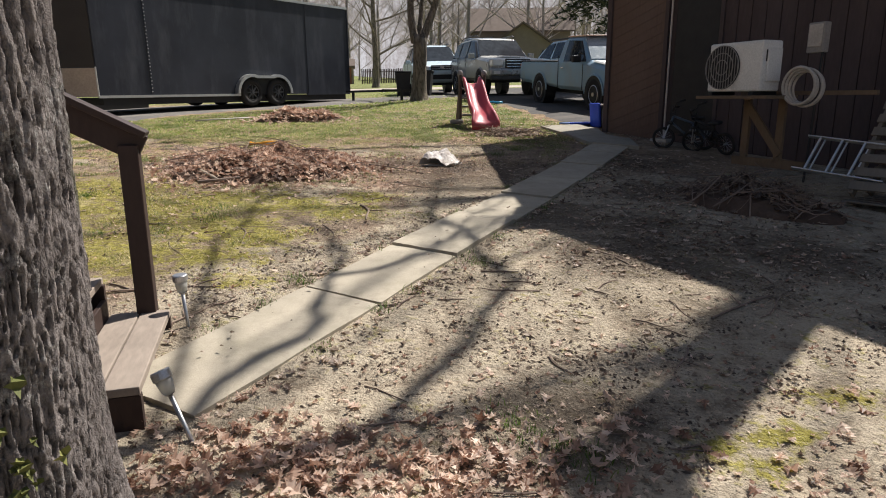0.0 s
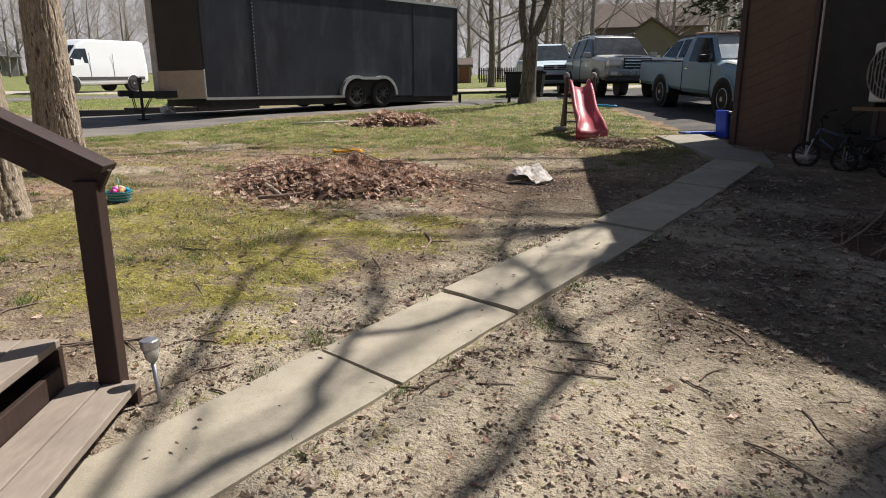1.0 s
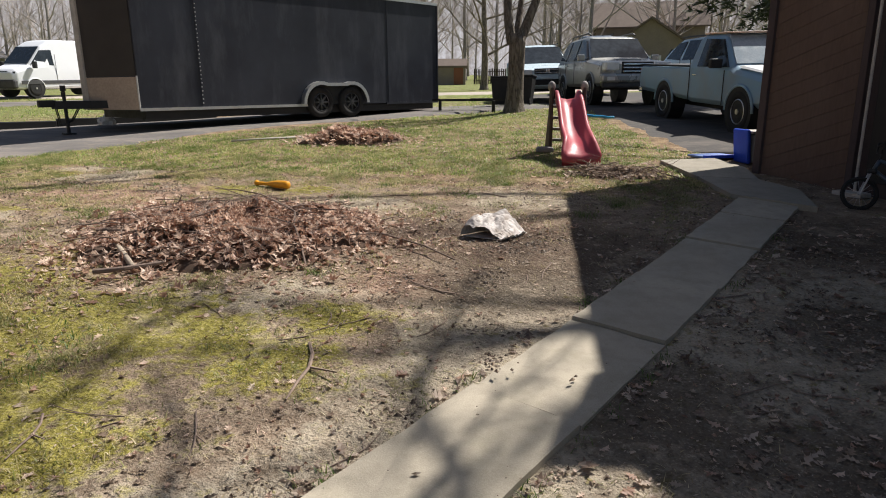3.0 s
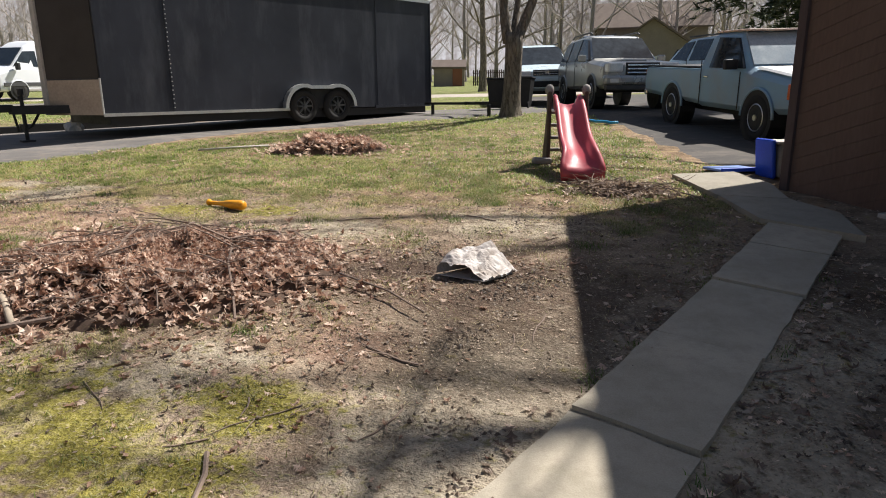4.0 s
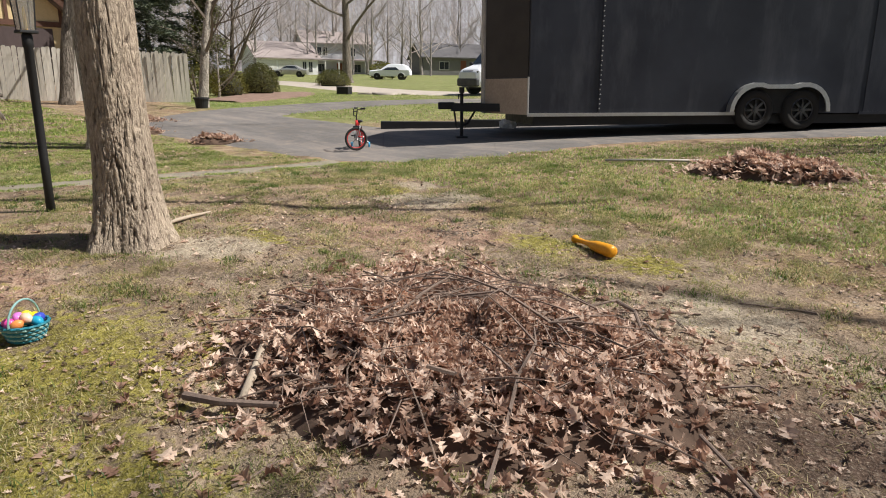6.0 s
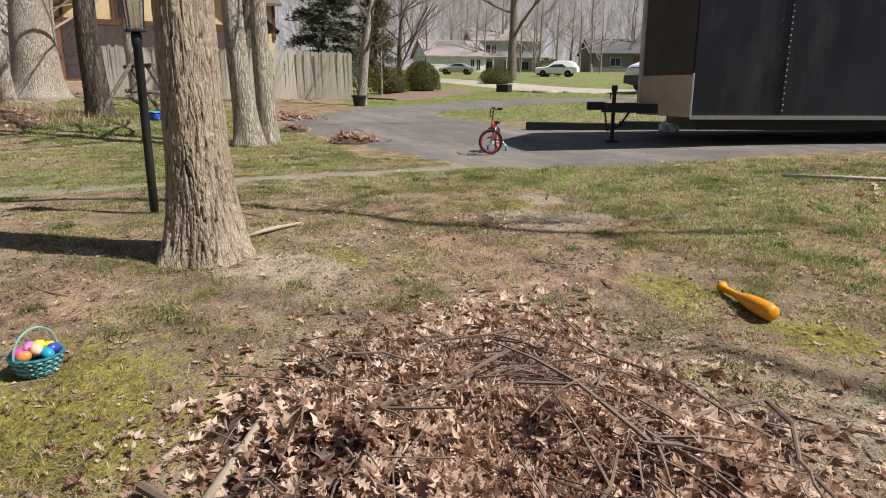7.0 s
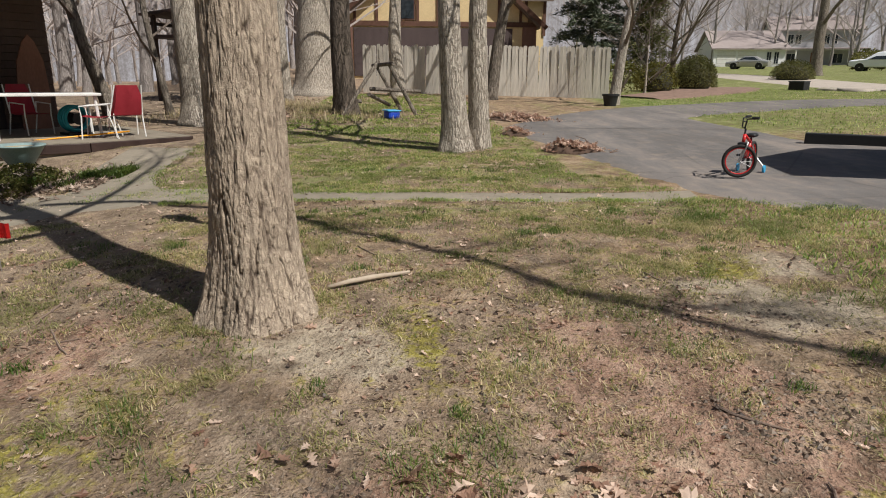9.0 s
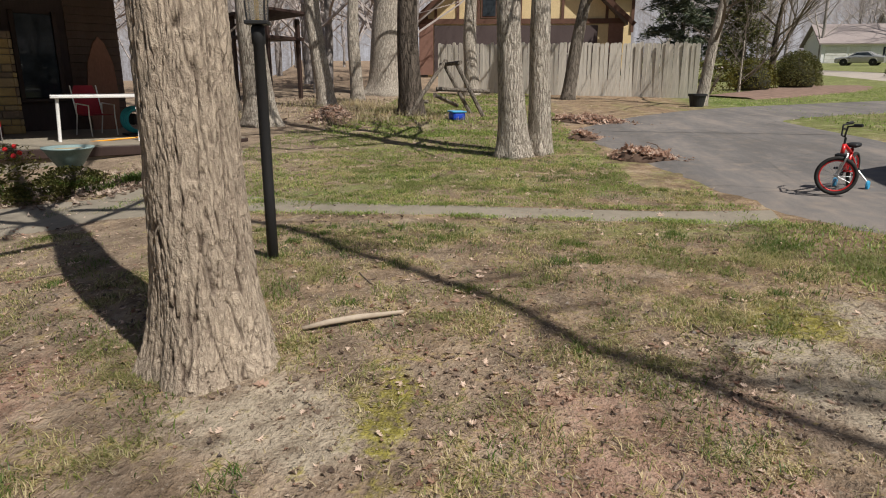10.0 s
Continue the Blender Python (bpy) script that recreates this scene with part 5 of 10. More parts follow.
def vehicle_pose(x, y, heading, z=None):
    """Heading: the plan vector of the front; the ground's fall along it is followed."""
    h = Vector(heading).normalized()
    a, b = gz(x + h.x * 1.4, y + h.y * 1.4), gz(x - h.x * 1.4, y - h.y * 1.4)
    n = Vector((-h.y, h.x))
    l, r = gz(x + n.x * 0.75, y + n.y * 0.75), gz(x - n.x * 0.75, y - n.y * 0.75)
    pitch = math.degrees(math.atan2(b - a, 2.8))
    roll = math.degrees(math.atan2(l - r, 1.5))
    zz = (a + b + l + r) / 4 + 0.035 if z is None else z
    return pose(x, y, zz, 0, 0, math.degrees(math.atan2(h.y, h.x))) @ pose(0, 0, 0, roll, pitch, 0)


# old pickup
def pickup_extras(c, st):
    for s in (1, -1):
        put(c, "mirror", M_BLACK, ((0.72, s * 0.92, 1.06), (0.10, 0.2, 0.15)), bevel=0.02)
        put(c, "door_handle", M_CHROME, ((-0.16, s * 0.835, 0.86), (0.13, 0.02, 0.03)), bevel=0.006)
        put(c, "headlight", M_LAMP_CLEAR, ((2.15, s * 0.58, 0.72), (0.05, 0.3, 0.18)))
        put(c, "indicator", M_LAMP_AMBER, ((2.10, s * 0.79, 0.72), (0.14, 0.07, 0.20)))
        put(c, "door_seam", M_BLACK, ((-0.34, s * 0.834, 0.76), (0.012, 0.01, 0.75)), bevel=0)
        put(c, "door_seam", M_BLACK, ((0.86, s * 0.834, 0.68), (0.012, 0.01, 0.55)), bevel=0)
        put(c, "tail_light", M_LAMP_AMBER, ((-2.69, s * 0.72, 0.80), (0.04, 0.12, 0.28)))
    put(c, "front_bumper", M_CHROME, ((2.24, 0, 0.52), (0.10, 1.62, 0.13)), bevel=0.03)
    put(c, "grille", M_BLACK, ((2.16, 0, 0.72), (0.05, 0.86, 0.2)))
    put(c, "rear_bumper", M_CHROME, ((-2.74, 0, 0.5), (0.1, 1.55, 0.12)), bevel=0.03)
    # Dark slab on the closed bed, in place of its shaded inside.
    put(c, "bed_liner", M_BLACK, ((-1.55, 0, 0.98), (2.0, 1.36, 0.06)))
    for y in (-0.77, 0.77):
        put(c, "bed_rail", M_BLACK, ((-1.55, y, 1.005), (2.15, 0.07, 0.03)))
    for s in (1, -1):
        put(c, "wiper", M_BLACK, ((1.06, s * 0.3, 1.03), (0.02, 0.45, 0.015), (0, 0, 12)), bevel=0)
    bm = bmesh.new()
    loft(bm, [[Vector((2.08, -0.74, 0.90)), Vector((2.08, 0.74, 0.90)), Vector((1.12, 0.74, 1.005)), Vector((1.12, -0.74, 1.005))],
              [Vector((2.06, -0.7, 0.93)), Vector((2.06, 0.7, 0.93)), Vector((1.14, 0.7, 1.03)), Vector((1.14, -0.7, 1.03))]])
    part("hood", bm, M_PAINT_HOOD, c, "hood coloured silver-white for its bright reflection")
    put(c, "roof", M_PAINT_RUST, ((0.12, 0, 1.545), (0.95, 1.22, 0.03)), bevel=0.012, label="rust-orange roof")
    put(c, "chassis", M_BLACK, ((0, 0, 0.33), (4.2, 0.9, 0.12)))


PICKUP = [(2.2, 0.50, 0.70, 0.84, 0.76, 0.72), (2.05, 0.42, 0.78, 0.91, 0.80, 0.74), (1.1, 0.38, 0.90, 1.0, 0.82, 0.76), (0.98, 0.38, 0.95, 1.04, 0.825, 0.74),
          (0.46, 0.38, 0.97, 1.53, 0.825, 0.63), (0.35, 0.38, 0.97, 1.55, 0.825, 0.635), (-0.30, 0.38, 0.97, 1.55, 0.825, 0.635), (-0.40, 0.38, 0.97, 1.50, 0.825, 0.64),
          (-0.44, 0.40, 0.93, 0.985, 0.825, 0.80), (-2.62, 0.48, 0.93, 0.985, 0.81, 0.79), (-2.70, 0.50, 0.9, 0.95, 0.79, 0.77)]
hd = Vector((0.74, -2.58)).normalized()
east = Vector((-hd.y, hd.x))
mid = Vector((2.84, 15.28)) + east * 0.80
car("pickup_truck", vehicle_pose(mid.x, mid.y, hd), "faded blue-grey pickup truck with rust-orange roof", "pickup truck", PICKUP, M_PAINT_PICKUP, (1.36, -1.38), 0.335,
    windows=([(0.88, 1.0), (0.44, 1.44), (-0.12, 1.46), (-0.12, 1.0)],), shield=((0.97, 1.05, 0.70), (0.50, 1.50, 0.60)), rear=((-0.41, 1.05, 0.58), (-0.40, 1.44, 0.56)), extras=pickup_extras, dusty_sheen=True)


# silver off-road wagon
def wagon_extras(c, st):
    for s in (1, -1):
        put(c, "mirror", M_PAINT_SILVER, ((0.82, s * 1.02, 1.18), (0.12, 0.2, 0.17)), bevel=0.03)
        put(c, "headlight", M_LAMP_CLEAR, ((2.30, s * 0.66, 0.92), (0.22, 0.40, 0.22), (0, 0, s * -14)), bevel=0.04)
        put(c, "fog_light", M_LAMP_CLEAR, ((2.43, s * 0.68, 0.62), (0.05, 0.2, 0.09)))
        bm = bmesh.new()
        tube(bm, [(0.25, s * 0.62, 1.80), (0.1, s * 0.62, 1.86), (-1.5, s * 0.62, 1.86), (-1.7, s * 0.62, 1.80)], 0.022, seg=6)
        part("roof_rail", bm, M_GREY_PLASTIC, c)
        for x in (-0.2, -1.15):
            put(c, "door_seam", M_BLACK, ((x, s * 0.935, 0.85), (0.012, 0.012, 0.72)), bevel=0)
            put(c, "door_handle", M_PAINT_SILVER, ((x + 0.14, s * 0.945, 1.02), (0.14, 0.03, 0.035)))
    for k in range(3):
        put(c, "grille_bar", M_CHROME, ((2.39, 0, 0.80 + 0.085 * k), (0.05, 0.74, 0.045)), bevel=0.012)
    put(c, "grille", M_BLACK, ((2.355, 0, 0.89), (0.04, 0.80, 0.28)))
    put(c, "front_bumper", M_PAINT_SILVER, ((2.33, 0, 0.64), (0.22, 1.84, 0.22)), bevel=0.06)
    put(c, "bumper_lip", M_GREY_PLASTIC, ((2.30, 0, 0.47), (0.2, 1.72, 0.14)), bevel=0.04)
    put(c, "hood_scoop", M_PAINT_SILVER, ((1.5, 0, 1.10), (0.55, 0.6, 0.05)), bevel=0.02)
    put(c, "chassis", M_BLACK, ((0, 0, 0.42), (4.2, 1.4, 0.14)))


WAGON = [(2.36, 0.52, 0.80, 0.98, 0.84, 0.80), (2.2, 0.45, 0.94, 1.05, 0.90, 0.84), (1.1, 0.42, 1.05, 1.14, 0.935, 0.82), (0.98, 0.42, 1.07, 1.17, 0.935, 0.80), (0.28, 0.42, 1.08, 1.74, 0.935, 0.68),
         (0.0, 0.42, 1.08, 1.79, 0.935, 0.69), (-1.7, 0.42, 1.08, 1.78, 0.935, 0.68), (-2.05, 0.42, 1.08, 1.72, 0.93, 0.67), (-2.32, 0.48, 1.05, 1.12, 0.90, 0.82), (-2.42, 0.52, 0.8, 0.9, 0.86, 0.84)]
car("suv", vehicle_pose(1.62, 21.05, (0.24, -0.97), gz(1.62, 21.05) + 0.06) @ Matrix.Scale(0.93, 4), "silver off-road suv with roof rails, parked nose out", "car", WAGON, M_PAINT_SILVER, (1.40, -1.39), 0.36,
    windows=([(0.86, 1.15), (0.24, 1.66), (-0.12, 1.70), (-0.12, 1.15)], [(-0.24, 1.15), (-0.24, 1.70), (-1.08, 1.70), (-1.08, 1.15)], [(-1.2, 1.15), (-1.2, 1.69), (-1.85, 1.66), (-2.0, 1.2)]),
    shield=((0.95, 1.18, 0.78), (0.33, 1.70, 0.66)), rear=((-2.28, 1.15, 0.74), (-2.09, 1.68, 0.64)), ww=0.25, extras=wagon_extras)


# pale crossover behind
def crossover_extras(paint):
    def f(c, st):
        for s in (1, -1):
            put(c, "mirror", paint, ((0.75, s * 0.98, 1.08), (0.12, 0.18, 0.13)), bevel=0.03)
            put(c, "headlight", M_LAMP_CLEAR, ((2.24, s * 0.62, 0.84), (0.16, 0.36, 0.15)), bevel=0.03)
            for x in (-0.15, -1.05):
                put(c, "door_seam", M_BLACK, ((x, s * 0.915, 0.78), (0.012, 0.012, 0.66)), bevel=0)
            put(c, "roof_rail", M_GREY_PLASTIC, ((-0.65, s * 0.6, 1.71), (1.7, 0.04, 0.04)))
        for k in range(2):
            put(c, "grille_bar", M_CHROME, ((2.325, 0, 0.82 + 0.07 * k), (0.03, 0.72, 0.02)), bevel=0.006)
        put(c, "grille", M_BLACK, ((2.295, 0, 0.86), (0.04, 0.76, 0.16)))
        put(c, "badge", M_CHROME, ((2.335, 0, 0.87), (0.02, 0.12, 0.12)), bevel=0.03)
        put(c, "air_intake", M_BLACK, ((2.31, 0, 0.55), (0.04, 1.25, 0.16)), bevel=0.02)
        put(c, "front_bumper", paint, ((2.27, 0, 0.68), (0.12, 1.62, 0.12)), bevel=0.04)
        put(c, "chassis", M_BLACK, ((0, 0, 0.34), (4.1, 1.4, 0.14)))
    return f


CROSS = [(2.3, 0.44, 0.74, 0.9, 0.78, 0.74), (2.12, 0.36, 0.86, 0.97, 0.88, 0.8), (1.1, 0.33, 0.98, 1.07, 0.92, 0.8), (0.98, 0.33, 1.0, 1.09, 0.92, 0.78), (0.15, 0.33, 1.02, 1.64, 0.92, 0.63),
         (-0.2, 0.33, 1.02, 1.69, 0.92, 0.64), (-1.5, 0.33, 1.02, 1.66, 0.92, 0.62), (-2.0, 0.36, 1.02, 1.42, 0.90, 0.66), (-2.28, 0.42, 0.98, 1.06, 0.86, 0.78), (-2.36, 0.46, 0.8, 0.88, 0.82, 0.8)]
CW = ([(0.84, 1.07), (0.14, 1.57), (-0.08, 1.6), (-0.08, 1.07)], [(-0.2, 1.07), (-0.2, 1.6), (-0.98, 1.6), (-0.98, 1.07)], [(-1.12, 1.07), (-1.12, 1.58), (-1.55, 1.55), (-1.95, 1.12)])
for x, y, head, paint, lab in ((-0.35, 25.0, (0.16, -0.99), M_PAINT_ICE, "pale ice-blue crossover parked nose out behind the suv"),
                               (1.75, 30.6, (0.05, -0.99), M_PAINT_DARK, "dark blue suv parked behind the silver one"),
                               (5.0, 22.6, (0.35, -0.93), M_PAINT_ICE, "light blue car half hidden behind the pickup truck")):
    car("car", vehicle_pose(x, y, head, gz(x, y) + 0.10 + (0.5 if paint is M_PAINT_DARK else 0.0)), lab, "car", CROSS, paint, (1.36, -1.36), 0.34, windows=CW,
        shield=((0.95, 1.1, 0.76), (0.20, 1.61, 0.61)), rear=((-2.24, 1.1, 0.74), (-2.02, 1.4, 0.66)), extras=crossover_extras(paint), spokes=9)


# white high-roof van at the street
def van_extras(c, st):
    for s in (1, -1):
        put(c, "mirror", M_BLACK, ((1.85, s * 1.12, 1.38), (0.14, 0.2, 0.3)), bevel=0.03)
        put(c, "headlight", M_BLACK, ((2.52, s * 0.76, 1.02), (0.34, 0.24, 0.2), (0, 12, 0)), bevel=0.03)
        put(c, "side_trim", M_GREY_PLASTIC, ((0.0, s * 1.005, 0.62), (5.0, 0.025, 0.16)))
        for x in (0.75, -0.6):
            put(c, "door_seam", M_BLACK, ((x, s * 1.0, 1.25), (0.015, 0.012, 1.2)), bevel=0)
    put(c, "grille", M_BLACK, ((2.72, 0, 0.95), (0.08, 1.0, 0.34), (0, -8, 0)), bevel=0.03)
    put(c, "front_bumper", M_GREY_PLASTIC, ((2.72, 0, 0.55), (0.24, 1.9, 0.4)), bevel=0.08)
    put(c, "chassis", M_BLACK, ((0, 0, 0.36), (5.2, 1.5, 0.14)))
    put(c, "rear_bumper", M_GREY_PLASTIC, ((-2.78, 0, 0.5), (0.14, 1.8, 0.2)), bevel=0.03)


VAN = [(2.78, 0.36, 0.85, 1.05, 0.86, 0.8), (2.6, 0.32, 1.05, 1.2, 0.95, 0.84), (2.1, 0.32, 1.2, 1.36, 0.99, 0.86), (1.95, 0.32, 1.24, 1.42, 0.995, 0.84), (1.25, 0.32, 1.3, 2.22, 0.995, 0.80), (0.85, 0.32, 1.3, 2.44, 0.995, 0.82),
       (0.5, 0.32, 1.3, 2.50, 0.995, 0.84), (-2.6, 0.36, 1.3, 2.50, 0.995, 0.84), (-2.78, 0.42, 1.3, 2.42, 0.97, 0.82)]
car("van", vehicle_pose(-23.5, 31.1, (-0.22, -0.975), 1.87), "white high-roof panel van at the kerb", "van", VAN, M_PAINT_WHITE, (1.85, -1.75), 0.36,
    windows=([(1.88, 1.40), (1.34, 2.02), (0.82, 2.04), (0.82, 1.36)],), shield=((1.95, 1.45, 0.80), (1.30, 2.18, 0.74)), extras=van_extras, spokes=5)
SEDAN = [(2.3, 0.3, 0.6, 0.72, 0.76, 0.72), (2.1, 0.26, 0.7, 0.8, 0.86, 0.78), (1.0, 0.25, 0.82, 0.92, 0.88, 0.76), (0.3, 0.25, 0.86, 1.38, 0.88, 0.6), (-0.8, 0.25, 0.88, 1.40, 0.88, 0.6), (-1.6, 0.26, 0.9, 1.0, 0.88, 0.72), (-2.3, 0.32, 0.8, 0.9, 0.82, 0.74)]
for x, y, head, paint, st, lab in ((-76.8, 46.7, (-0.65, -0.75), M_PAINT_SILVER, SEDAN, "silver sedan outside the white garage"), (-60.6, 50.6, (-0.72, -0.69), M_PAINT_WHITE, CROSS, "white car parked on the far lawn drive")):
    car("car", vehicle_pose(x, y, head), lab, "car", st, paint, (1.36, -1.36), 0.33, windows=([(0.8, 1.0), (0.2, 1.3), (-0.75, 1.32), (-1.2, 1.0)],), shield=((0.92, 0.96, 0.7), (0.36, 1.34, 0.56)))

# ---- things in the yard ----
M_RED_PLASTIC = worn("faded_red_plastic", (0.40, 0.055, 0.075), (0.33, 0.09, 0.10), rough=0.38, scale=3, fine=70, bump=0.04)
M_BROWN_PLASTIC = worn("brown_plastic", (0.085, 0.055, 0.045), (0.06, 0.04, 0.034), rough=0.6, scale=4, fine=60)
M_GREY_ROUND = worn("weathered_grey_plastic", (0.30, 0.28, 0.26), (0.2, 0.18, 0.17), rough=0.7, scale=4, fine=60)
M_YELLOW = worn("orange_yellow_plastic", (0.85, 0.36, 0.02), (0.75, 0.28, 0.02), rough=0.35, scale=5, fine=60, bump=0.03)
M_BLUE = worn("blue_plastic", (0.015, 0.07, 0.55), (0.012, 0.05, 0.40), rough=0.4, scale=4, fine=60)
M_BLUE_LIGHT = worn("light_blue_plastic", (0.20, 0.30, 0.62), (0.15, 0.22, 0.5), rough=0.4, scale=4, fine=60)
M_RED = worn("red_paint", (0.60, 0.02, 0.02), (0.45, 0.015, 0.015), rough=0.25, scale=6, fine=60, bump=0.02, spec=0.6)
M_SKY_BLUE = worn("bright_blue_plastic", (0.04, 0.35, 0.62), (0.03, 0.25, 0.5), rough=0.4, scale=6, fine=60)
M_WOOD_DARK = worn("dark_grey_wood", (0.19, 0.165, 0.135), (0.10, 0.085, 0.07), rough=0.9, scale=3, fine=40, bump=0.3, stretch=(1, 1, 0.2))
M_LOG = worn("bare_log", (0.42, 0.35, 0.27), (0.28, 0.22, 0.165), rough=0.85, scale=8, fine=40, bump=0.3)


def build_slide():
    foot, top = Vector((0.74, 11.16)), Vector((0.56, 12.25))
    d = (foot - top).normalized()
    yaw = math.degrees(math.atan2(d.y, d.x)) - 90
    z = gz(0.65, 11.8)
    s = thing("slide", pose(top.x, top.y, gz(*top) + 0.0, 0, 0, yaw), "faded red plastic toddler slide with brown ladder sides", "slide")
    L = (foot - top).length + 0.08
    fall = gz(*foot) - gz(*top)
    # chute: y runs towards the foot
    bm = bmesh.new()
    rings = []
    n = 22
    for i in range(n):
        f = i / (n - 1)
        y = -0.05 + L * f
        zc = 0.63 * (1 - f) ** 1.05 + 0.035 * math.sin(f * 9.0) + 0.13 * smoothstep(0.8, 1.0, f) * 0 + 0.10
        zc += fall * f
        if f > 0.9:
            zc = max(zc, fall + 0.09)
        w = 0.145 + 0.02 * f + (0.05 * smoothstep(0.82, 1.0, f))
        rim = 0.11 if f < 0.85 else 0.11 - 0.07 * smoothstep(0.85, 1, f)
        under = 0.04 if f < 0.85 else 0.04 + 0.06 * smoothstep(0.85, 1, f)
        prof = [(-w - 0.02, zc - under), (-w - 0.035, zc + rim), (-w - 0.01, zc + rim + 0.015), (-w + 0.02, zc + rim), (-w + 0.05, zc + 0.015), (0, zc - 0.004), (w - 0.05, zc + 0.015), (w - 0.02, zc + rim), (w + 0.01, zc + rim + 0.015), (w + 0.035, zc + rim), (w + 0.02, zc - under)]
        rings.append([Vector((x, y, q)) for x, q in prof])
    loft(bm, rings)
    part("chute", bm, M_RED_PLASTIC, s, "glossy faded red chute", smooth=True)
    for sx in (-1, 1):
        bm = bmesh.new()
        box(bm, (sx * 0.225, -0.02, 0.43), (0.05, 0.12, 0.92), bevel=0.02)
        part("side_post", bm, M_BROWN_PLASTIC, s)
        bm = bmesh.new()
        bmesh.ops.create_uvsphere(bm, u_segments=12, v_segments=8, radius=0.055, matrix=Matrix.Translation((sx * 0.225, -0.02, 0.90)) @ Matrix.Diagonal((1, 1, 1.3, 1)))
        part("hand_grip", bm, M_GREY_ROUND, s, "grey rounded hand grip", smooth=True)
        bm = bmesh.new()
        prism(bm, [(-0.02, 0.0), (-0.40, 0.0), (-0.02, 0.76)], sx * 0.225 - 0.02, sx * 0.225 + 0.02, Matrix.Rotation(radians(90), 4, "Z"))
        part("ladder_side", bm, M_BROWN_PLASTIC, s)
        bm = bmesh.new()
        box(bm, (sx * 0.30, 0.02, 0.04), (0.24, 0.16, 0.08), bevel=0.03)
        part("foot", bm, M_GREY_ROUND, s)
    for k in range(4):
        part("rung", boxes(((0, -0.36 + 0.085 * k, 0.15 + 0.16 * k), (0.42, 0.09, 0.04)), bevel=0.015), M_GREY_ROUND, s)
    return s


build_slide()


def build_sack():
    """A torn sack lying open: the mouth gapes towards the heap, the hem lies on the dirt."""
    right, away = Vector((0.86, 0.51)), Vector((-0.51, 0.86))
    t = thing("plastic_sack", at_ground(0.0, 8.17, 0, 0.005), "crumpled grey-white plastic sack lying open on bare dirt", "sack")
    tip, front, corner, back = Vector((-0.27, 0.08)), Vector((-0.05, -0.19)), Vector((0.26, -0.05)), Vector((0.14, 0.15))

    def spot(s, w):
        cs, cw = min(1.0, max(0.0, s)), min(1.0, max(0.0, w))
        q = (tip + (front - tip) * cs) * (1 - cw) + (back + (corner - back) * cs) * cw
        h = (0.095 * (1 - cs) ** 0.8 + 0.035 * math.sin(math.pi * cs)) * (1 - cw) + 0.185 * (1 - cs) ** 0.9 * cw + 0.035 * math.sin(math.pi * cw) * (1 - cs)
        if s < 0:
            q, h = q + Vector((-0.02, 0.16)) * -s, h * max(0.0, 1 + s / 0.3)
        if s > 1:
            q, h = q + Vector((0.02, -0.16)) * (s - 1), 0.012
        if w > 1:
            q, h = q + Vector((0.16, 0.04)) * (w - 1), h * max(0.0, 1 - (w - 1) / 0.22)
        c = Vector((q.x * 9, q.y * 9, 1.5))
        h += (0.07 * abs(noise.noise(c * 0.6)) + 0.035 * abs(noise.noise(Vector((c.x * 0.5 - c.y * 1.1, c.y * 1.3, 7.0)))) + 0.02 * abs(noise.noise(c * 2.6)) - 0.028) * min(1.0, h / 0.03)
        q = q + Vector((noise.noise(c * 0.7 + Vector((3, 0, 0))), noise.noise(c * 0.7 + Vector((0, 5, 0))))) * 0.018
        g = right * q.x + away * q.y
        return Vector((g.x, g.y, max(0.004, h)))

    def sheet(s0, s1, w0, w1, ns, nw, lift=0.0):
        bm = bmesh.new()
        rows = [[bm.verts.new(spot(s0 + (s1 - s0) * i / ns, w0 + (w1 - w0) * k / nw) + Vector((0, 0, lift * (1 + 1.6 * noise.noise(Vector((k * 0.37, i * 0.5, 8.0)))) * (i / ns)))) for k in range(nw + 1)] for i in range(ns + 1)]
        for i in range(ns):
            for k in range(nw):
                bm.faces.new((rows[i][k], rows[i][k + 1], rows[i + 1][k + 1], rows[i + 1][k]))
        bmesh.ops.recalc_face_normals(bm, faces=bm.faces[:])
        return bm

    n = Nodes("crumpled_plastic_film")
    col = n.mix(n.ramp(n.noise(6, 5), [(0.45, (0, 0, 0)), (0.65, (1, 1, 1))]), (0.58, 0.525, 0.49), (0.36, 0.29, 0.24))
    n.bump(n.noise(26, 5, 0.7), 0.4, 0.015)
    film = n.done(col, 0.5, 0, 0.4)
    part("upper_film", sheet(-0.3, 1.0, 0.0, 1.22, 40, 36), film, t)
    bm = bmesh.new()
    flat = [right * q.x + away * q.y for q in (tip, front, corner, back)]
    low = [bm.verts.new((q.x, q.y, 0.004)) for q in flat]
    bmesh.ops.extrude_face_region(bm, geom=[bm.faces.new(low)])
    for v in bm.verts[4:]:
        v.co.z = 0.0
    part("under_film", bm, film, t)
    part("torn_hem", sheet(0.98, 1.16, 0.0, 0.9, 3, 40, 0.014), M_WHITE, t, "white torn hem")


build_sack()


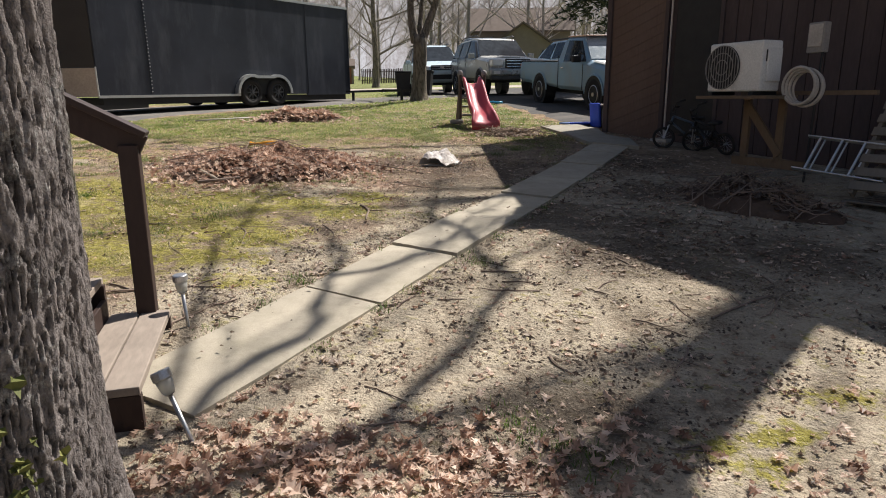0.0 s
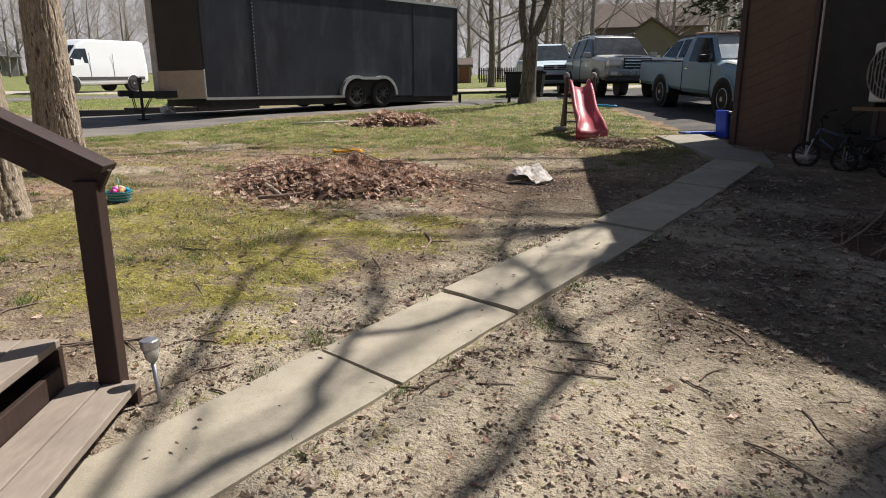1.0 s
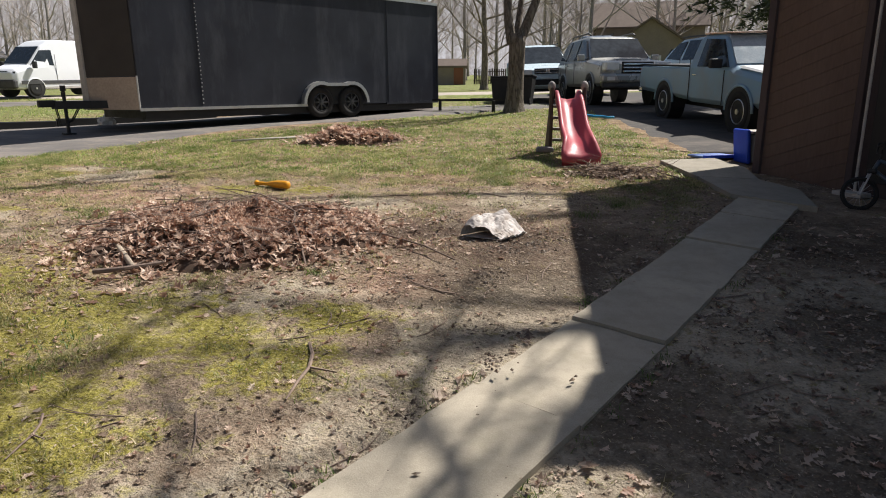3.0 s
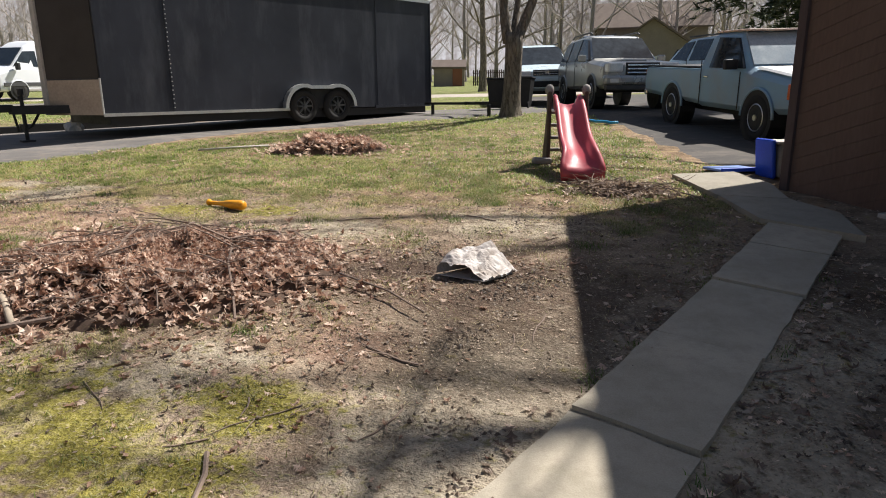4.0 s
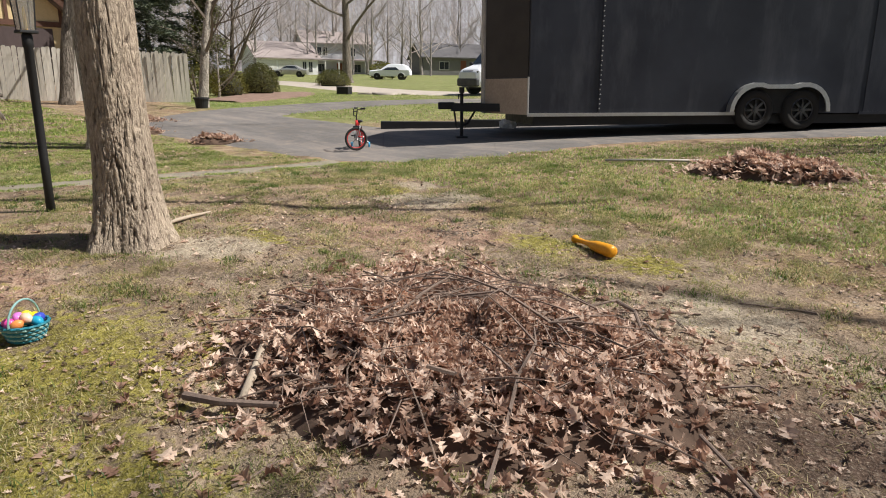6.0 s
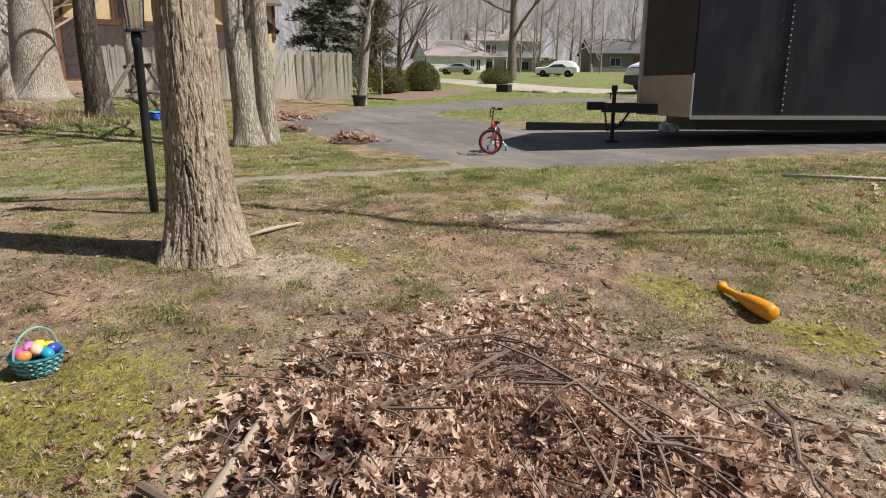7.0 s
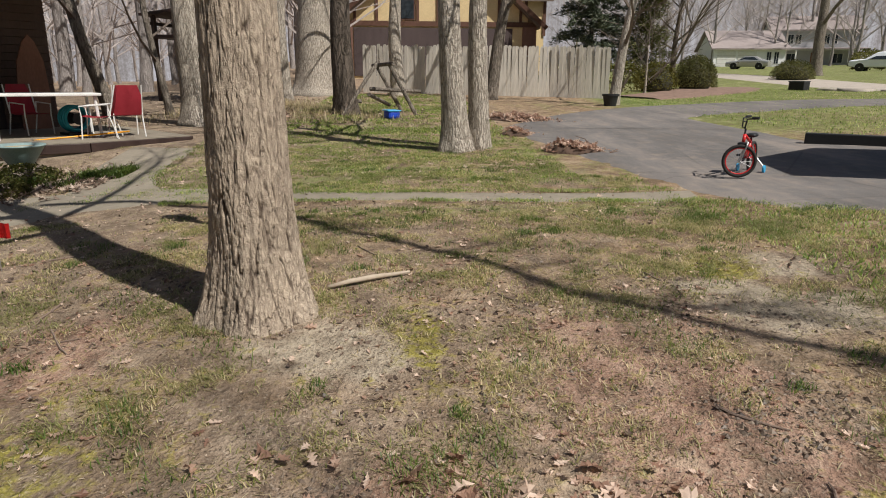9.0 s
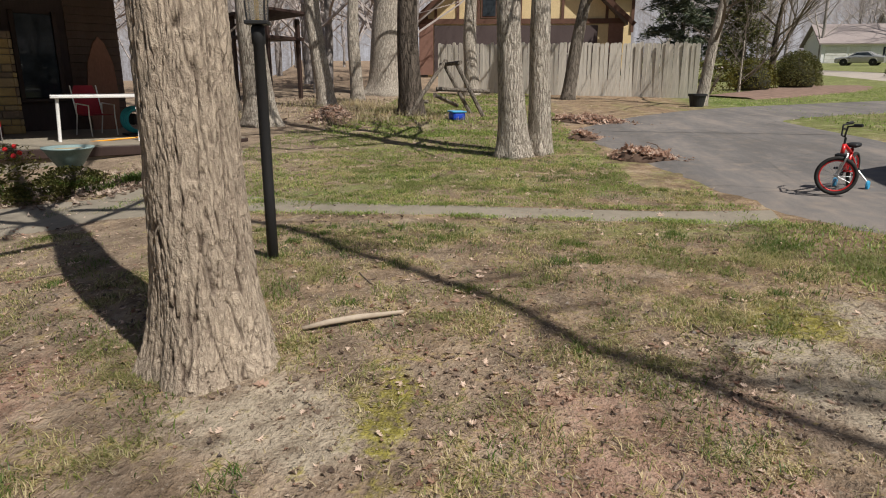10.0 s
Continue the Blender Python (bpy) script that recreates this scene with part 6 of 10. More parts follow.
def build_bat():
    a, b = Vector((-2.87, 9.68, gz(-2.87, 9.68) + 0.035)), Vector((-2.41, 9.53, gz(-2.41, 9.53) + 0.055))
    bm = bmesh.new()
    L = (b - a).length
    prof = [(0.001, 0.0), (0.03, 0.004), (0.034, 0.02), (0.02, 0.035), (0.018, 0.15), (0.024, 0.20), (0.038, 0.27), (0.044, 0.33), (0.046, L - 0.04), (0.04, L - 0.01), (0.02, L), (0.001, L)]
    lathe(bm, prof, 18, cap=False)
    ob = part("toy_bat", bm, M_YELLOW, None, smooth=True)
    ob.matrix_world = Matrix.Translation(a) @ (b - a).to_track_quat("Z", "Y").to_matrix().to_4x4()
    tagged(ob, "orange-yellow plastic toy bat lying in the grass", "toy bat")


build_bat()


def build_basket():
    b = thing("egg_basket", at_ground(-3.70, 6.20, 132) @ Matrix.Scale(0.80, 4), "blue-green woven basket full of coloured plastic eggs", "basket")
    rng = random.Random(3)
    mats = [worn("teal_wicker", (0.02, 0.20, 0.26), (0.02, 0.12, 0.2), rough=0.6, scale=9, fine=60), worn("pale_wicker", (0.25, 0.42, 0.40), (0.15, 0.3, 0.3), rough=0.6, scale=9, fine=60)]
    for k in range(7):
        bm = bmesh.new()
        r = 0.10 + 0.006 * k
        pts = []
        for i in range(37):
            a = 2 * math.pi * i / 36
            w = 0.004 * (1 if (i + k) % 2 else -1)
            pts.append(((r + w) * math.cos(a), (r + w) * math.sin(a), 0.012 + 0.0165 * k))
        tube(bm, pts, 0.0095, seg=6, cap=False)
        part("weave", bm, mats[k % 2], b)
    part("base", lathe(bmesh.new(), [(0.10, 0.0), (0.10, 0.02)], 20), mats[0], b)
    bm = bmesh.new()
    tube(bm, [(0.135 * math.cos(a), 0.0, 0.115 + 0.15 * math.sin(a)) for a in [math.pi * i / 14 for i in range(15)]], 0.007, seg=6)
    part("handle", bm, mats[1], b)
    for i, c in enumerate(((0.85, 0.65, 0.02), (0.75, 0.08, 0.35), (0.02, 0.35, 0.55), (0.25, 0.62, 0.12), (0.8, 0.28, 0.08), (0.05, 0.08, 0.5), (0.7, 0.2, 0.6), (0.85, 0.55, 0.4), (0.85, 0.7, 0.05))):
        a = i * 2.4
        r = 0.085 if i < 6 else 0.035
        bm = bmesh.new()
        bmesh.ops.create_uvsphere(bm, u_segments=12, v_segments=8, radius=0.034)
        for v in bm.verts:
            v.co.z *= 1.3
        egg = part("egg", bm, worn("egg_plastic", c, rough=0.25, scale=10, fine=50, bump=0, amount=0.2), b, smooth=True)
        egg.matrix_local = pose(r * math.cos(a), r * math.sin(a), 0.122 + (0.025 if i >= 6 else 0), rng.uniform(0, 180), rng.uniform(0, 180), 0)
    return b


build_basket()


def build_bicycle(m, frame_mat, rim_mat, label, steer=60, r=0.225, trainers=True, lying=False):
    """A child's bicycle; x runs forward, the rear hub at the origin's back."""
    b = thing("bicycle", m, label, "bicycle")

    def rim_wheel(x, turn):
        w = new("wheel")
        w.parent = b
        w.matrix_local = pose(x, 0, r, 0, 0, turn)
        bm = bmesh.new()
        circ = [(r * 0.90 * math.cos(2 * math.pi * i / 28), 0, r * 0.90 * math.sin(2 * math.pi * i / 28)) for i in range(29)]
        tube(bm, circ, r * 0.10, seg=8, cap=False)
        me = part("tyre", bm, M_TYRE, w, smooth=True)
        bm = bmesh.new()
        tube(bm, [(p[0] * 0.87, 0, p[2] * 0.87) for p in circ], r * 0.045, seg=6, cap=False)
        part("rim", bm, rim_mat, w, smooth=True)
        bm = bmesh.new()
        for k in range(14):
            a = 2 * math.pi * k / 14
            tube(bm, [(0, 0.02 * (1 if k % 2 else -1), 0), (r * 0.78 * math.cos(a), 0, r * 0.78 * math.sin(a))], 0.0022, seg=3, cap=False)
        tube(bm, [(0, -0.05, 0), (0, 0.05, 0)], 0.016, seg=8)
        part("spokes", bm, M_STEEL, w)
        return w

    wb = 0.72
    rim_wheel(-wb / 2, 0)
    rim_wheel(wb / 2, steer)
    bm = bmesh.new()
    head, headlow = Vector((0.22, 0, 0.60)), Vector((0.26, 0, 0.49))
    seat, crank, hub = Vector((-0.17, 0, 0.52)), Vector((-0.05, 0, 0.25)), Vector((-wb / 2, 0, r))
    for a, c, q in ((headlow, crank, 0.022), (head, seat - Vector((0, 0, 0.06)), 0.02), (seat, crank, 0.019), (headlow, head, 0.024)):
        tube(bm, [a, c], q, seg=8)
    for y in (-0.05, 0.05):
        o = Vector((0, y, 0))
        tube(bm, [crank + o * 0.6, hub + o], 0.011, seg=6)
        tube(bm, [seat + o * 0.3 - Vector((0, 0, 0.1)), hub + o], 0.010, seg=6)
    part("frame", bm, frame_mat, b, smooth=True)
    st = Matrix.Translation(Vector((wb / 2, 0, 0))) @ Matrix.Rotation(radians(steer), 4, "Z") @ Matrix.Translation(Vector((-wb / 2, 0, 0)))
    bm = bmesh.new()
    for y in (-0.055, 0.055):
        tube(bm, [st @ Vector((wb / 2, y, r)), st @ Vector((wb / 2 - 0.07, y, 0.46)), st @ Vector((wb / 2 - 0.09, 0, 0.5))], 0.011, seg=6)
    part("fork", bm, M_STEEL, b)
    bm = bmesh.new()
    c0 = Vector((0.21, 0, 0.62))
    s2 = Matrix.Translation(c0) @ Matrix.Rotation(radians(steer), 4, "Z")
    tube(bm, [head, c0 + Vector((0, 0, 0.06))], 0.013, seg=6)
    for y in (-1, 1):
        tube(bm, [s2 @ Vector((0, 0, 0.06)), s2 @ Vector((0.03, y * 0.10, 0.08)), s2 @ Vector((0.02, y * 0.14, 0.20)), s2 @ Vector((-0.09, y * 0.27, 0.22))], 0.011, seg=6)
    tube(bm, [s2 @ Vector((0.02, -0.13, 0.16)), s2 @ Vector((0.02, 0.13, 0.16))], 0.011, seg=6)
    part("handlebar", bm, M_BLACK, b)
    for y in (-1, 1):
        bm = bmesh.new()
        tube(bm, [s2 @ Vector((-0.03, y * 0.21, 0.216)), s2 @ Vector((-0.10, y * 0.28, 0.222))], 0.019, seg=8)
        part("grip", bm, M_BLACK, b)
    bm = bmesh.new()
    box(bm, (-0.20, 0, 0.565), (0.22, 0.14, 0.055), bevel=0.025)
    tube(bm, [seat, (-0.19, 0, 0.56)], 0.012, seg=6)
    part("saddle", bm, M_BLACK, b, smooth=True)
    part("bar_pad", boxes(((0.27, 0, 0.47), (0.10, 0.13, 0.05)), bevel=0.02), M_BLACK, b)
    bm = lathe(bmesh.new(), [(0.07, -0.02), (0.07, 0.02)], 16, Matrix.Translation(crank + Vector((0, -0.06, 0))) @ Matrix.Rotation(radians(90), 4, "X"))
    part("chain_guard", bm, M_BLACK, b)
    for y in (-1, 1):
        part("pedal", boxes(((-0.05 + 0.1 * y, y * 0.13, 0.25 - 0.02 * y), (0.08, 0.07, 0.022)), bevel=0.006), M_BLACK, b)
    if trainers:
        for y in (-1, 1):
            bm = bmesh.new()
            tube(bm, [hub + Vector((0, y * 0.06, 0)), hub + Vector((-0.01, y * 0.17, -0.13))], 0.008, seg=5)
            part("trainer_arm", bm, M_STEEL, b)
            bm = lathe(bmesh.new(), [(0.055, -0.015), (0.06, 0.0), (0.055, 0.015)], 16, Matrix.Translation(hub + Vector((-0.01, y * 0.185, -r + 0.062))) @ Matrix.Rotation(radians(90), 4, "X"))
            part("trainer_wheel", bm, M_SKY_BLUE, b, "bright blue stabiliser wheel")
    return b


build_bicycle(at_ground(-9.05, 11.84, -41, 0.035) @ Matrix.Scale(0.80, 4), M_RED, M_RED, "small red bicycle with blue stabilisers on the drive", steer=-66, r=0.235)


def lamp_post():
    l = thing("lamp_post", at_ground(-6.58, 6.86, 10) @ Matrix.Diagonal((0.72, 0.72, 1, 1)), "black garden lamp post with glass lantern", "lamp post")
    h = 1.54
    part("pole", lathe(bmesh.new(), [(0.052, -0.1), (0.05, 0.5), (0.05, h - 0.12), (0.06, h - 0.11), (0.06, h - 0.02), (0.045, h)], 18), M_BLACK, l, smooth=True)
    part("base_plate", boxes(((0, 0, h + 0.012), (0.2, 0.2, 0.024)), bevel=0.005), M_BLACK, l)
    for sx in (-1, 1):
        for sy in (-1, 1):
            bm = bmesh.new()
            tube(bm, [(sx * 0.075, sy * 0.075, h + 0.02), (sx * 0.10, sy * 0.10, h + 0.36)], 0.009, seg=5)
            part("corner_bar", bm, M_BLACK, l)
    n = Nodes("lantern_glass")
    n.b.inputs["Transmission Weight"].default_value = 0.9
    g = n.done((0.85, 0.83, 0.78), 0.12, 0, 0.5)
    for k in range(4):
        bm = bmesh.new()
        c = Matrix.Rotation(radians(90 * k), 4, "Z")
        loft(bm, [[c @ Vector((-0.07, 0.074, h + 0.03)), c @ Vector((0.07, 0.074, h + 0.03)), c @ Vector((0.093, 0.098, h + 0.35)), c @ Vector((-0.093, 0.098, h + 0.35))],
                  [c @ Vector((-0.07, 0.078, h + 0.03)), c @ Vector((0.07, 0.078, h + 0.03)), c @ Vector((0.093, 0.102, h + 0.35)), c @ Vector((-0.093, 0.102, h + 0.35))]])
        part("pane", bm, g, l)
    bm = bmesh.new()
    lathe(bm, [(0.165, h + 0.36), (0.16, h + 0.38), (0.06, h + 0.48), (0.02, h + 0.52), (0.001, h + 0.54)], 4, Matrix.Rotation(radians(45), 4, "Z"))
    part("cap", bm, M_BLACK, l)
    part("candle", lathe(bmesh.new(), [(0.02, h + 0.02), (0.02, h + 0.14), (0.012, h + 0.2), (0.001, h + 0.22)], 10), worn("amber_bulb", (0.75, 0.5, 0.12), rough=0.3, bump=0), l)


lamp_post()


def solar_light(x, y, tilt, label):
    s = thing("solar_light", at_ground(x, y, 0, 0, tilt) @ Matrix.Scale(0.76, 4), label, "solar light", "solar lights by the path")
    part("stake", lathe(bmesh.new(), [(0.004, -0.08), (0.0125, -0.04), (0.0125, 0.26)], 10), M_STEEL, s, smooth=True)
    n = Nodes("frosted_lens")
    n.b.inputs["Transmission Weight"].default_value = 0.6
    part("lens", lathe(bmesh.new(), [(0.022, 0.25), (0.034, 0.27), (0.044, 0.335)], 18), n.done((0.55, 0.55, 0.52), 0.3), s, smooth=True)
    part("cap", lathe(bmesh.new(), [(0.048, 0.335), (0.05, 0.34), (0.05, 0.375), (0.045, 0.382), (0.001, 0.384)], 20), M_STEEL, s)
    return s


solar_light(-1.36, 3.24, (2, -3), "brushed steel solar path light beside the slabs")
solar_light(-0.97, 2.23, (-10, -24), "leaning steel solar path light at the path's end")


def stick(name, pts, radii, mat, label, category="branch", seg=8):
    bm = bmesh.new()
    tube(bm, [(x, y, gz(x, y) + z) for x, y, z in pts], radii, seg=seg)
    ob = part(name, bm, mat, None, smooth=True)
    return tagged(ob, label, category)


stick("log", [(-5.33, 7.44, 0.02), (-5.39, 7.56, 0.03), (-5.46, 7.70, 0.03), (-5.52, 7.83, 0.025), (-5.55, 7.92, 0.03)], [0.011, 0.016, 0.017, 0.013, 0.008], M_LOG, "pale barkless branch lying in thin grass")
stick("log", [(-2.33, 6.75, 0.03), (-2.50, 6.90, 0.06), (-2.70, 7.06, 0.10)], [0.018, 0.022, 0.02], M_LOG, "short pale log propped on the leaf pile")
stick("pipe", [(-4.85, 12.85, 0.02), (-4.4, 13.15, 0.02), (-3.85, 13.45, 0.02)], [0.015, 0.018, 0.018], M_TRIM, "thin pale pipe lying in the lawn", "pipe")

def timber_edge():
    """A low dark timber along the far side of the drive, beyond the trailer."""
    t = thing("landscape_timber", Matrix(), "low dark timber edging beyond the drive in shade", "timber", kind="structure")
    a, b = Vector((-11.36, 13.95)), Vector((-8.2, 18.35))
    n = 3
    for k in range(n):
        p, q = a.lerp(b, k / n), a.lerp(b, (k + 1) / n)
        d = q - p
        bm = boxes(((0, 0, 0), (d.length - 0.01, 0.14, 0.20)), bevel=0.015)
        o = part("timber", bm, M_BLACK, t)
        m = (p + q) / 2
        o.matrix_local = Matrix.Translation((m.x, m.y, gz(m.x, m.y) + 0.07)) @ Matrix.Rotation(math.atan2(d.y, d.x), 4, "Z")


timber_edge()


def plastic_scrap(x, y):
    bm = bmesh.new()
    bmesh.ops.create_icosphere(bm, subdivisions=4, radius=1.0)
    for v in bm.verts:
        p = v.co.copy()
        k = 1 + 0.5 * noise.noise(p * 1.8) + 0.25 * noise.noise(p * 4.5)
        v.co = Vector((p.x * 0.17 * k, p.y * 0.12 * k, max(0.0, p.z * 0.24 * k)))
    ob = part("plastic_bag", bm, M_WHITE, None)
    ob.matrix_world = at_ground(x, y, 30, 0.03)
    tagged(ob, "crumpled white plastic bag under the trailer nose", "bag")


plastic_scrap(-9.35, 15.79)

# ---- along the brown house ----
def ac_unit():
    a = Matrix.Translation((3.32, 7.33, 1.54)) @ Matrix.Rotation(radians(203 + 90), 4, "Z")     # local -y is the front
    u = thing("air_conditioner", a @ Matrix.Rotation(radians(0), 4, "Z"), "white outdoor air conditioner on a wooden bracket", "air conditioner")
    w, d, h = 0.72, 0.29, 0.52
    part("casing", boxes(((0, 0, h / 2), (w, d, h)), bevel=0.02), M_WHITE, u)
    c = Vector((-0.15, -d / 2 - 0.004, h / 2))
    rot = Matrix.Translation(c) @ Matrix.Rotation(radians(90), 4, "X")
    part("fan_recess", lathe(bmesh.new(), [(0.235, -0.002), (0.235, 0.004)], 32, rot), M_BLACK, u, "dark round fan opening")
    bm = bmesh.new()
    for k in range(13):
        x = -0.22 + 0.44 * k / 12
        z = math.sqrt(max(0.0, 0.232 ** 2 - x * x))
        tube(bm, [c + Vector((x, -0.016, -z)), c + Vector((x, -0.016, z))], 0.0045, seg=4)
    for q in (0.08, 0.155, 0.232):
        tube(bm, [c + Vector((q * math.cos(2 * math.pi * i / 28), -0.018, q * math.sin(2 * math.pi * i / 28))) for i in range(29)], 0.005, seg=4, cap=False)
    part("grille", bm, M_GREY_ROUND, u)
    part("valve_cover", boxes(((w / 2 + 0.01, 0.02, h * 0.52), (0.03, 0.2, 0.34)), bevel=0.01), M_WHITE, u)
    part("vent", boxes(((w / 2 + 0.004, -0.02, h * 0.7), (0.012, 0.14, 0.12)), bevel=0.003), M_BLACK, u)
    for x in (-0.28, 0.28):
        part("foot", boxes(((x, 0, -0.02), (0.06, d + 0.06, 0.04)), bevel=0.005), M_BLACK, u)
    b = thing("wall_bracket", a, "pale lumber wall bracket under the air conditioner", "bracket")
    part("shelf", boxes(((0.03, 0.02, -0.06), (0.98, 0.45, 0.035)), bevel=0.004), M_PLANK, b)
    part("wall_plank", boxes(((0.50, 0.34, -0.02), (1.6, 0.04, 0.045)), bevel=0.004), M_PLANK, b)
    for x in (-0.12, 0.34):
        part("leg", boxes(((x, 0.26, -0.42), (0.09, 0.04, 0.7)), bevel=0.004), M_PLANK, b)
    part("brace", boxes(((0.12, 0.24, -0.4), (0.75, 0.035, 0.09), (0, 48, 0)), bevel=0.004), M_PLANK, b)
    part("lower_plank", boxes(((0.2, 0.26, -0.78), (0.95, 0.04, 0.1)), bevel=0.004), M_PLANK, b)
    hs = thing("hose_coil", a @ pose(0.66, 0.10, 0.0), "coil of pale grey hose hanging beside the air conditioner", "hose")
    for k in range(5):
        bm = bmesh.new()
        r = 0.185 - 0.012 * (k % 3)
        tube(bm, [((r * math.cos(t)) + 0.012 * k, 0.02 * k - 0.04, 0.05 + r * math.sin(t) - 0.006 * k) for t in [2 * math.pi * i / 32 for i in range(33)]], 0.016, seg=6, cap=False)
        part("loop", bm, M_TRIM, hs, smooth=True)
    bx = thing("electrical_box", a @ pose(0.62, 0.32, 0.53), "small grey electrical box on the siding", "electrical box")
    part("case", boxes(((0, 0, 0), (0.19, 0.09, 0.30)), bevel=0.012), M_GREY_ROUND, bx)
    part("cover", boxes(((0, -0.05, 0.02), (0.15, 0.015, 0.22)), bevel=0.005), M_TRIM, bx)
    cd = thing("conduit", a @ pose(0.66, 0.30, 0.0), "thin conduit below the electrical box", "conduit")
    bm = bmesh.new()
    tube(bm, [(0, 0, -0.95), (0.02, 0, -0.3), (0.04, 0.0, 0.40)], 0.012, seg=6)
    part("pipe", bm, M_BLACK, cd)


ac_unit()


def ladder():
    along, up = Vector((0.558, -0.826, -0.077)), Vector((0.513, 0.270, 0.815))
    out = along.cross(up)
    m = Matrix((along, up, out)).transposed().to_4x4()
    l = thing("ladder", Matrix.Translation((3.590, 6.614, 0.773)) @ m, "short aluminium ladder on its side, resting on brush and pallets", "ladder")
    w = 0.382
    for y in (0, w):
        part("rail", boxes(((0.43, y, 0), (0.86, 0.014, 0.05)), bevel=0.003), M_ALU, l)
    for k in range(3):
        x = 0.13 + k * 0.21
        part("rung", boxes(((x, w / 2, 0.012), (0.022, w, 0.022)), bevel=0.004), M_ALU, l)
        part("rung", boxes(((x + 0.04, w / 2, -0.012), (0.016, w, 0.016)), bevel=0.003), M_ALU, l)


ladder()


def pallet(x, y, turn, lean, label, lift=0.0):
    p = thing("pallet", Matrix.Translation((x, y, gz(x, y) - 0.02 + lift)) @ pose(0, 0, 0, 0, 0, turn) @ pose(0, 0, 0, lean, 0, 0) @ Matrix.Scale(0.9, 4), label, "pallet", "pallets leaning on the house")
    for k in range(7):
        part("slat", boxes(((0, 0.05, 0.07 + k * 0.165), (1.0, 0.02, 0.1)), bevel=0.003), M_WOOD_DARK, p)
    for x2 in (-0.46, 0, 0.46):
        part("stringer", boxes(((x2, 0, 0.56), (0.04, 0.09, 1.16)), bevel=0.003), M_WOOD_DARK, p)


pallet(4.14, 5.74, 124, 34, "grey weathered wooden pallet leaning in the shade", 0.17)
pallet(4.32, 5.76, 121, 30, "second grey pallet behind the first", 0.17)
pallet(4.05, 5.72, 122, 91, "grey pallet lying flat under the leaning ones", 0.05)
for i, (x, y, t, tilt) in enumerate(((3.42, 9.22, 150, (14, 0)), (3.66, 8.85, 115, (-16, 0)))):
    build_bicycle(Matrix.Translation((x, y, gz(x, y))) @ pose(0, 0, 0, 0, 0, t) @ pose(0, 0, 0, tilt[0], 0, 0) @ Matrix.Scale(0.78, 4), M_BLACK if i else M_PAINT_DARK, M_BLACK, "dark child's bicycle leaning by the house wall", steer=20, r=0.2, trainers=False)


def blue_bins():
    b = thing("storage_bin", at_ground(2.86, 11.62, 15), "blue lidded storage bin beside the house corner", "bin")
    part("side_panel", boxes(((-0.16, 0, 0.2), (0.05, 0.34, 0.42), (0, -6, 0)), bevel=0.02), M_BLUE, b)
    part("body", boxes(((0.08, 0, 0.18), (0.38, 0.36, 0.36)), bevel=0.03), M_GREY_ROUND, b, "grey bin body")
    part("lid", boxes(((0.06, 0, 0.375), (0.42, 0.4, 0.03)), bevel=0.01), M_TRIM, b)
    s = thing("blue_tray", at_ground(2.42, 11.84, 25, 0.02), "flat pale blue plastic tray lying on the path edge", "tray")
    part("panel", boxes(((0, 0, 0.015), (0.5, 0.34, 0.03)), bevel=0.01), M_BLUE_LIGHT, s)
    part("rim", boxes(((0, -0.17, 0.02), (0.5, 0.03, 0.045)), bevel=0.008), M_BLUE, s)


blue_bins()
stick("rope", [(1.0, 17.0, 0.05), (1.12, 16.75, 0.05), (1.3, 16.7, 0.05), (1.38, 16.5, 0.05), (1.5, 16.45, 0.06)], 0.025, M_SKY_BLUE, "bright blue rope dropped on the asphalt", "rope")


def wheelie_bin(x, y, t):
    b = thing("rubbish_bin", at_ground(x, y, t, 0.03) @ Matrix.Scale(0.75, 4), "dark wheeled rubbish bin behind the forked tree", "bin", "rubbish bins by the drive")
    bm = bmesh.new()
    loft(bm, [[Vector((sx * 0.22, sy * 0.24, 0.04)) for sx, sy in ((-1, -1), (1, -1), (1, 1), (-1, 1))], [Vector((sx * 0.29, sy * 0.33, 0.98)) for sx, sy in ((-1, -1), (1, -1), (1, 1), (-1, 1))]])
    part("body", bm, M_BLACK, b)
    part("lid", boxes(((0, 0, 1.01), (0.64, 0.72, 0.06), (0, 3, 0)), bevel=0.02), M_BLACK, b)
    for s in (-1, 1):
        w = part("wheel", lathe(bmesh.new(), [(0.11, -0.02), (0.11, 0.02)], 16, Matrix.Translation((-0.24, s * 0.25, 0.11)) @ Matrix.Rotation(radians(90), 4, "X")), M_BLACK, b)


wheelie_bin(-0.55, 21.2, 80)
wheelie_bin(-1.25, 21.3, 95)


def black_frame():
    f = thing("trailer_frame", at_ground(-1.9, 19.2, 140, -0.12), "low black steel trailer tongue resting behind the big trailer", "trailer frame")
    for y in (-0.35, 0.35):
        bm = bmesh.new()
        tube(bm, [(-1.3, y, 0.42), (1.2, y * 0.2, 0.40)], 0.04, seg=4)
        part("beam", bm, M_BLACK, f)
    part("cross_beam", boxes(((-0.6, 0, 0.42), (0.08, 0.7, 0.07)), bevel=0.005), M_BLACK, f)
    part("leg", boxes(((1.0, 0, 0.19), (0.06, 0.06, 0.42)), bevel=0.005), M_BLACK, f)
    part("leg", boxes(((-1.0, 0, 0.19), (0.06, 0.06, 0.42)), bevel=0.005), M_BLACK, f)


black_frame()


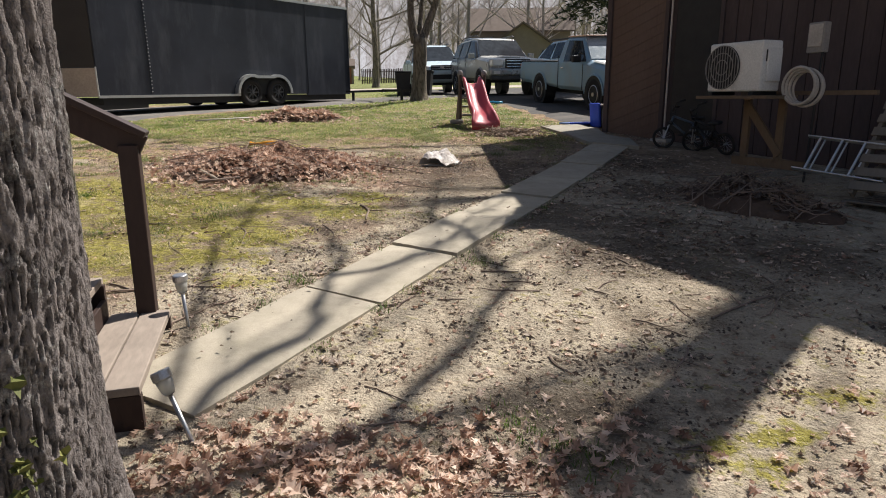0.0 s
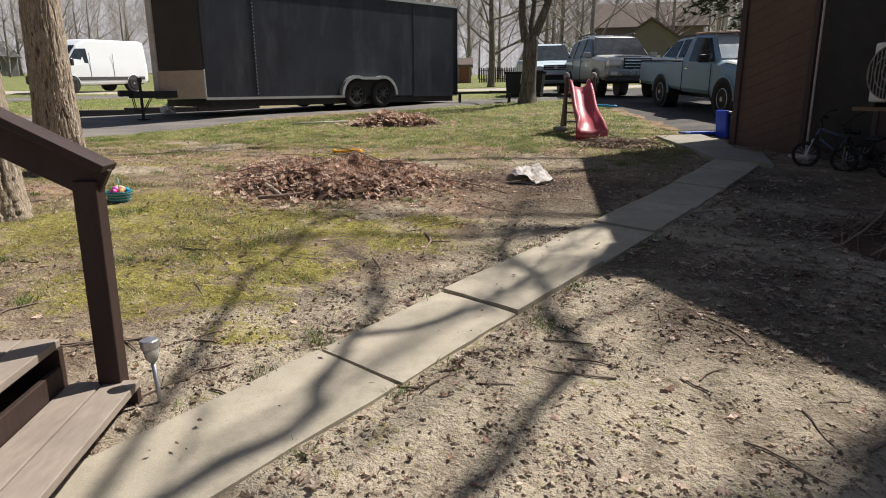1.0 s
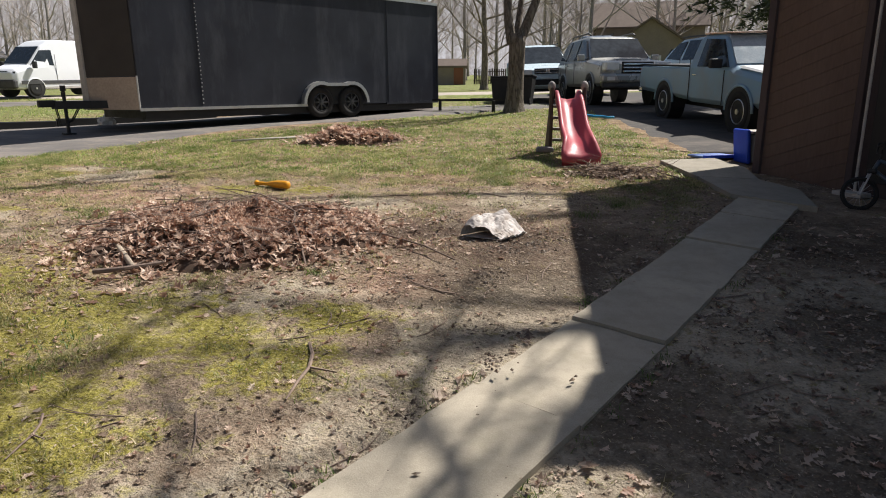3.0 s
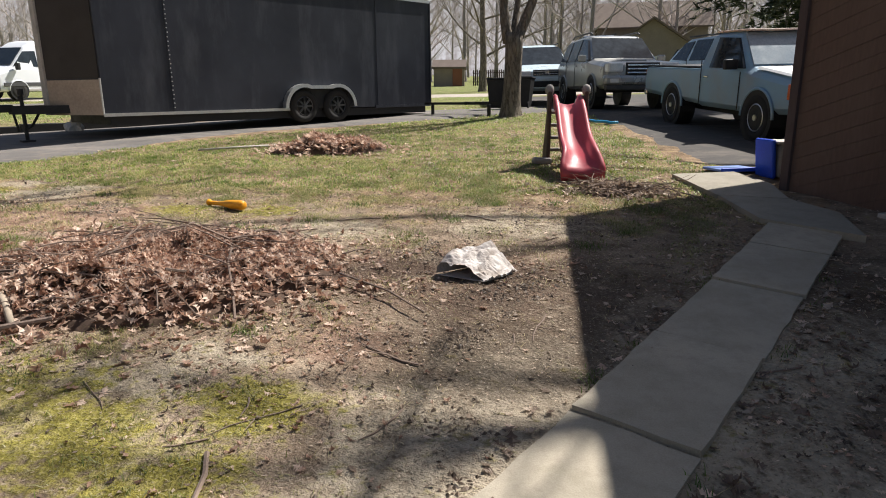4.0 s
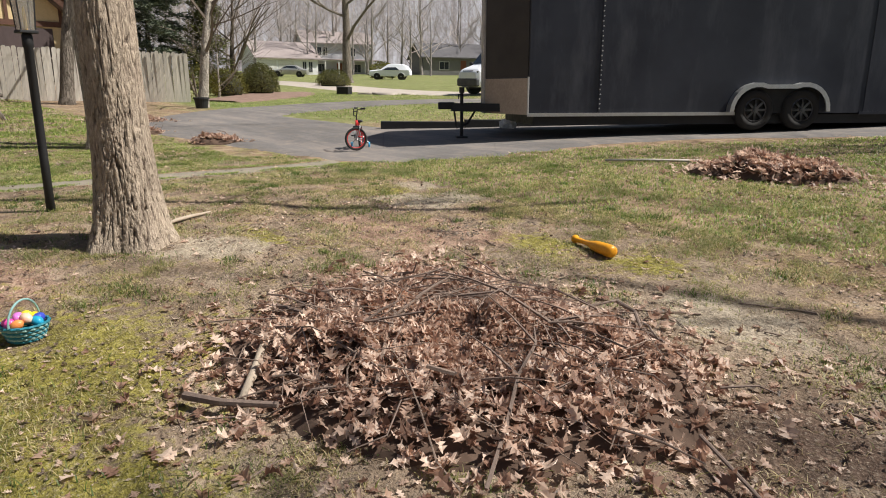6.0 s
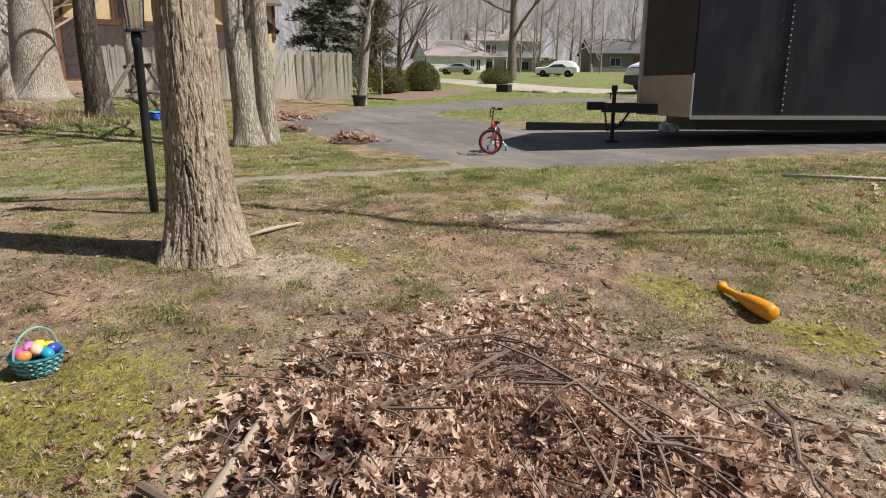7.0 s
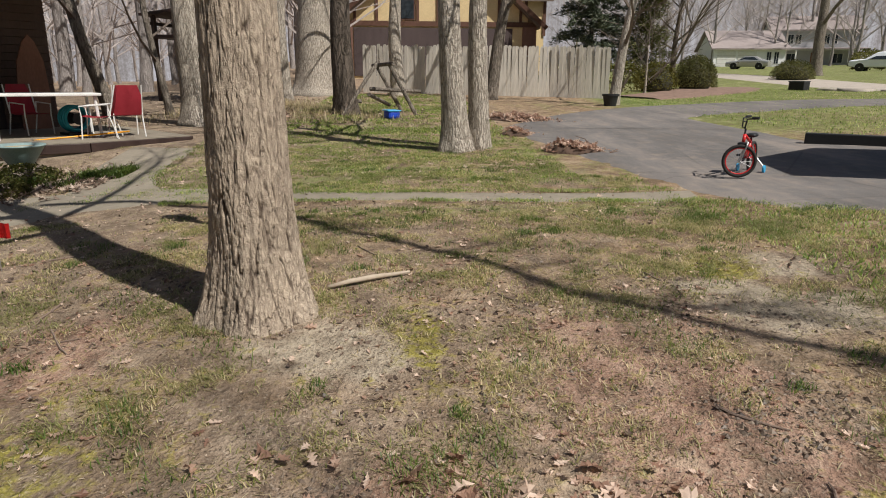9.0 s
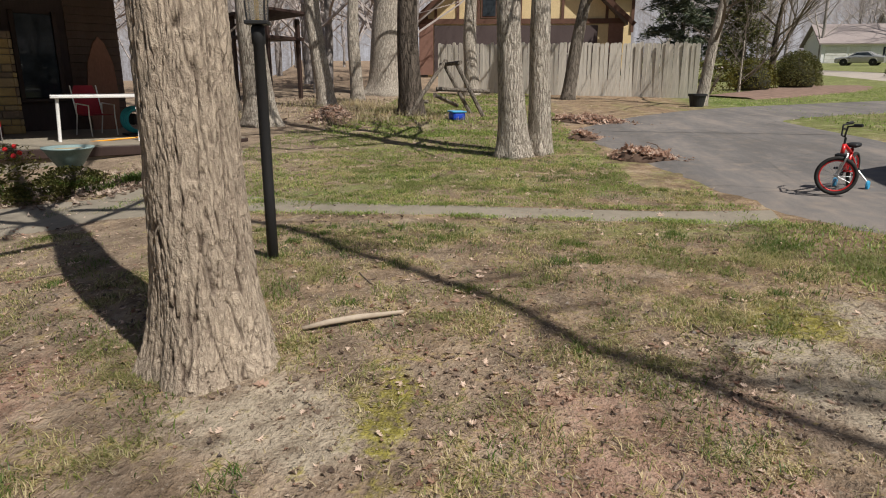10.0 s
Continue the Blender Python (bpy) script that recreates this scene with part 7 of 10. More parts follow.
def flag(x, y):
    f = thing("marker_flag", at_ground(x, y, 95), "small red marker flag on a thin wire", "flag")
    bm = bmesh.new()
    tube(bm, [(0, 0, -0.03), (0, 0, 0.34)], 0.003, seg=5)
    part("wire", bm, M_STEEL, f)
    bm = bmesh.new()
    rows = [[Vector((0.10 * i / 4, 0.014 * math.sin(i * 1.4), z)) for i in range(5)] for z in (0.235, 0.34)]
    loft(bm, rows, close=False, cap=False)
    bmesh.ops.solidify(bm, geom=bm.faces[:], thickness=0.002)
    part("cloth", bm, M_RED, f)


flag(-6.13, 5.08)

# ---- the porch and patio at the other end of the path ----
M_BRICK_STONE = worn("tan_stone", (0.36, 0.27, 0.15), (0.24, 0.17, 0.10), rough=0.9, scale=5, fine=30, bump=0.4)
M_RED_FABRIC = worn("red_mesh_fabric", (0.36, 0.025, 0.04), (0.26, 0.02, 0.03), rough=0.7, scale=6, fine=90)
M_TEAL = worn("teal_hose", (0.02, 0.28, 0.34), (0.02, 0.18, 0.24), rough=0.45, scale=6, fine=60)
M_RUST_PANEL = worn("reddish_stained_panel", (0.23, 0.09, 0.05), (0.15, 0.06, 0.035), rough=0.7, scale=3, fine=40, stretch=(1, 1, 0.3))
M_POT = worn("pale_green_glaze", (0.25, 0.34, 0.33), (0.16, 0.22, 0.22), rough=0.4, scale=5, fine=50)
PATIO_Z = 1.06


def patio():
    poly = [(-11.9, 3.0), (-13.2, 4.1), (-15.8, 1.6), (-10.2, -4.0), (-8.6, -2.2)]
    bm = bmesh.new()
    f = bm.faces.new([bm.verts.new((x, y, PATIO_Z)) for x, y in poly])
    r = bmesh.ops.extrude_face_region(bm, geom=[f])
    for v in r["geom"]:
        if isinstance(v, bmesh.types.BMVert):
            v.co.z -= 0.55
    ob = part("patio", bm, M_CONCRETE_GREY)
    tagged(ob, "raised grey patio slab under the porch", "patio", kind="structure")
    e = thing("patio_edge", Matrix(), "dark timber edging around the patio", "edging", kind="structure")
    for a, b in zip(poly, poly[1:2] + poly[2:] + poly[:1]):
        a, b = Vector(a), Vector(b)
        d = b - a
        bm = bmesh.new()
        box(bm, (0, 0, 0), (d.length, 0.10, 0.14), bevel=0.01)
        o = part("timber", bm, M_RAIL, e)
        o.matrix_local = Matrix.Translation(((a.x + b.x) / 2, (a.y + b.y) / 2, PATIO_Z - 0.085)) @ Matrix.Rotation(math.atan2(d.y, d.x), 4, "Z")


patio()


def porch_house():
    # x along the wall from its right corner, y out to the yard
    K, way = Vector((-15.1, 0.95, 0)), Vector((0.707, -0.707, 0))
    out = Vector((0.707, 0.707, 0))
    m = Matrix(((way.x, out.x, 0, K.x), (way.y, out.y, 0, K.y), (0, 0, 1, PATIO_Z), (0, 0, 0, 1)))
    h = thing("house", m, "dark brown lap-sided house with shaded porch", "house", kind="structure")
    bm = bmesh.new()
    box(bm, (5.0, -3.15, 1.25), (10.0, 6.0, 3.5))
    part("wall", bm, M_SIDING_DARK, h)
    for k in range(19):
        bm = bmesh.new()
        box(bm, (0.45, -0.13, 0.02 + k * 0.145), (0.9, 0.06, 0.138), rot=(9, 0, 0))
        part("board", bm, M_SIDING, h)
    for k in range(17):
        bm = bmesh.new()
        box(bm, (6.4, -0.13, 0.02 + k * 0.16), (4.6, 0.06, 0.15), rot=(9, 0, 0))
        part("board", bm, M_SIDING_DARK, h)
    part("door", boxes(((3.3, -0.1, 1.02), (0.8, 0.06, 2.1)), bevel=0.01), M_RUST_PANEL, h, "reddish stained wooden door panel")
    part("window", boxes(((1.42, -0.12, 1.35), (0.6, 0.04, 1.5)), bevel=0.01), M_GLASS, h)
    for x in (1.08, 1.76):
        part("window_frame", boxes(((x, -0.09, 1.35), (0.08, 0.1, 1.6)), bevel=0.008), M_RAIL, h)
    part("sill", boxes(((1.42, -0.06, 0.56), (0.8, 0.14, 0.06)), bevel=0.008), M_RAIL, h)
    part("porch_roof", boxes(((4.8, 1.3, 2.95), (11.2, 4.6, 0.16), (-6, 0, 0))), M_SHINGLE, h)
    part("gutter", boxes(((4.8, 3.62, 2.66), (11.2, 0.12, 0.1)), bevel=0.02), M_BLACK, h)
    bm = bmesh.new()
    prism(bm, [(-0.6, 3.05), (10.6, 3.05), (5.0, 5.6)], -6.6, 0.6)
    part("roof", bm, M_SHINGLE, h)
    for x in (2.35, 5.4):
        bm = bmesh.new()
        tube(bm, [(x, 1.0, -0.05), (x + 0.05, 1.0, 0.8), (x + 0.14, 1.0, 1.9), (x + 0.18, 1.0, 2.95)], [0.075, 0.07, 0.068, 0.07], seg=12)
        part("post", bm, M_RUST_PANEL, h, smooth=True)
    # pier of rough stones
    rng = random.Random(6)
    mats = [M_BRICK_STONE, worn("ochre_stone", (0.42, 0.30, 0.13), (0.28, 0.19, 0.09), rough=0.9, scale=5, fine=30, bump=0.4), worn("brown_stone", (0.22, 0.16, 0.11), rough=0.9, scale=5, fine=30, bump=0.4)]
    part("mortar", boxes(((2.20, 0.25, 0.85), (0.52, 0.52, 1.72))), M_CONCRETE_GREY, h)
    z = 0.0
    while z < 1.68:
        hgt = rng.uniform(0.09, 0.17)
        x = 0.0
        while x < 0.56:
            w = min(rng.uniform(0.16, 0.34), 0.58 - x)
            if w > 0.06:
                bm = boxes(((1.92 + x + w / 2, 0.52, z + hgt / 2), (w - 0.015, 0.06, hgt - 0.015)), bevel=0.014)
                part("stone", bm, rng.choice(mats), h)
                bm = boxes(((1.92, 0.0 + x + w / 2, z + hgt / 2), (0.06, w - 0.015, hgt - 0.015)), bevel=0.014)
                part("stone", bm, rng.choice(mats), h)
            x += w
        z += hgt


porch_house()


def leaning_board():
    b = thing("leaning_board", pose(-14.55, 0.80, PATIO_Z, 0, 0, -45) @ pose(0, 0, 0, -5, 0, 0), "tall pointed reddish-brown board leaning on the wall", "board")
    bm = bmesh.new()
    prism(bm, [(-0.24, 0.0), (0.24, 0.0), (0.27, 0.7), (0.22, 1.25), (0.10, 1.6), (0.0, 1.72), (-0.10, 1.6), (-0.22, 1.25), (-0.27, 0.7)], -0.02, 0.02)
    part("board", bm, worn("tan_canvas_board", (0.24, 0.115, 0.075), (0.17, 0.08, 0.05), rough=0.7, scale=3, fine=40, stretch=(1, 1, 0.3)), b)


leaning_board()


def garden_table():
    t = thing("patio_table", pose(-12.75, 1.95, PATIO_Z, 0, 0, -55), "white metal patio table with pale glass top", "table")
    part("tabletop", boxes(((0, 0, 0.70), (1.5, 0.9, 0.02)), bevel=0.006), M_WHITE, t)
    for y in (-0.45, 0.45):
        part("rim", boxes(((0, y, 0.69), (1.55, 0.035, 0.045)), bevel=0.01), M_WHITE, t)
    for x in (-0.76, 0.76):
        part("rim", boxes(((x, 0, 0.69), (0.035, 0.9, 0.045)), bevel=0.01), M_WHITE, t)
        for y in (-0.4, 0.4):
            bm = bmesh.new()
            tube(bm, [(x * 0.95, y, 0), (x * 0.9, y * 0.95, 0.69)], 0.026, seg=8)
            part("leg", bm, M_WHITE, t)


garden_table()


def patio_chair(m):
    c = thing("patio_chair", m, "white-framed patio chair with red mesh seat", "chair", "chairs round the patio table")
    for y in (-0.26, 0.26):
        bm = bmesh.new()
        tube(bm, [(0.28, y, 0), (0.25, y, 0.40), (0.27, y, 0.60), (-0.20, y, 0.63), (-0.24, y, 0.42)], 0.013, seg=6)
        part("arm", bm, M_WHITE, c)
        bm = bmesh.new()
        tube(bm, [(-0.34, y, 0), (-0.22, y, 0.40), (-0.36, y, 0.98)], 0.013, seg=6)
        part("leg", bm, M_WHITE, c)
    bm = bmesh.new()
    rows = [[Vector((0.26 - 0.5 * i / 6, y, 0.42 - 0.03 * math.sin(math.pi * i / 6))) for i in range(7)] for y in (-0.25, 0.25)]
    loft(bm, rows, close=False, cap=False)
    bmesh.ops.solidify(bm, geom=bm.faces[:], thickness=0.012)
    part("seat", bm, M_RED_FABRIC, c)
    bm = bmesh.new()
    rows = [[Vector((-0.23 - 0.13 * i / 6 - 0.02 * math.sin(math.pi * i / 6), y * (1 - 0.25 * max(0, i - 4) / 2), 0.42 + 0.56 * i / 6)) for i in range(7)] for y in (-0.25, 0.25)]
    loft(bm, rows, close=False, cap=False)
    bmesh.ops.solidify(bm, geom=bm.faces[:], thickness=0.012)
    part("backrest", bm, M_RED_FABRIC, c)
    return c


ch = patio_chair(pose(-13.3, 1.40, PATIO_Z, 0, 0, 60) @ Matrix.Scale(0.86, 4))
copy_thing(ch, pose(-13.05, 3.10, PATIO_Z, 0, 0, 215))
copy_thing(ch, pose(-12.62, 2.86, PATIO_Z, 0, 0, 285))


def hose_reel():
    r = thing("hose_reel", pose(-13.35, 2.1, PATIO_Z, 0, 0, -40), "teal garden hose wound on a low reel", "hose reel")
    for k in range(6):
        bm = bmesh.new()
        q = 0.21 - 0.02 * (k % 2)
        tube(bm, [(q * math.cos(2 * math.pi * i / 24), 0.045 * k - 0.11, 0.27 + q * math.sin(2 * math.pi * i / 24)) for i in range(25)], 0.022, seg=6, cap=False)
        part("loop", bm, M_TEAL, r, smooth=True)
    for y in (-0.16, 0.17):
        part("side_plate", lathe(bmesh.new(), [(0.10, -0.012), (0.10, 0.012)], 20, Matrix.Translation((0, y, 0.27)) @ Matrix.Rotation(radians(90), 4, "X")), M_BLACK, r)
    part("foot", boxes(((0, 0, 0.02), (0.4, 0.36, 0.04)), bevel=0.01), M_BLACK, r)


hose_reel()


def bowl_pot(x, y):
    p = thing("plant_pot", at_ground(x, y, 0, 0.16), "pale green glazed bowl pot in the flower bed", "pot")
    part("bowl", lathe(bmesh.new(), [(0.13, 0.0), (0.15, 0.02), (0.24, 0.16), (0.29, 0.24), (0.31, 0.25), (0.31, 0.27), (0.27, 0.265), (0.2, 0.2)], 28), M_POT, p, smooth=True)
    part("soil", lathe(bmesh.new(), [(0.26, 0.20), (0.26, 0.235)], 20), M_BRICK_STONE, p)


bowl_pot(-10.35, 2.85)


def flowers(x, y, n, seed, label):
    rng = random.Random(seed)
    t = thing("flowering_plant", at_ground(x, y), label, "plant", "plants in the flower bed")
    verts, faces = [], []
    for i in range(n * 40):
        a, r, z = rng.uniform(0, 6.283), rng.uniform(0, 0.42), rng.uniform(0.02, 0.5)
        p = Vector((r * math.cos(a), r * math.sin(a), z * (1 - r)))
        d = Vector((math.cos(a) + rng.uniform(-0.8, 0.8), math.sin(a) + rng.uniform(-0.8, 0.8), rng.uniform(-0.1, 1))).normalized() * 0.09
        s = d.orthogonal().normalized() * 0.022
        b = len(verts)
        verts += [p, p + d * 0.5 + s, p + d, p + d * 0.5 - s]
        faces.append((b, b + 1, b + 2, b + 3))
    mesh_from("foliage", [tuple(v) for v in verts], faces, M_SHRUB, parent=t)
    for i in range(n):
        a, r = rng.uniform(0, 6.283), rng.uniform(0.05, 0.33)
        bm = bmesh.new()
        bmesh.ops.create_icosphere(bm, subdivisions=2, radius=0.03)
        for v in bm.verts:
            v.co *= 1 + 0.35 * noise.noise(v.co * 40 + Vector((i, 0, 0)))
        o = part("bloom", bm, M_RED, t)
        o.location = (r * math.cos(a), r * math.sin(a), rng.uniform(0.38, 0.55))


flowers(-10.0, 2.0, 6, 1, "bushy plant with small red blooms in shade")
flowers(-9.55, 2.6, 2, 2, "low leafy plant with few red blooms")
for i, (x, y, s) in enumerate(((-9.2, 3.2, 0.30), (-9.9, 3.15, 0.35), (-8.9, 2.3, 0.5), (-9.6, 1.2, 0.7), (-10.9, 1.3, 0.6))):
    shrub(x, y, "low dark green plant in the flower bed", (s * 1.15, s * 1.15, s * 0.75), 1500, 30 + i, M_SHRUB, 0.035, "bedding_plant")


def shovel():
    s = thing("shovel", pose(-12.1, 0.55, PATIO_Z, 0, 8, 40) @ Matrix.Scale(0.85, 4), "red-handled shovel standing against the porch", "shovel")
    bm = bmesh.new()
    tube(bm, [(0, 0, 0.25), (0, 0, 1.15)], 0.018, seg=8)
    part("shaft", bm, M_RED, s)
    part("grip", boxes(((0, 0, 1.19), (0.14, 0.03, 0.08)), bevel=0.02), M_BLACK, s)
    part("blade", boxes(((0, 0, 0.13), (0.22, 0.02, 0.28)), bevel=0.008), M_STEEL, s)


shovel()


def toy_cart():
    t = thing("toy_wagon", pose(-11.0, 0.75, PATIO_Z, 0, 0, 30), "purple and yellow toy wagon on the porch", "toy")
    pur = worn("purple_plastic", (0.05, 0.025, 0.12), rough=0.45)
    yel = worn("yellow_plastic", (0.55, 0.33, 0.04), rough=0.45)
    part("body", boxes(((0, 0, 0.2), (0.6, 0.4, 0.22)), bevel=0.04), pur, t)
    part("rail", boxes(((0, 0.2, 0.38), (0.55, 0.03, 0.14)), bevel=0.02), yel, t)
    part("bumper", boxes(((0.0, 0.2, 0.08), (0.62, 0.06, 0.07)), bevel=0.02), yel, t)
    for x in (-0.2, 0.2):
        for y in (-0.2, 0.2):
            part("wheel", lathe(bmesh.new(), [(0.08, -0.025), (0.08, 0.025)], 14, Matrix.Translation((x, y, 0.08)) @ Matrix.Rotation(radians(90), 4, "X")), M_BLACK, t)


toy_cart()
stick("garden_hose", [(-11.9, 0.9, 0.0), (-12.1, 1.7, 0.0), (-12.3, 2.3, 0.0), (-12.9, 3.2, 0.0)], 0.013, M_YELLOW, "yellow hose trailing along the patio edge", "hose").location.z += 0.02 + PATIO_Z - max(gz(-12.1, 1.7), gz(-12.3, 2.3))

# ---- neighbours: fence, houses, trees ----
M_FENCE = worn("silvered_fence_board", (0.62, 0.575, 0.50), (0.36, 0.33, 0.28), rough=0.95, scale=2, fine=30, bump=0.3, stretch=(1, 1, 0.12), amount=0.8)


def fence(points, height, board, label, mat, gap=0.012, top="round"):
    f = thing("fence", Matrix(), label, "fence", kind="structure")
    rng = random.Random(17)
    shapes = []
    for k in range(3):
        bm = bmesh.new()
        hh = height * (1 + 0.015 * (k - 1))
        w = board - gap
        prism(bm, [(-w / 2, -0.1), (w / 2, -0.1), (w / 2, hh - 0.05), (w * 0.25, hh), (-w * 0.25, hh), (-w / 2, hh - 0.05)], -0.011, 0.011)
        me = bpy.data.meshes.new("board")
        bm.to_mesh(me)
        bm.free()
        me.materials.append(mat)
        shapes.append(me)
    for a, b in zip(points, points[1:]):
        a, b = Vector(a), Vector(b)
        d = b - a
        n = int(d.length / board)
        for i in range(n):
            p = a + d * ((i + 0.5) / n)
            o = new("board", rng.choice(shapes))
            o.parent = f
            o.matrix_local = Matrix.Translation((p.x, p.y, gz(p.x, p.y) + rng.uniform(-0.02, 0.02))) @ Matrix.Rotation(math.atan2(d.y, d.x), 4, "Z") @ pose(0, 0, 0, rng.uniform(-1.2, 1.2), rng.uniform(-0.8, 0.8), 0)
        for z in (0.3, height * 0.8):
            bm = bmesh.new()
            tube(bm, [(a.x, a.y, gz(*a) + z), (b.x, b.y, gz(*b) + z)], 0.04, seg=4)
            r = part("rail", bm, mat, f)
            r.location = Vector((-d.y, d.x, 0)).normalized() * 0.06


fence([(-28.9, 6.0), (-27.2, 10.6), (-26.6, 13.2), (-25.7, 15.2)], 1.85, 0.145, "weathered grey board fence leaning a little", M_FENCE, 0.004)
fence([(-7.4, 61.0), (2.0, 63.0)], 1.3, 0.16, "low dark picket fence beside the shed", M_RAIL, 0.06)


def plain_house(x, y, turn, w, d, wall_h, roof_h, wall_mat, roof_mat, label, gable_front=False, openings=(), over=0.5, lift=0.0):
    """Front is the local -y side; openings are (x, z, width, height, kind)."""
    h = thing("house", at_ground(x, y, turn, lift), label, "house")
    bm = bmesh.new()
    if gable_front:
        prism(bm, [(-w / 2, -1), (w / 2, -1), (w / 2, wall_h), (0, wall_h + roof_h), (-w / 2, wall_h)], -d / 2, d / 2)
    else:
        box(bm, (0, 0, (wall_h - 1) / 2), (w, d, wall_h + 1))
    part("wall", bm, wall_mat, h)
    if gable_front:
        for s in (-1, 1):
            bm = bmesh.new()
            k = roof_h / (w / 2)
            prism(bm, [(0, wall_h + roof_h + 0.03), (s * (w / 2 + over), wall_h - over * k + 0.03), (s * (w / 2 + over), wall_h - over * k + 0.2), (0, wall_h + roof_h + 0.22)], -d / 2 - over, d / 2 + over)
            part("roof", bm, roof_mat, h)
    else:
        for s in (-1, 1):
            bm = bmesh.new()
            k = roof_h / (d / 2)
            prism(bm, [(0, wall_h + roof_h), (s * (d / 2 + over), wall_h - over * k), (s * (d / 2 + over), wall_h - over * k + 0.18), (0, wall_h + roof_h + 0.2)], -w / 2 - over, w / 2 + over, Matrix.Rotation(radians(90), 4, "Z"))
            part("roof", bm, roof_mat, h)
        for s in (-1, 1):
            bm = bmesh.new()
            prism(bm, [(-d / 2, wall_h), (d / 2, wall_h), (0, wall_h + roof_h - 0.1)], s * (w / 2 - 0.1), s * w / 2, Matrix.Rotation(radians(90), 4, "Z"))
            part("gable", bm, wall_mat, h)
    for ox, oz, ow, oh, kind in openings:
        if kind == "garage":
            o = part("garage_door", boxes(((ox, -d / 2 - 0.02, oz + oh / 2), (ow, 0.06, oh)), bevel=0.01), M_WHITE, h)
            for q in range(1, 4):
                part("panel_joint", boxes(((ox, -d / 2 - 0.052, oz + oh * q / 4), (ow, 0.012, 0.03))), M_TRIM, o)
        elif kind == "door":
            part("door", boxes(((ox, -d / 2 - 0.02, oz + oh / 2), (ow, 0.06, oh)), bevel=0.01), M_RUST_PANEL, h)
        else:
            o = part("window", boxes(((ox, -d / 2 - 0.02, oz + oh / 2), (ow, 0.06, oh))), M_WHITE, h)
            part("pane", boxes(((ox, -d / 2 - 0.055, oz + oh / 2), (ow - 0.16, 0.02, oh - 0.16))), M_GLASS, o)
            part("glazing_bar", boxes(((ox, -d / 2 - 0.07, oz + oh / 2), (0.04, 0.02, oh - 0.1))), M_WHITE, o)
    return h


M_CREAM = worn("cream_stucco", (0.66, 0.52, 0.29), (0.55, 0.42, 0.24), rough=0.9, scale=2, fine=25)
M_TIMBER = worn("half_timber", (0.12, 0.06, 0.04), (0.07, 0.04, 0.03), rough=0.8)
M_TAUPE = worn("taupe_siding", (0.24, 0.20, 0.165), (0.18, 0.15, 0.125), rough=0.85, scale=2, fine=25)
M_GREYWALL = worn("grey_house_siding", (0.20, 0.195, 0.19), (0.14, 0.135, 0.13), rough=0.85, scale=2, fine=25)
M_WHITEWALL = worn("white_house_siding", (0.84, 0.84, 0.84), (0.74, 0.74, 0.74), rough=0.8, scale=2, fine=25)
M_ROOF_BROWN = worn("brown_shingle", (0.16, 0.125, 0.105), (0.10, 0.08, 0.068), rough=0.95, scale=2, fine=20, bump=0.4)
M_ROOF_PINK = worn("faded_shingle", (0.33, 0.28, 0.265), (0.24, 0.205, 0.195), rough=0.95, scale=2, fine=20, bump=0.3)
M_PALEGREY = worn("pale_grey_siding", (0.50, 0.50, 0.52), (0.42, 0.42, 0.44), rough=0.85, scale=2, fine=25)
M_ROOF_GREY = worn("grey_shingle", (0.13, 0.125, 0.13), (0.08, 0.078, 0.08), rough=0.95, scale=2, fine=20, bump=0.4)


def tudor():
    h = plain_house(-49.6, 9.7, 90, 11.6, 9, 3.6, 5.4, M_CREAM, M_ROOF_BROWN, "cream half-timbered house with brick garage level", True, over=0.7)
    d = -4.5
    part("beam", boxes(((0, d - 0.05, 3.25), (12.7, 0.12, 0.30))), M_TIMBER, h)
    part("garage_band", boxes(((-0.3, d - 0.03, 1.5), (10.2, 0.08, 3.0))), M_SIDING_DARK, h, "dark recessed garage band")
    for x in (-5.9, 5.9):
        part("pier", boxes(((x, d - 0.06, 1.55), (0.9, 0.16, 3.1))), M_BRICK, h)
    for x in (-5.3, -3.9, -2.6, -1.3, 0.0, 1.3, 2.6, 3.9, 5.3):
        top = 3.6 + 5.4 * (1 - abs(x) / 6.3) - 0.2
        part("stud", boxes(((x, d - 0.04, (3.4 + top) / 2), (0.17, 0.1, top - 3.4))), M_TIMBER, h)
    part("beam", boxes(((0, d - 0.055, 5.2), (8.6, 0.1, 0.22))), M_TIMBER, h)
    for s in (-1, 1):
        bm = bmesh.new()
        tube(bm, [(s * 6.9, d - 0.65, 3.0), (0, d - 0.65, 8.95)], 0.2, seg=4)
        part("barge_board", bm, M_TIMBER, h)
    w = part("window", boxes(((-1.95, d - 0.08, 4.1), (1.0, 0.08, 1.3))), M_TIMBER, h)
    part("pane", boxes(((-1.95, d - 0.13, 4.1), (0.8, 0.03, 1.1))), M_GLASS, w)
    w2 = plain_house(-52.4, 14.6, 90, 5.2, 8, 5.2, 2.2, M_CREAM, M_ROOF_BROWN, "cream side wing of the half-timbered house", False, ((0.8, 2.9, 1.0, 1.3, "window"),))
    for x in (-2.6, -1.3, 0.0, 1.3, 2.6):
        part("stud", boxes(((x, -4.04, 3.9), (0.2, 0.1, 2.4))), M_TIMBER, w2)


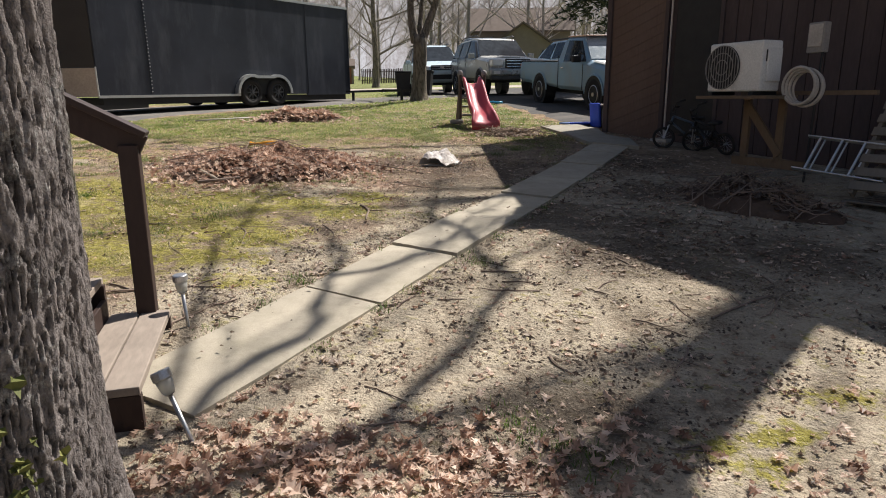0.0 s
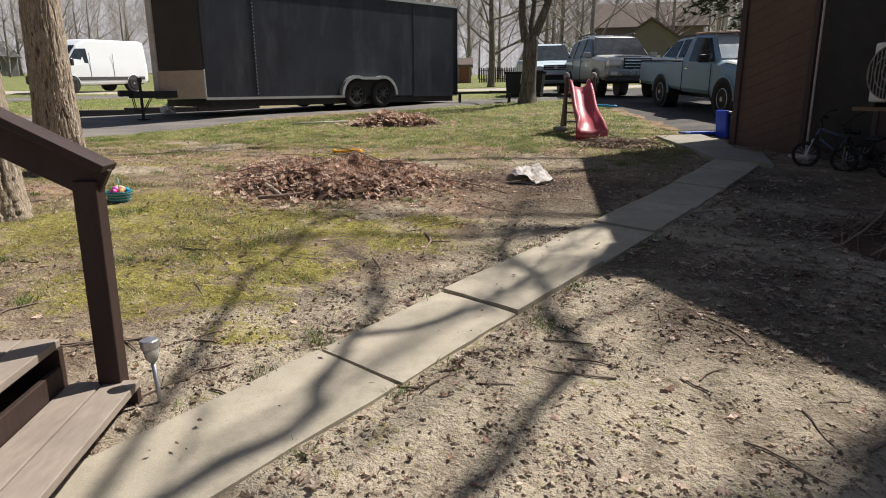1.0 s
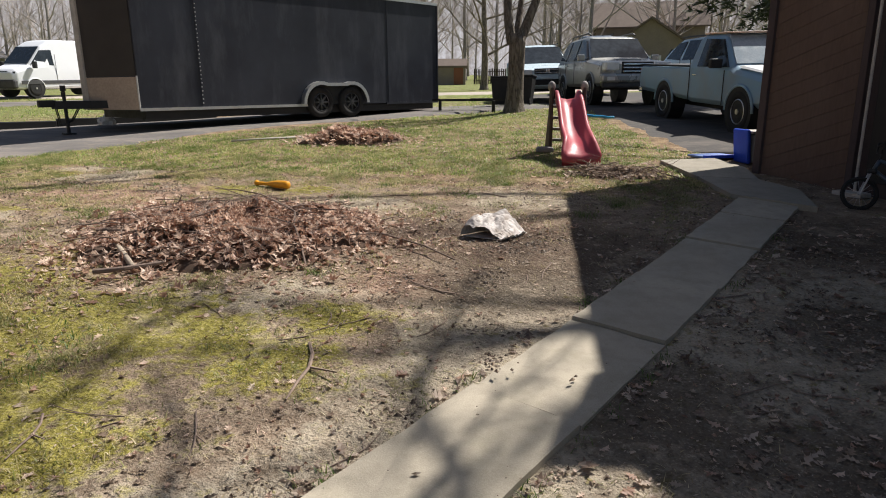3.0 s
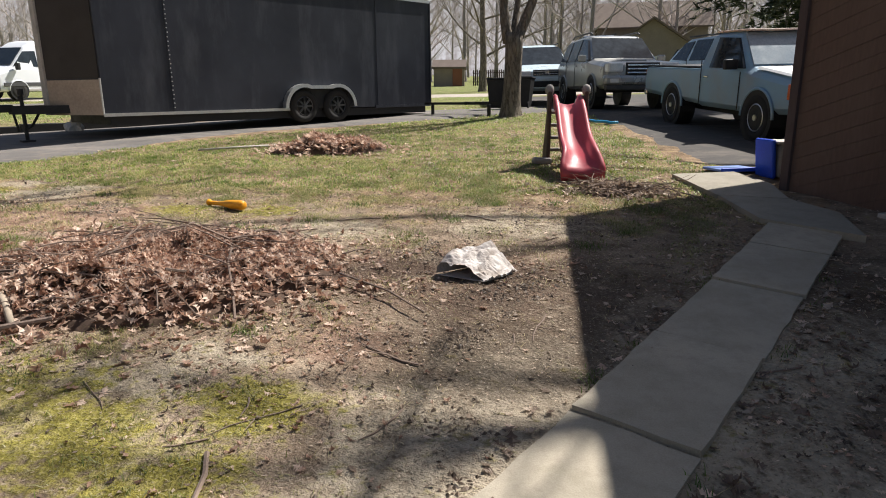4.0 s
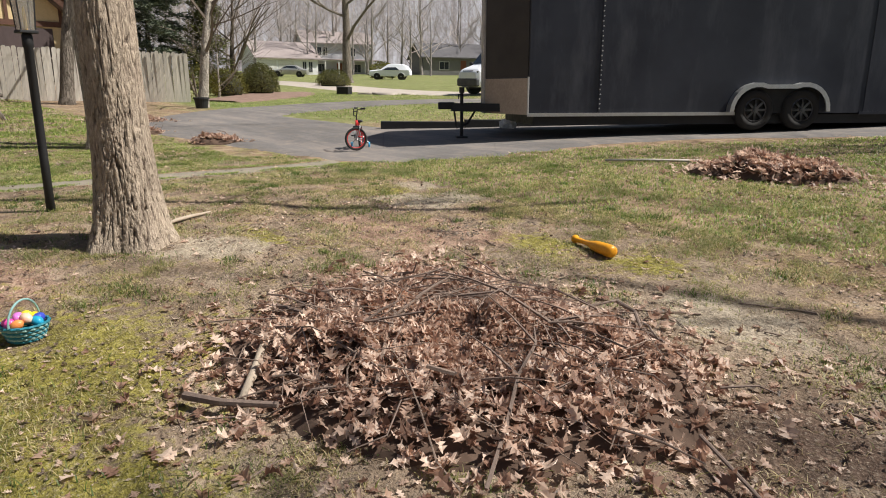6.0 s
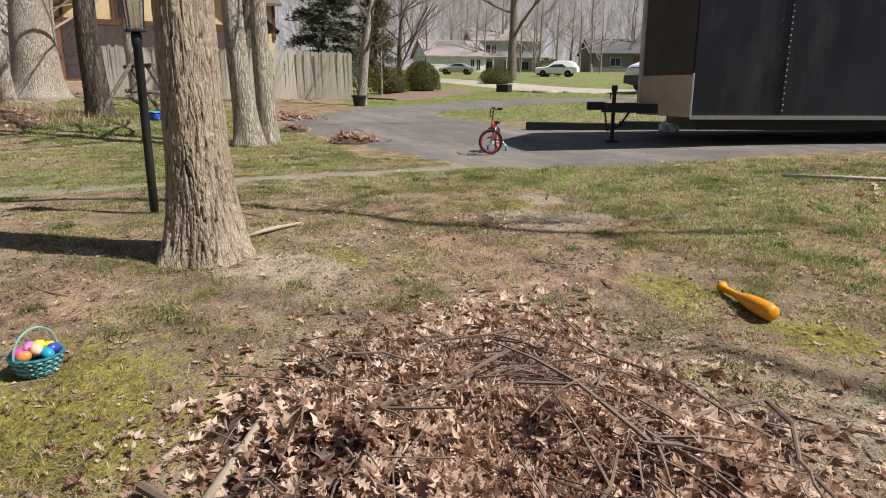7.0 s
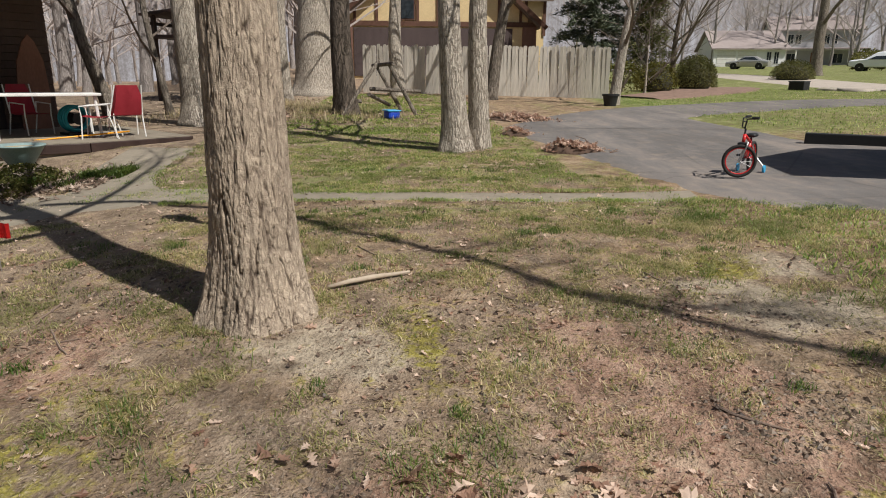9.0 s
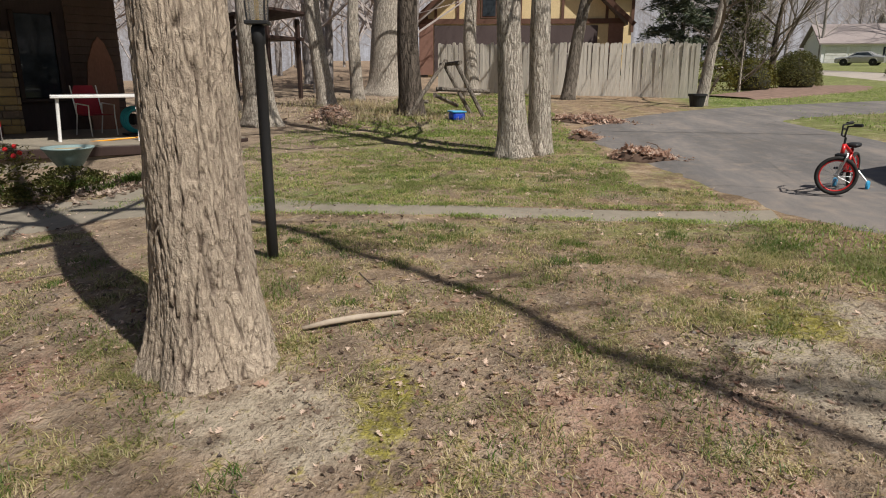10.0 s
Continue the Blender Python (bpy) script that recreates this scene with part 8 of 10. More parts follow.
tudor()
plain_house(-89.6, 86.0, 66, 13.5, 9, 2.7, 2.3, M_GREYWALL, M_ROOF_GREY, "grey single-storey house across the street", False, ((-3.0, 0.5, 1.8, 1.4, "window"), (0.5, 0.1, 1.0, 2.0, "door"), (3.5, 0.5, 1.8, 1.4, "window")), lift=0.2)
plain_house(-98.0, 56.2, 80, 9.6, 9, 2.7, 2.4, M_WHITEWALL, M_ROOF_PINK, "white house with two garage doors at the street corner", False, ((-3.1, 0.0, 2.5, 2.2, "garage"), (-0.3, 0.0, 2.5, 2.2, "garage"), (2.6, 0.5, 0.7, 1.7, "window"), (3.6, 0.5, 0.7, 1.7, "window")), lift=-0.3)


def porch_house():
    h = plain_house(-106.0, 71.2, 72, 12.2, 9, 5.5, 2.1, M_PALEGREY, M_ROOF_PINK, "two-storey pale grey house with a white columned porch", False, ((-3.6, 3.3, 0.9, 1.5, "window"), (-2.5, 3.3, 0.9, 1.5, "window"), (1.4, 3.3, 0.9, 1.5, "window"), (2.5, 3.3, 0.9, 1.5, "window"), (-3.2, 0.5, 1.5, 1.5, "window"), (0.0, 0.1, 1.0, 2.0, "door"), (3.2, 0.5, 1.5, 1.5, "window")), lift=-0.4)
    part("porch_roof", boxes(((0.6, -5.5, 2.65), (12.6, 2.2, 0.16), (6, 0, 0))), M_ROOF_PINK, h)
    part("porch_beam", boxes(((0.6, -6.4, 2.45), (12.4, 0.16, 0.22))), M_WHITE, h)
    part("porch_floor", boxes(((0.6, -5.5, 0.1), (12.4, 2.0, 0.2))), M_STREET, h)
    for k in range(6):
        part("column", boxes(((-5.4 + k * 2.4, -6.4, 1.25), (0.2, 0.2, 2.4)), bevel=0.02), M_WHITE, h)


porch_house()
plain_house(9.7, 84.0, -4, 11.4, 9, 5.4, 2.8, M_TAUPE, M_ROOF_BROWN, "two-storey taupe house with brown roof", False, ((-4.0, 3.1, 1.6, 1.1, "window"), (2.5, 3.1, 1.4, 1.1, "window")))
plain_house(8.8, 74.5, -4, 7.4, 7, 3.0, 2.5, M_TAUPE, M_ROOF_BROWN, "taupe garage wing with low gable roof", True, ((-1.2, 0.0, 4.6, 2.1, "garage"),))
plain_house(-9.3, 60.2, 8, 2.6, 2.2, 1.45, 0.55, M_TAUPE, M_ROOF_BROWN, "small taupe garden shed beyond the lawn", False, ((0.7, 0.0, 0.8, 1.5, "door"),), 0.15)

# trees in the middle distance, by the fence and the woods edge
bare_tree(-18.35, 6.25, "dark trunk beside the log swing frame", 13, 0.29, 0.08, (0.0, 0.01), 41, M_BARK_DARK, 0.5, 3, 0.32, 20)
bare_tree(-20.9, 3.5, "pale leaning trunk at the woods edge", 14, 0.25, 0.08, (-0.02, -0.09), 42, M_BARK_PALE, 0.5, 3, 0.3, 18)
bare_tree(-23.9, 3.75, "slim grey trunk at the woods edge", 13, 0.22, 0.05, (0.0, 0.0), 43, M_BARK_PALE, 0.5, 3, 0.3, 16)
bare_tree(-27.2, 4.3, "very thick pale trunk at the fence end", 17, 0.78, 0.25, (0.0, 0.05), 44, M_BARK_PALE, 0.5, 3, 0.3, 26)
bare_tree(-26.6, 7.4, "grey trunk standing before the board fence", 13, 0.27, 0.06, (0.0, 0.0), 45, M_BARK_PALE, 0.45, 3, 0.3, 16)
bare_tree(-24.9, 10.7, "leaning grey trunk before the board fence", 12, 0.23, 0.05, (0.0, 0.16), 46, M_BARK_GREY, 0.4, 3, 0.3, 16)
bare_tree(-15.6, 3.5, "wide pale trunk beyond the patio chairs", 14, 0.30, 0.16, (0.0, -0.01), 47, M_BARK_PALE, 0.5, 3, 0.3, 20)
bare_tree(-18.4, 1.9, "thin crooked tree beyond the patio", 10, 0.09, 0.03, (0.0, -0.12), 48, M_BARK_GREY, 0.2, 3, 0.34, 10)
bare_tree(-19.0, 0.2, "dark leaning tree beyond the patio", 12, 0.17, 0.05, (0.02, -0.22), 49, M_BARK_GREY, 0.3, 3, 0.34, 12)
bare_tree(-22.2, 14.25, "leaning pale tree growing behind a black pot", 9.5, 0.165, 0.05, (0.0, 0.16), 50, M_BARK_PALE, 0.3, 3, 0.36, 14)
bare_tree(-50.7, 38.5, "tall dark oak across the loop drive", 19, 0.42, 0.15, (0, 0), 51, M_BARK_GREY, 0.30, 4, 0.38, 14)
bare_tree(-4.2, 42.0, "bare spreading tree beyond the rear lawn", 12, 0.22, 0.06, (0, 0), 52, M_BARK_GREY, 0.25, 4, 0.36, 12)
bare_tree(-40.6, 23.4, "low spreading bare tree behind the clipped bush", 7.5, 0.20, 0.06, (0.0, 0.05), 53, M_BARK_DARK, 0.2, 4, 0.62, 12, spread=0.85)
bare_tree(-29.6, 17.9, "bare arching twigs of a leafless bush by the fence end", 3.2, 0.05, 0.03, (0.0, 0.05), 54, M_BARK_PALE, 0.1, 3, 0.55, 8, spread=0.9, name="leafless_bush")
# tall oaks behind the brown house, which shade the yard
bare_tree(8.9, 15.6, "tall bare oak behind the brown house", 21, 0.30, 0.12, (0.0, 0.0), 62, M_BARK_GREY, 0.4, 3, 0.32, 16)
bare_tree(11.1, 13.9, "second tall bare oak behind the brown house", 21, 0.30, 0.12, (0.0, 0.0), 63, M_BARK_GREY, 0.4, 3, 0.34, 16)

conifer(-41.0, 18.6, "dark spreading evergreen behind the fence", 9.5, 3.4, 5, 0.02, leafy_material("soft_needles", (0.07, 0.09, 0.065), (0.23, 0.26, 0.17)), count=12000, needle=0.30, drop=0.1)
conifer(-40.0, 21.6, "tall olive evergreen beyond the mulch bed", 7.0, 1.9, 6, 0.02, leafy_material("olive_leaves", (0.08, 0.09, 0.03), (0.24, 0.23, 0.09)), count=6500, needle=0.24, drop=0.05)
conifer(7.0, 24.0, "pine with high drooping boughs over the parked cars", 11, 3.2, 7, 0.25, count=6000, needle=0.35, drop=0.32)
conifer(16.5, 58.0, "evergreen beside the taupe house", 10, 3.0, 9, 0.05, count=3000, needle=0.6)
shrub(-32.4, 21.3, "large clipped dark green bush in the mulch bed", (1.0, 1.0, 1.62), 9000, 71, M_SHRUB, 0.05)
shrub(-30.9, 18.9, "loose olive bush in the mulch bed", (1.0, 1.0, 1.35), 2600, 72, M_SHRUB_YELLOW, 0.06)
shrub(-28.2, 16.4, "twiggy bush at the fence end", (1.2, 1.0, 1.5), 900, 73, M_SHRUB_YELLOW, 0.07)
shrub(-41.7, 31.5, "low clipped dark green hedge bush", (1.5, 1.2, 1.25), 5000, 74, M_SHRUB, 0.06)
shrub(-62.0, 50.5, "yellow-green rounded bush before the grey house", (1.6, 1.6, 2.0), 1500, 75, M_SHRUB_YELLOW, 0.16)
shrub(2.6, 80.0, "pale budding bush before the taupe house", (2.2, 2.0, 3.2), 2200, 76, leafy_material("pale_buds", (0.42, 0.38, 0.30), (0.62, 0.56, 0.48)), 0.14)


def black_pot():
    p = thing("plant_pot", at_ground(-21.55, 14.02), "black plastic pot at the foot of a pale tree", "pot")
    part("body", lathe(bmesh.new(), [(0.18, 0), (0.23, 0.30), (0.26, 0.30), (0.26, 0.36), (0.23, 0.36), (0.2, 0.33)], 20), M_BLACK, p)


black_pot()


def swing_frame():
    s = thing("swing_set", at_ground(-18.7, 6.9, -70), "collapsing frame of grey poles and planks", "frame")
    for a, b in (((-0.9, 0, -0.05), (-0.15, 0, 1.25)), ((0.9, 0.5, -0.05), (-0.2, 0.1, 1.3)), ((-0.9, 1.0, -0.05), (-0.2, 0.9, 1.25)), ((-0.2, -0.4, 1.2), (-0.2, 1.3, 1.22)), ((-1.3, 0.2, 0.55), (0.1, 0.3, 0.62)), ((-0.6, -0.3, 0.2), (0.3, 0.9, 0.5)), ((0.2, -0.2, 0.3), (1.0, 0.1, 0.35))):
        bm = bmesh.new()
        tube(bm, [a, b], 0.05, seg=7)
        part("pole", bm, M_BARK_GREY, s)
    b = thing("toy_tub", at_ground(-17.25, 7.48, 20), "bright blue plastic tub lying on grass", "tub")
    part("body", boxes(((0, 0, 0.11), (0.42, 0.3, 0.2)), bevel=0.06), M_BLUE, b)
    part("rim", boxes(((0, 0, 0.2), (0.46, 0.33, 0.03)), bevel=0.01), M_SKY_BLUE, b)


swing_frame()


def tree_house():
    h = thing("play_platform", at_ground(-24.5, 0.6, -20), "dark wooden play platform in the woods", "platform")
    for x in (-0.8, 0.8):
        for y in (-0.7, 0.7):
            part("post", boxes(((x, y, 1.3), (0.12, 0.12, 2.7)), bevel=0.005), M_RAIL, h)
    part("deck", boxes(((0, 0, 2.0), (1.9, 1.7, 0.1)), bevel=0.005), M_RAIL, h)
    part("roof", boxes(((0, 0, 2.75), (2.2, 2.0, 0.08), (5, 0, 0))), M_RAIL, h)
    part("rail", boxes(((0, -0.75, 2.4), (1.8, 0.05, 0.1))), M_RAIL, h)


tree_house()


# stones by the street and the utility box
def stones():
    rng = random.Random(5)
    for i, (x, y, s) in enumerate(((-28.6, 26.6, 0.55), (-29.6, 26.2, 0.4), (-27.9, 27.6, 0.3))):
        bm = bmesh.new()
        bmesh.ops.create_icosphere(bm, subdivisions=3, radius=s)
        for v in bm.verts:
            v.co *= 1 + 0.25 * noise.noise(v.co * 2.2 + Vector((i * 5, 0, 0)))
            v.co.x *= 1.5
            v.co.z = max(min(v.co.z, s * 0.35) * 0.6, -0.1)
        o = part("flat_stone", bm, M_STREET, None, smooth=True)
        o.matrix_world = at_ground(x, y, i * 50)
        tagged(o, "flat pale tan stone at the street edge", "stone", "stones at the street")
    b = thing("utility_box", at_ground(-30.4, 25.2, 30), "low dark green utility box on the verge", "utility box")
    part("case", boxes(((0, 0, 0.18), (0.7, 0.5, 0.36)), bevel=0.03), M_BLACK, b)
    part("lid", boxes(((0, 0, 0.38), (0.74, 0.54, 0.05)), bevel=0.02), M_GREY_PLASTIC, b)


stones()

# mulch under the bushes
ribbon("planting_bed", [(-27.0, 15.6), (-29.0, 17.2), (-31.5, 19.2), (-34.0, 21.0)], [(-25.0, 17.0), (-27.3, 20.2), (-30.0, 23.2), (-33.0, 25.0)], 20, 6, 0.06, worn("brown_mulch", (0.25, 0.165, 0.125), (0.11, 0.07, 0.05), rough=0.97, scale=3.5, fine=9, bump=1.0, amount=0.8), "brown mulch bed under the bushes", "planting bed", 0.2)

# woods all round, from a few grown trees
# Far twigs carry the grey haze in their own pale colour.
M_TWIG_FAR = worn("haze_toned_twigs", (0.42, 0.37, 0.345), (0.31, 0.27, 0.25), rough=0.95, scale=0.5, fine=4, bump=0, spec=0.05)


def woods():
    rng = random.Random(23)
    base = []
    for k in range(5):
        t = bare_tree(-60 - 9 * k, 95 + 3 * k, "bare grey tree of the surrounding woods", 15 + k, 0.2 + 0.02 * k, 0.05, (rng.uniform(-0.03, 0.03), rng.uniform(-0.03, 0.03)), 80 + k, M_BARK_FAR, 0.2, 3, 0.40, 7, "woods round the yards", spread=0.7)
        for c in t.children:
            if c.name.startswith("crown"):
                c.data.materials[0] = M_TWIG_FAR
        base.append(t)
    made = 0
    for i in range(900):
        a = radians(rng.uniform(-32, 142))
        r = 46 + 84 * rng.random() ** 0.8
        x, y = -2 - math.sin(a) * r, 8 + math.cos(a) * r
        deg = math.degrees(a)
        if deg < 30 and r < 66:
            continue
        if 35 < deg < 82 and r < 100:
            continue
        if 82 <= deg < 96 and r < 60:
            continue
        if deg >= 96 and rng.random() < 0.5:
            r = rng.uniform(24, 60)
            x, y = -2 - math.sin(a) * r, 8 + math.cos(a) * r
        made += 1
        if made > 290:
            break
        s = rng.uniform(0.75, 1.2)
        c = copy_thing(rng.choice(base), at_ground(x, y, rng.uniform(0, 360), -0.1))
        c.scale = (s, s, s * rng.uniform(0.9, 1.1))


woods()


def far_woods():
    """Hazy wood at the end of sight, all round."""
    n = Nodes("glowing_hazy_woods")
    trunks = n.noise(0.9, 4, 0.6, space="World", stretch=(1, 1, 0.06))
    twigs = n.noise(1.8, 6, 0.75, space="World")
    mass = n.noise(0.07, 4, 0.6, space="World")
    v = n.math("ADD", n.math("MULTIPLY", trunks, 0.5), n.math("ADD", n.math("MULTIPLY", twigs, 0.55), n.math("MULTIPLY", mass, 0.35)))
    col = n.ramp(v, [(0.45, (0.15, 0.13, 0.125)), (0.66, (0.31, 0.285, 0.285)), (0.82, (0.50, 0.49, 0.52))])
    # The backdrop glows by itself; trunks, twigs and haze are its painted colours.
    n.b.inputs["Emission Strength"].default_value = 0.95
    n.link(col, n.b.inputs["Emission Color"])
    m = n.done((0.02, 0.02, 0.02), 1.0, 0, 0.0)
    verts, faces = [], []
    k = 72
    for i in range(k + 1):
        a = radians(-60 + 230 * i / k)
        r = 142 + 5 * math.sin(i * 1.7)
        verts += [(-2 - math.sin(a) * r, 8 + math.cos(a) * r, -8), (-2 - math.sin(a) * r, 8 + math.cos(a) * r, 25 + 3 * noise.noise(Vector((i * 0.9, 0, 0))))]
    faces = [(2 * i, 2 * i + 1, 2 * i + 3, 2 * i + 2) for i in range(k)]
    tagged(mesh_from("backdrop", verts, faces, m), "glowing backdrop of hazy bare woods in the far distance", "backdrop", kind="structure")


far_woods()

# ---- leaves, twigs, crumbs and grass ----
def dry_leaf_material(name, a, b, c):
    n = Nodes(name)
    col = n.ramp(n.island(), [(0.0, a), (0.38, b), (0.75, c), (1.0, tuple(min(1, v * 1.25) for v in c))])
    col = n.mix(n.math("MULTIPLY", n.noise(60, 3, space="World"), 0.22), col, tuple(v * 0.5 for v in a))
    n.thin(col, 0.42)
    return n.done(col, 0.48, 0, 0.5)


M_LEAF = dry_leaf_material("dry_oak_leaf", (0.22, 0.113, 0.075), (0.52, 0.333, 0.24), (0.80, 0.62, 0.495))
M_LEAF_PALE = dry_leaf_material("bleached_oak_leaf", (0.20, 0.14, 0.10), (0.36, 0.265, 0.19), (0.60, 0.48, 0.37))
M_LEAF_OLD = dry_leaf_material("rotting_oak_leaf", (0.08, 0.055, 0.042), (0.17, 0.12, 0.09), (0.33, 0.25, 0.19))
M_LEAF_MIXED = dry_leaf_material("weathered_oak_leaf", (0.12, 0.08, 0.06), (0.27, 0.19, 0.14), (0.55, 0.44, 0.35))
# Mound filling; the shade in the gaps between leaves is in its colour.
M_MOUND = worn("leaf_gap_shade", (0.10, 0.064, 0.045), (0.045, 0.029, 0.022), rough=0.95, scale=8, fine=30, bump=0.8)
M_STICK = worn("dead_branch", (0.25, 0.185, 0.145), (0.14, 0.10, 0.08), rough=0.9, scale=6, fine=50, bump=0.4)
M_STICK_GREY = worn("grey_dead_branch", (0.21, 0.155, 0.125), (0.10, 0.075, 0.06), rough=0.9, scale=6, fine=50, bump=0.4)
M_CRUMB = dry_leaf_material("soil_crumbs", (0.085, 0.06, 0.045), (0.19, 0.14, 0.10), (0.36, 0.28, 0.21))

npr = np.random.RandomState(7)


def leaf_shapes():
    """Five lobed oak leaves, each curled in its own way; unit length along x."""
    out = []
    for k in range(5):
        st = np.array([0, 0.16, 0.30, 0.38, 0.55, 0.62, 0.78, 0.85, 1.0])
        w = np.array([0.01, 0.07, 0.27, 0.11, 0.44, 0.12, 0.36, 0.10, 0.01]) * (0.8 + 0.1 * k)
        curl, cup = (0.10, 0.25, -0.18, 0.35, 0.05)[k], (0.15, -0.12, 0.3, 0.22, -0.2)[k]
        v = []
        for i, (s, q) in enumerate(zip(st, w)):
            z = curl * (s - 0.5) ** 2 * 4
            v += [(s - 0.5, q * (1.1 if i % 2 else 0.95), z + cup * q * 1.6 + 0.05 * math.sin(i * 2.1 + k)), (s - 0.5, 0.0, z), (s - 0.5, -q, z + cup * q * 1.6 - 0.04 * math.sin(i * 1.7 + k))]
        out.append(np.array(v))
    f = []
    for i in range(8):
        a = i * 3
        f += [(a, a + 1, a + 4, a + 3), (a + 1, a + 2, a + 5, a + 4)]
    return out, np.array(f)


LEAVES, LEAF_F = leaf_shapes()


def leaf_mesh(name, P, size, tilt, material, parent=None, flat=1.0):
    """One mesh of many leaves at the points P, of given size and tilt spread."""
    n = len(P)
    yaw = npr.uniform(0, 2 * np.pi, n)
    pit, rol = npr.normal(0, tilt, n), npr.normal(0, tilt, n)
    sc = size * npr.uniform(0.6, 1.25, n)
    cy, sy, cp, sp, cr, sr = np.cos(yaw), np.sin(yaw), np.cos(pit), np.sin(pit), np.cos(rol), np.sin(rol)
    R = np.zeros((n, 3, 3))
    R[:, 0, 0], R[:, 0, 1], R[:, 0, 2] = cy * cp, cy * sp * sr - sy * cr, cy * sp * cr + sy * sr
    R[:, 1, 0], R[:, 1, 1], R[:, 1, 2] = sy * cp, sy * sp * sr + cy * cr, sy * sp * cr - cy * sr
    R[:, 2, 0], R[:, 2, 1], R[:, 2, 2] = -sp, cp * sr, cp * cr
    kind = npr.randint(0, 5, n)
    base = np.stack(LEAVES)[kind] * np.array([1.0, 1.0, flat]) * np.stack([npr.uniform(0.75, 1.1, n), npr.uniform(0.5, 1.1, n), npr.uniform(0.4, 1.7, n)], 1)[:, None, :]
    base = base + npr.normal(0, 0.012, base.shape)
    V = np.einsum("nij,nkj->nki", R, base * sc[:, None, None]) + P[:, None, :]
    m = base.shape[1]
    F = (LEAF_F[None] + (np.arange(n) * m)[:, None, None]).reshape(-1, 4)
    ob = mesh_from(name, V.reshape(-1, 3).tolist(), F.tolist(), material, parent=parent)
    return ob


def pile_height(p, x, y):
    cx, cy, rx, ry, turn, h = p
    c, s = math.cos(turn), math.sin(turn)
    u, v = ((x - cx) * c + (y - cy) * s) / rx, (-(x - cx) * s + (y - cy) * c) / ry
    q = u * u + v * v + 0.25 * noise.noise(Vector((x * 1.6, y * 1.6, 2)))
    return h * max(0.0, 1 - q) ** 0.8 * (0.8 + 0.8 * noise.noise(Vector((x * 3.1, y * 3.1, 9))) + 0.35 * noise.noise(Vector((x * 7, y * 7, 4)))), q


def leaf_pile(p, count, sticks, label, size=0.115, long=(0.4, 1.0), seed=1, tag="leaf_pile", mat=None):
    rng = random.Random(seed)
    cx, cy, rx, ry, turn, h = p
    t = thing(tag, Matrix(), label, "leaf pile")
    n = 44
    verts, faces = [], []
    R = max(rx, ry) * 1.15
    for j in range(n + 1):
        for i in range(n + 1):
            x, y = cx - R + 2 * R * i / n, cy - R + 2 * R * j / n
            hh, q = pile_height(p, x, y)
            verts.append((x, y, gz(x, y) + hh * 0.9 + 0.02 * noise.noise(Vector((x * 9, y * 9, 1))) - (0.03 if hh < 0.02 else 0)))
    for j in range(n):
        for i in range(n):
            faces.append((j * (n + 1) + i, j * (n + 1) + i + 1, (j + 1) * (n + 1) + i + 1, (j + 1) * (n + 1) + i))
    mesh_from("mound", verts, faces, M_MOUND, parent=t)
    pts = []
    c, s = math.cos(turn), math.sin(turn)
    while len(pts) < count:
        a, r = rng.uniform(0, 6.283), abs(rng.gauss(0, 0.60))
        if r > 1.55:
            continue
        u, v = r * math.cos(a) * rx, r * math.sin(a) * ry
        x, y = cx + u * c - v * s, cy + u * s + v * c
        hh, q = pile_height(p, x, y)
        if q > 1 and rng.random() < 0.55:
            continue
        pts.append((x, y, gz(x, y) + hh + rng.uniform(0.0, 0.05) * (1 if hh > 0.03 else 0.3) + 0.012))
    P = np.array(pts)
    lv = leaf_mesh("leaves", P, size, 0.46, mat or M_LEAF, t)
    tagged(lv, "dry curled brown oak leaves", kind="stuff")
    for k in range(sticks):
        a, r = rng.uniform(0, 6.283), math.sqrt(rng.random()) * 0.85
        u, v = r * math.cos(a) * rx, r * math.sin(a) * ry
        x, y = cx + u * c - v * s, cy + u * s + v * c
        L = rng.uniform(*long) * (0.6 if k > sticks * 0.3 else 1.0)
        b = rng.uniform(0, 6.283)
        rad = rng.uniform(0.002, 0.005) if k > sticks * 0.2 else rng.uniform(0.006, 0.011)
        tip = rng.uniform(-0.1, 0.22)
        q = []
        for i in range(5):
            f = i / 4
            px, py = x + math.cos(b) * L * (f - 0.5) + rng.uniform(-0.04, 0.04), y + math.sin(b) * L * (f - 0.5) + rng.uniform(-0.04, 0.04)
            hh, _ = pile_height(p, px, py)
            q.append((px, py, gz(px, py) + hh + 0.045 + max(-0.03, tip * (f - 0.3)) + rng.uniform(-0.01, 0.015)))
        bm = bmesh.new()
        tube(bm, q, [rad, rad, rad * 0.9, rad * 0.75, rad * 0.5], seg=5)
        if rad > 0.006:
            for z in range(2):
                i = rng.randint(1, 3)
                b2 = b + rng.choice((-1, 1)) * rng.uniform(0.4, 0.9)
                e = Vector(q[i]) + Vector((math.cos(b2), math.sin(b2), rng.uniform(-0.1, 0.35))) * L * 0.4
                tube(bm, [q[i], (Vector(q[i]) + e) / 2 + Vector((0, 0, 0.012)), e], [rad * 0.7, rad * 0.5, rad * 0.3], seg=4)
        part("branch", bm, M_STICK if rng.random() < 0.6 else M_STICK_GREY, t)
    return t


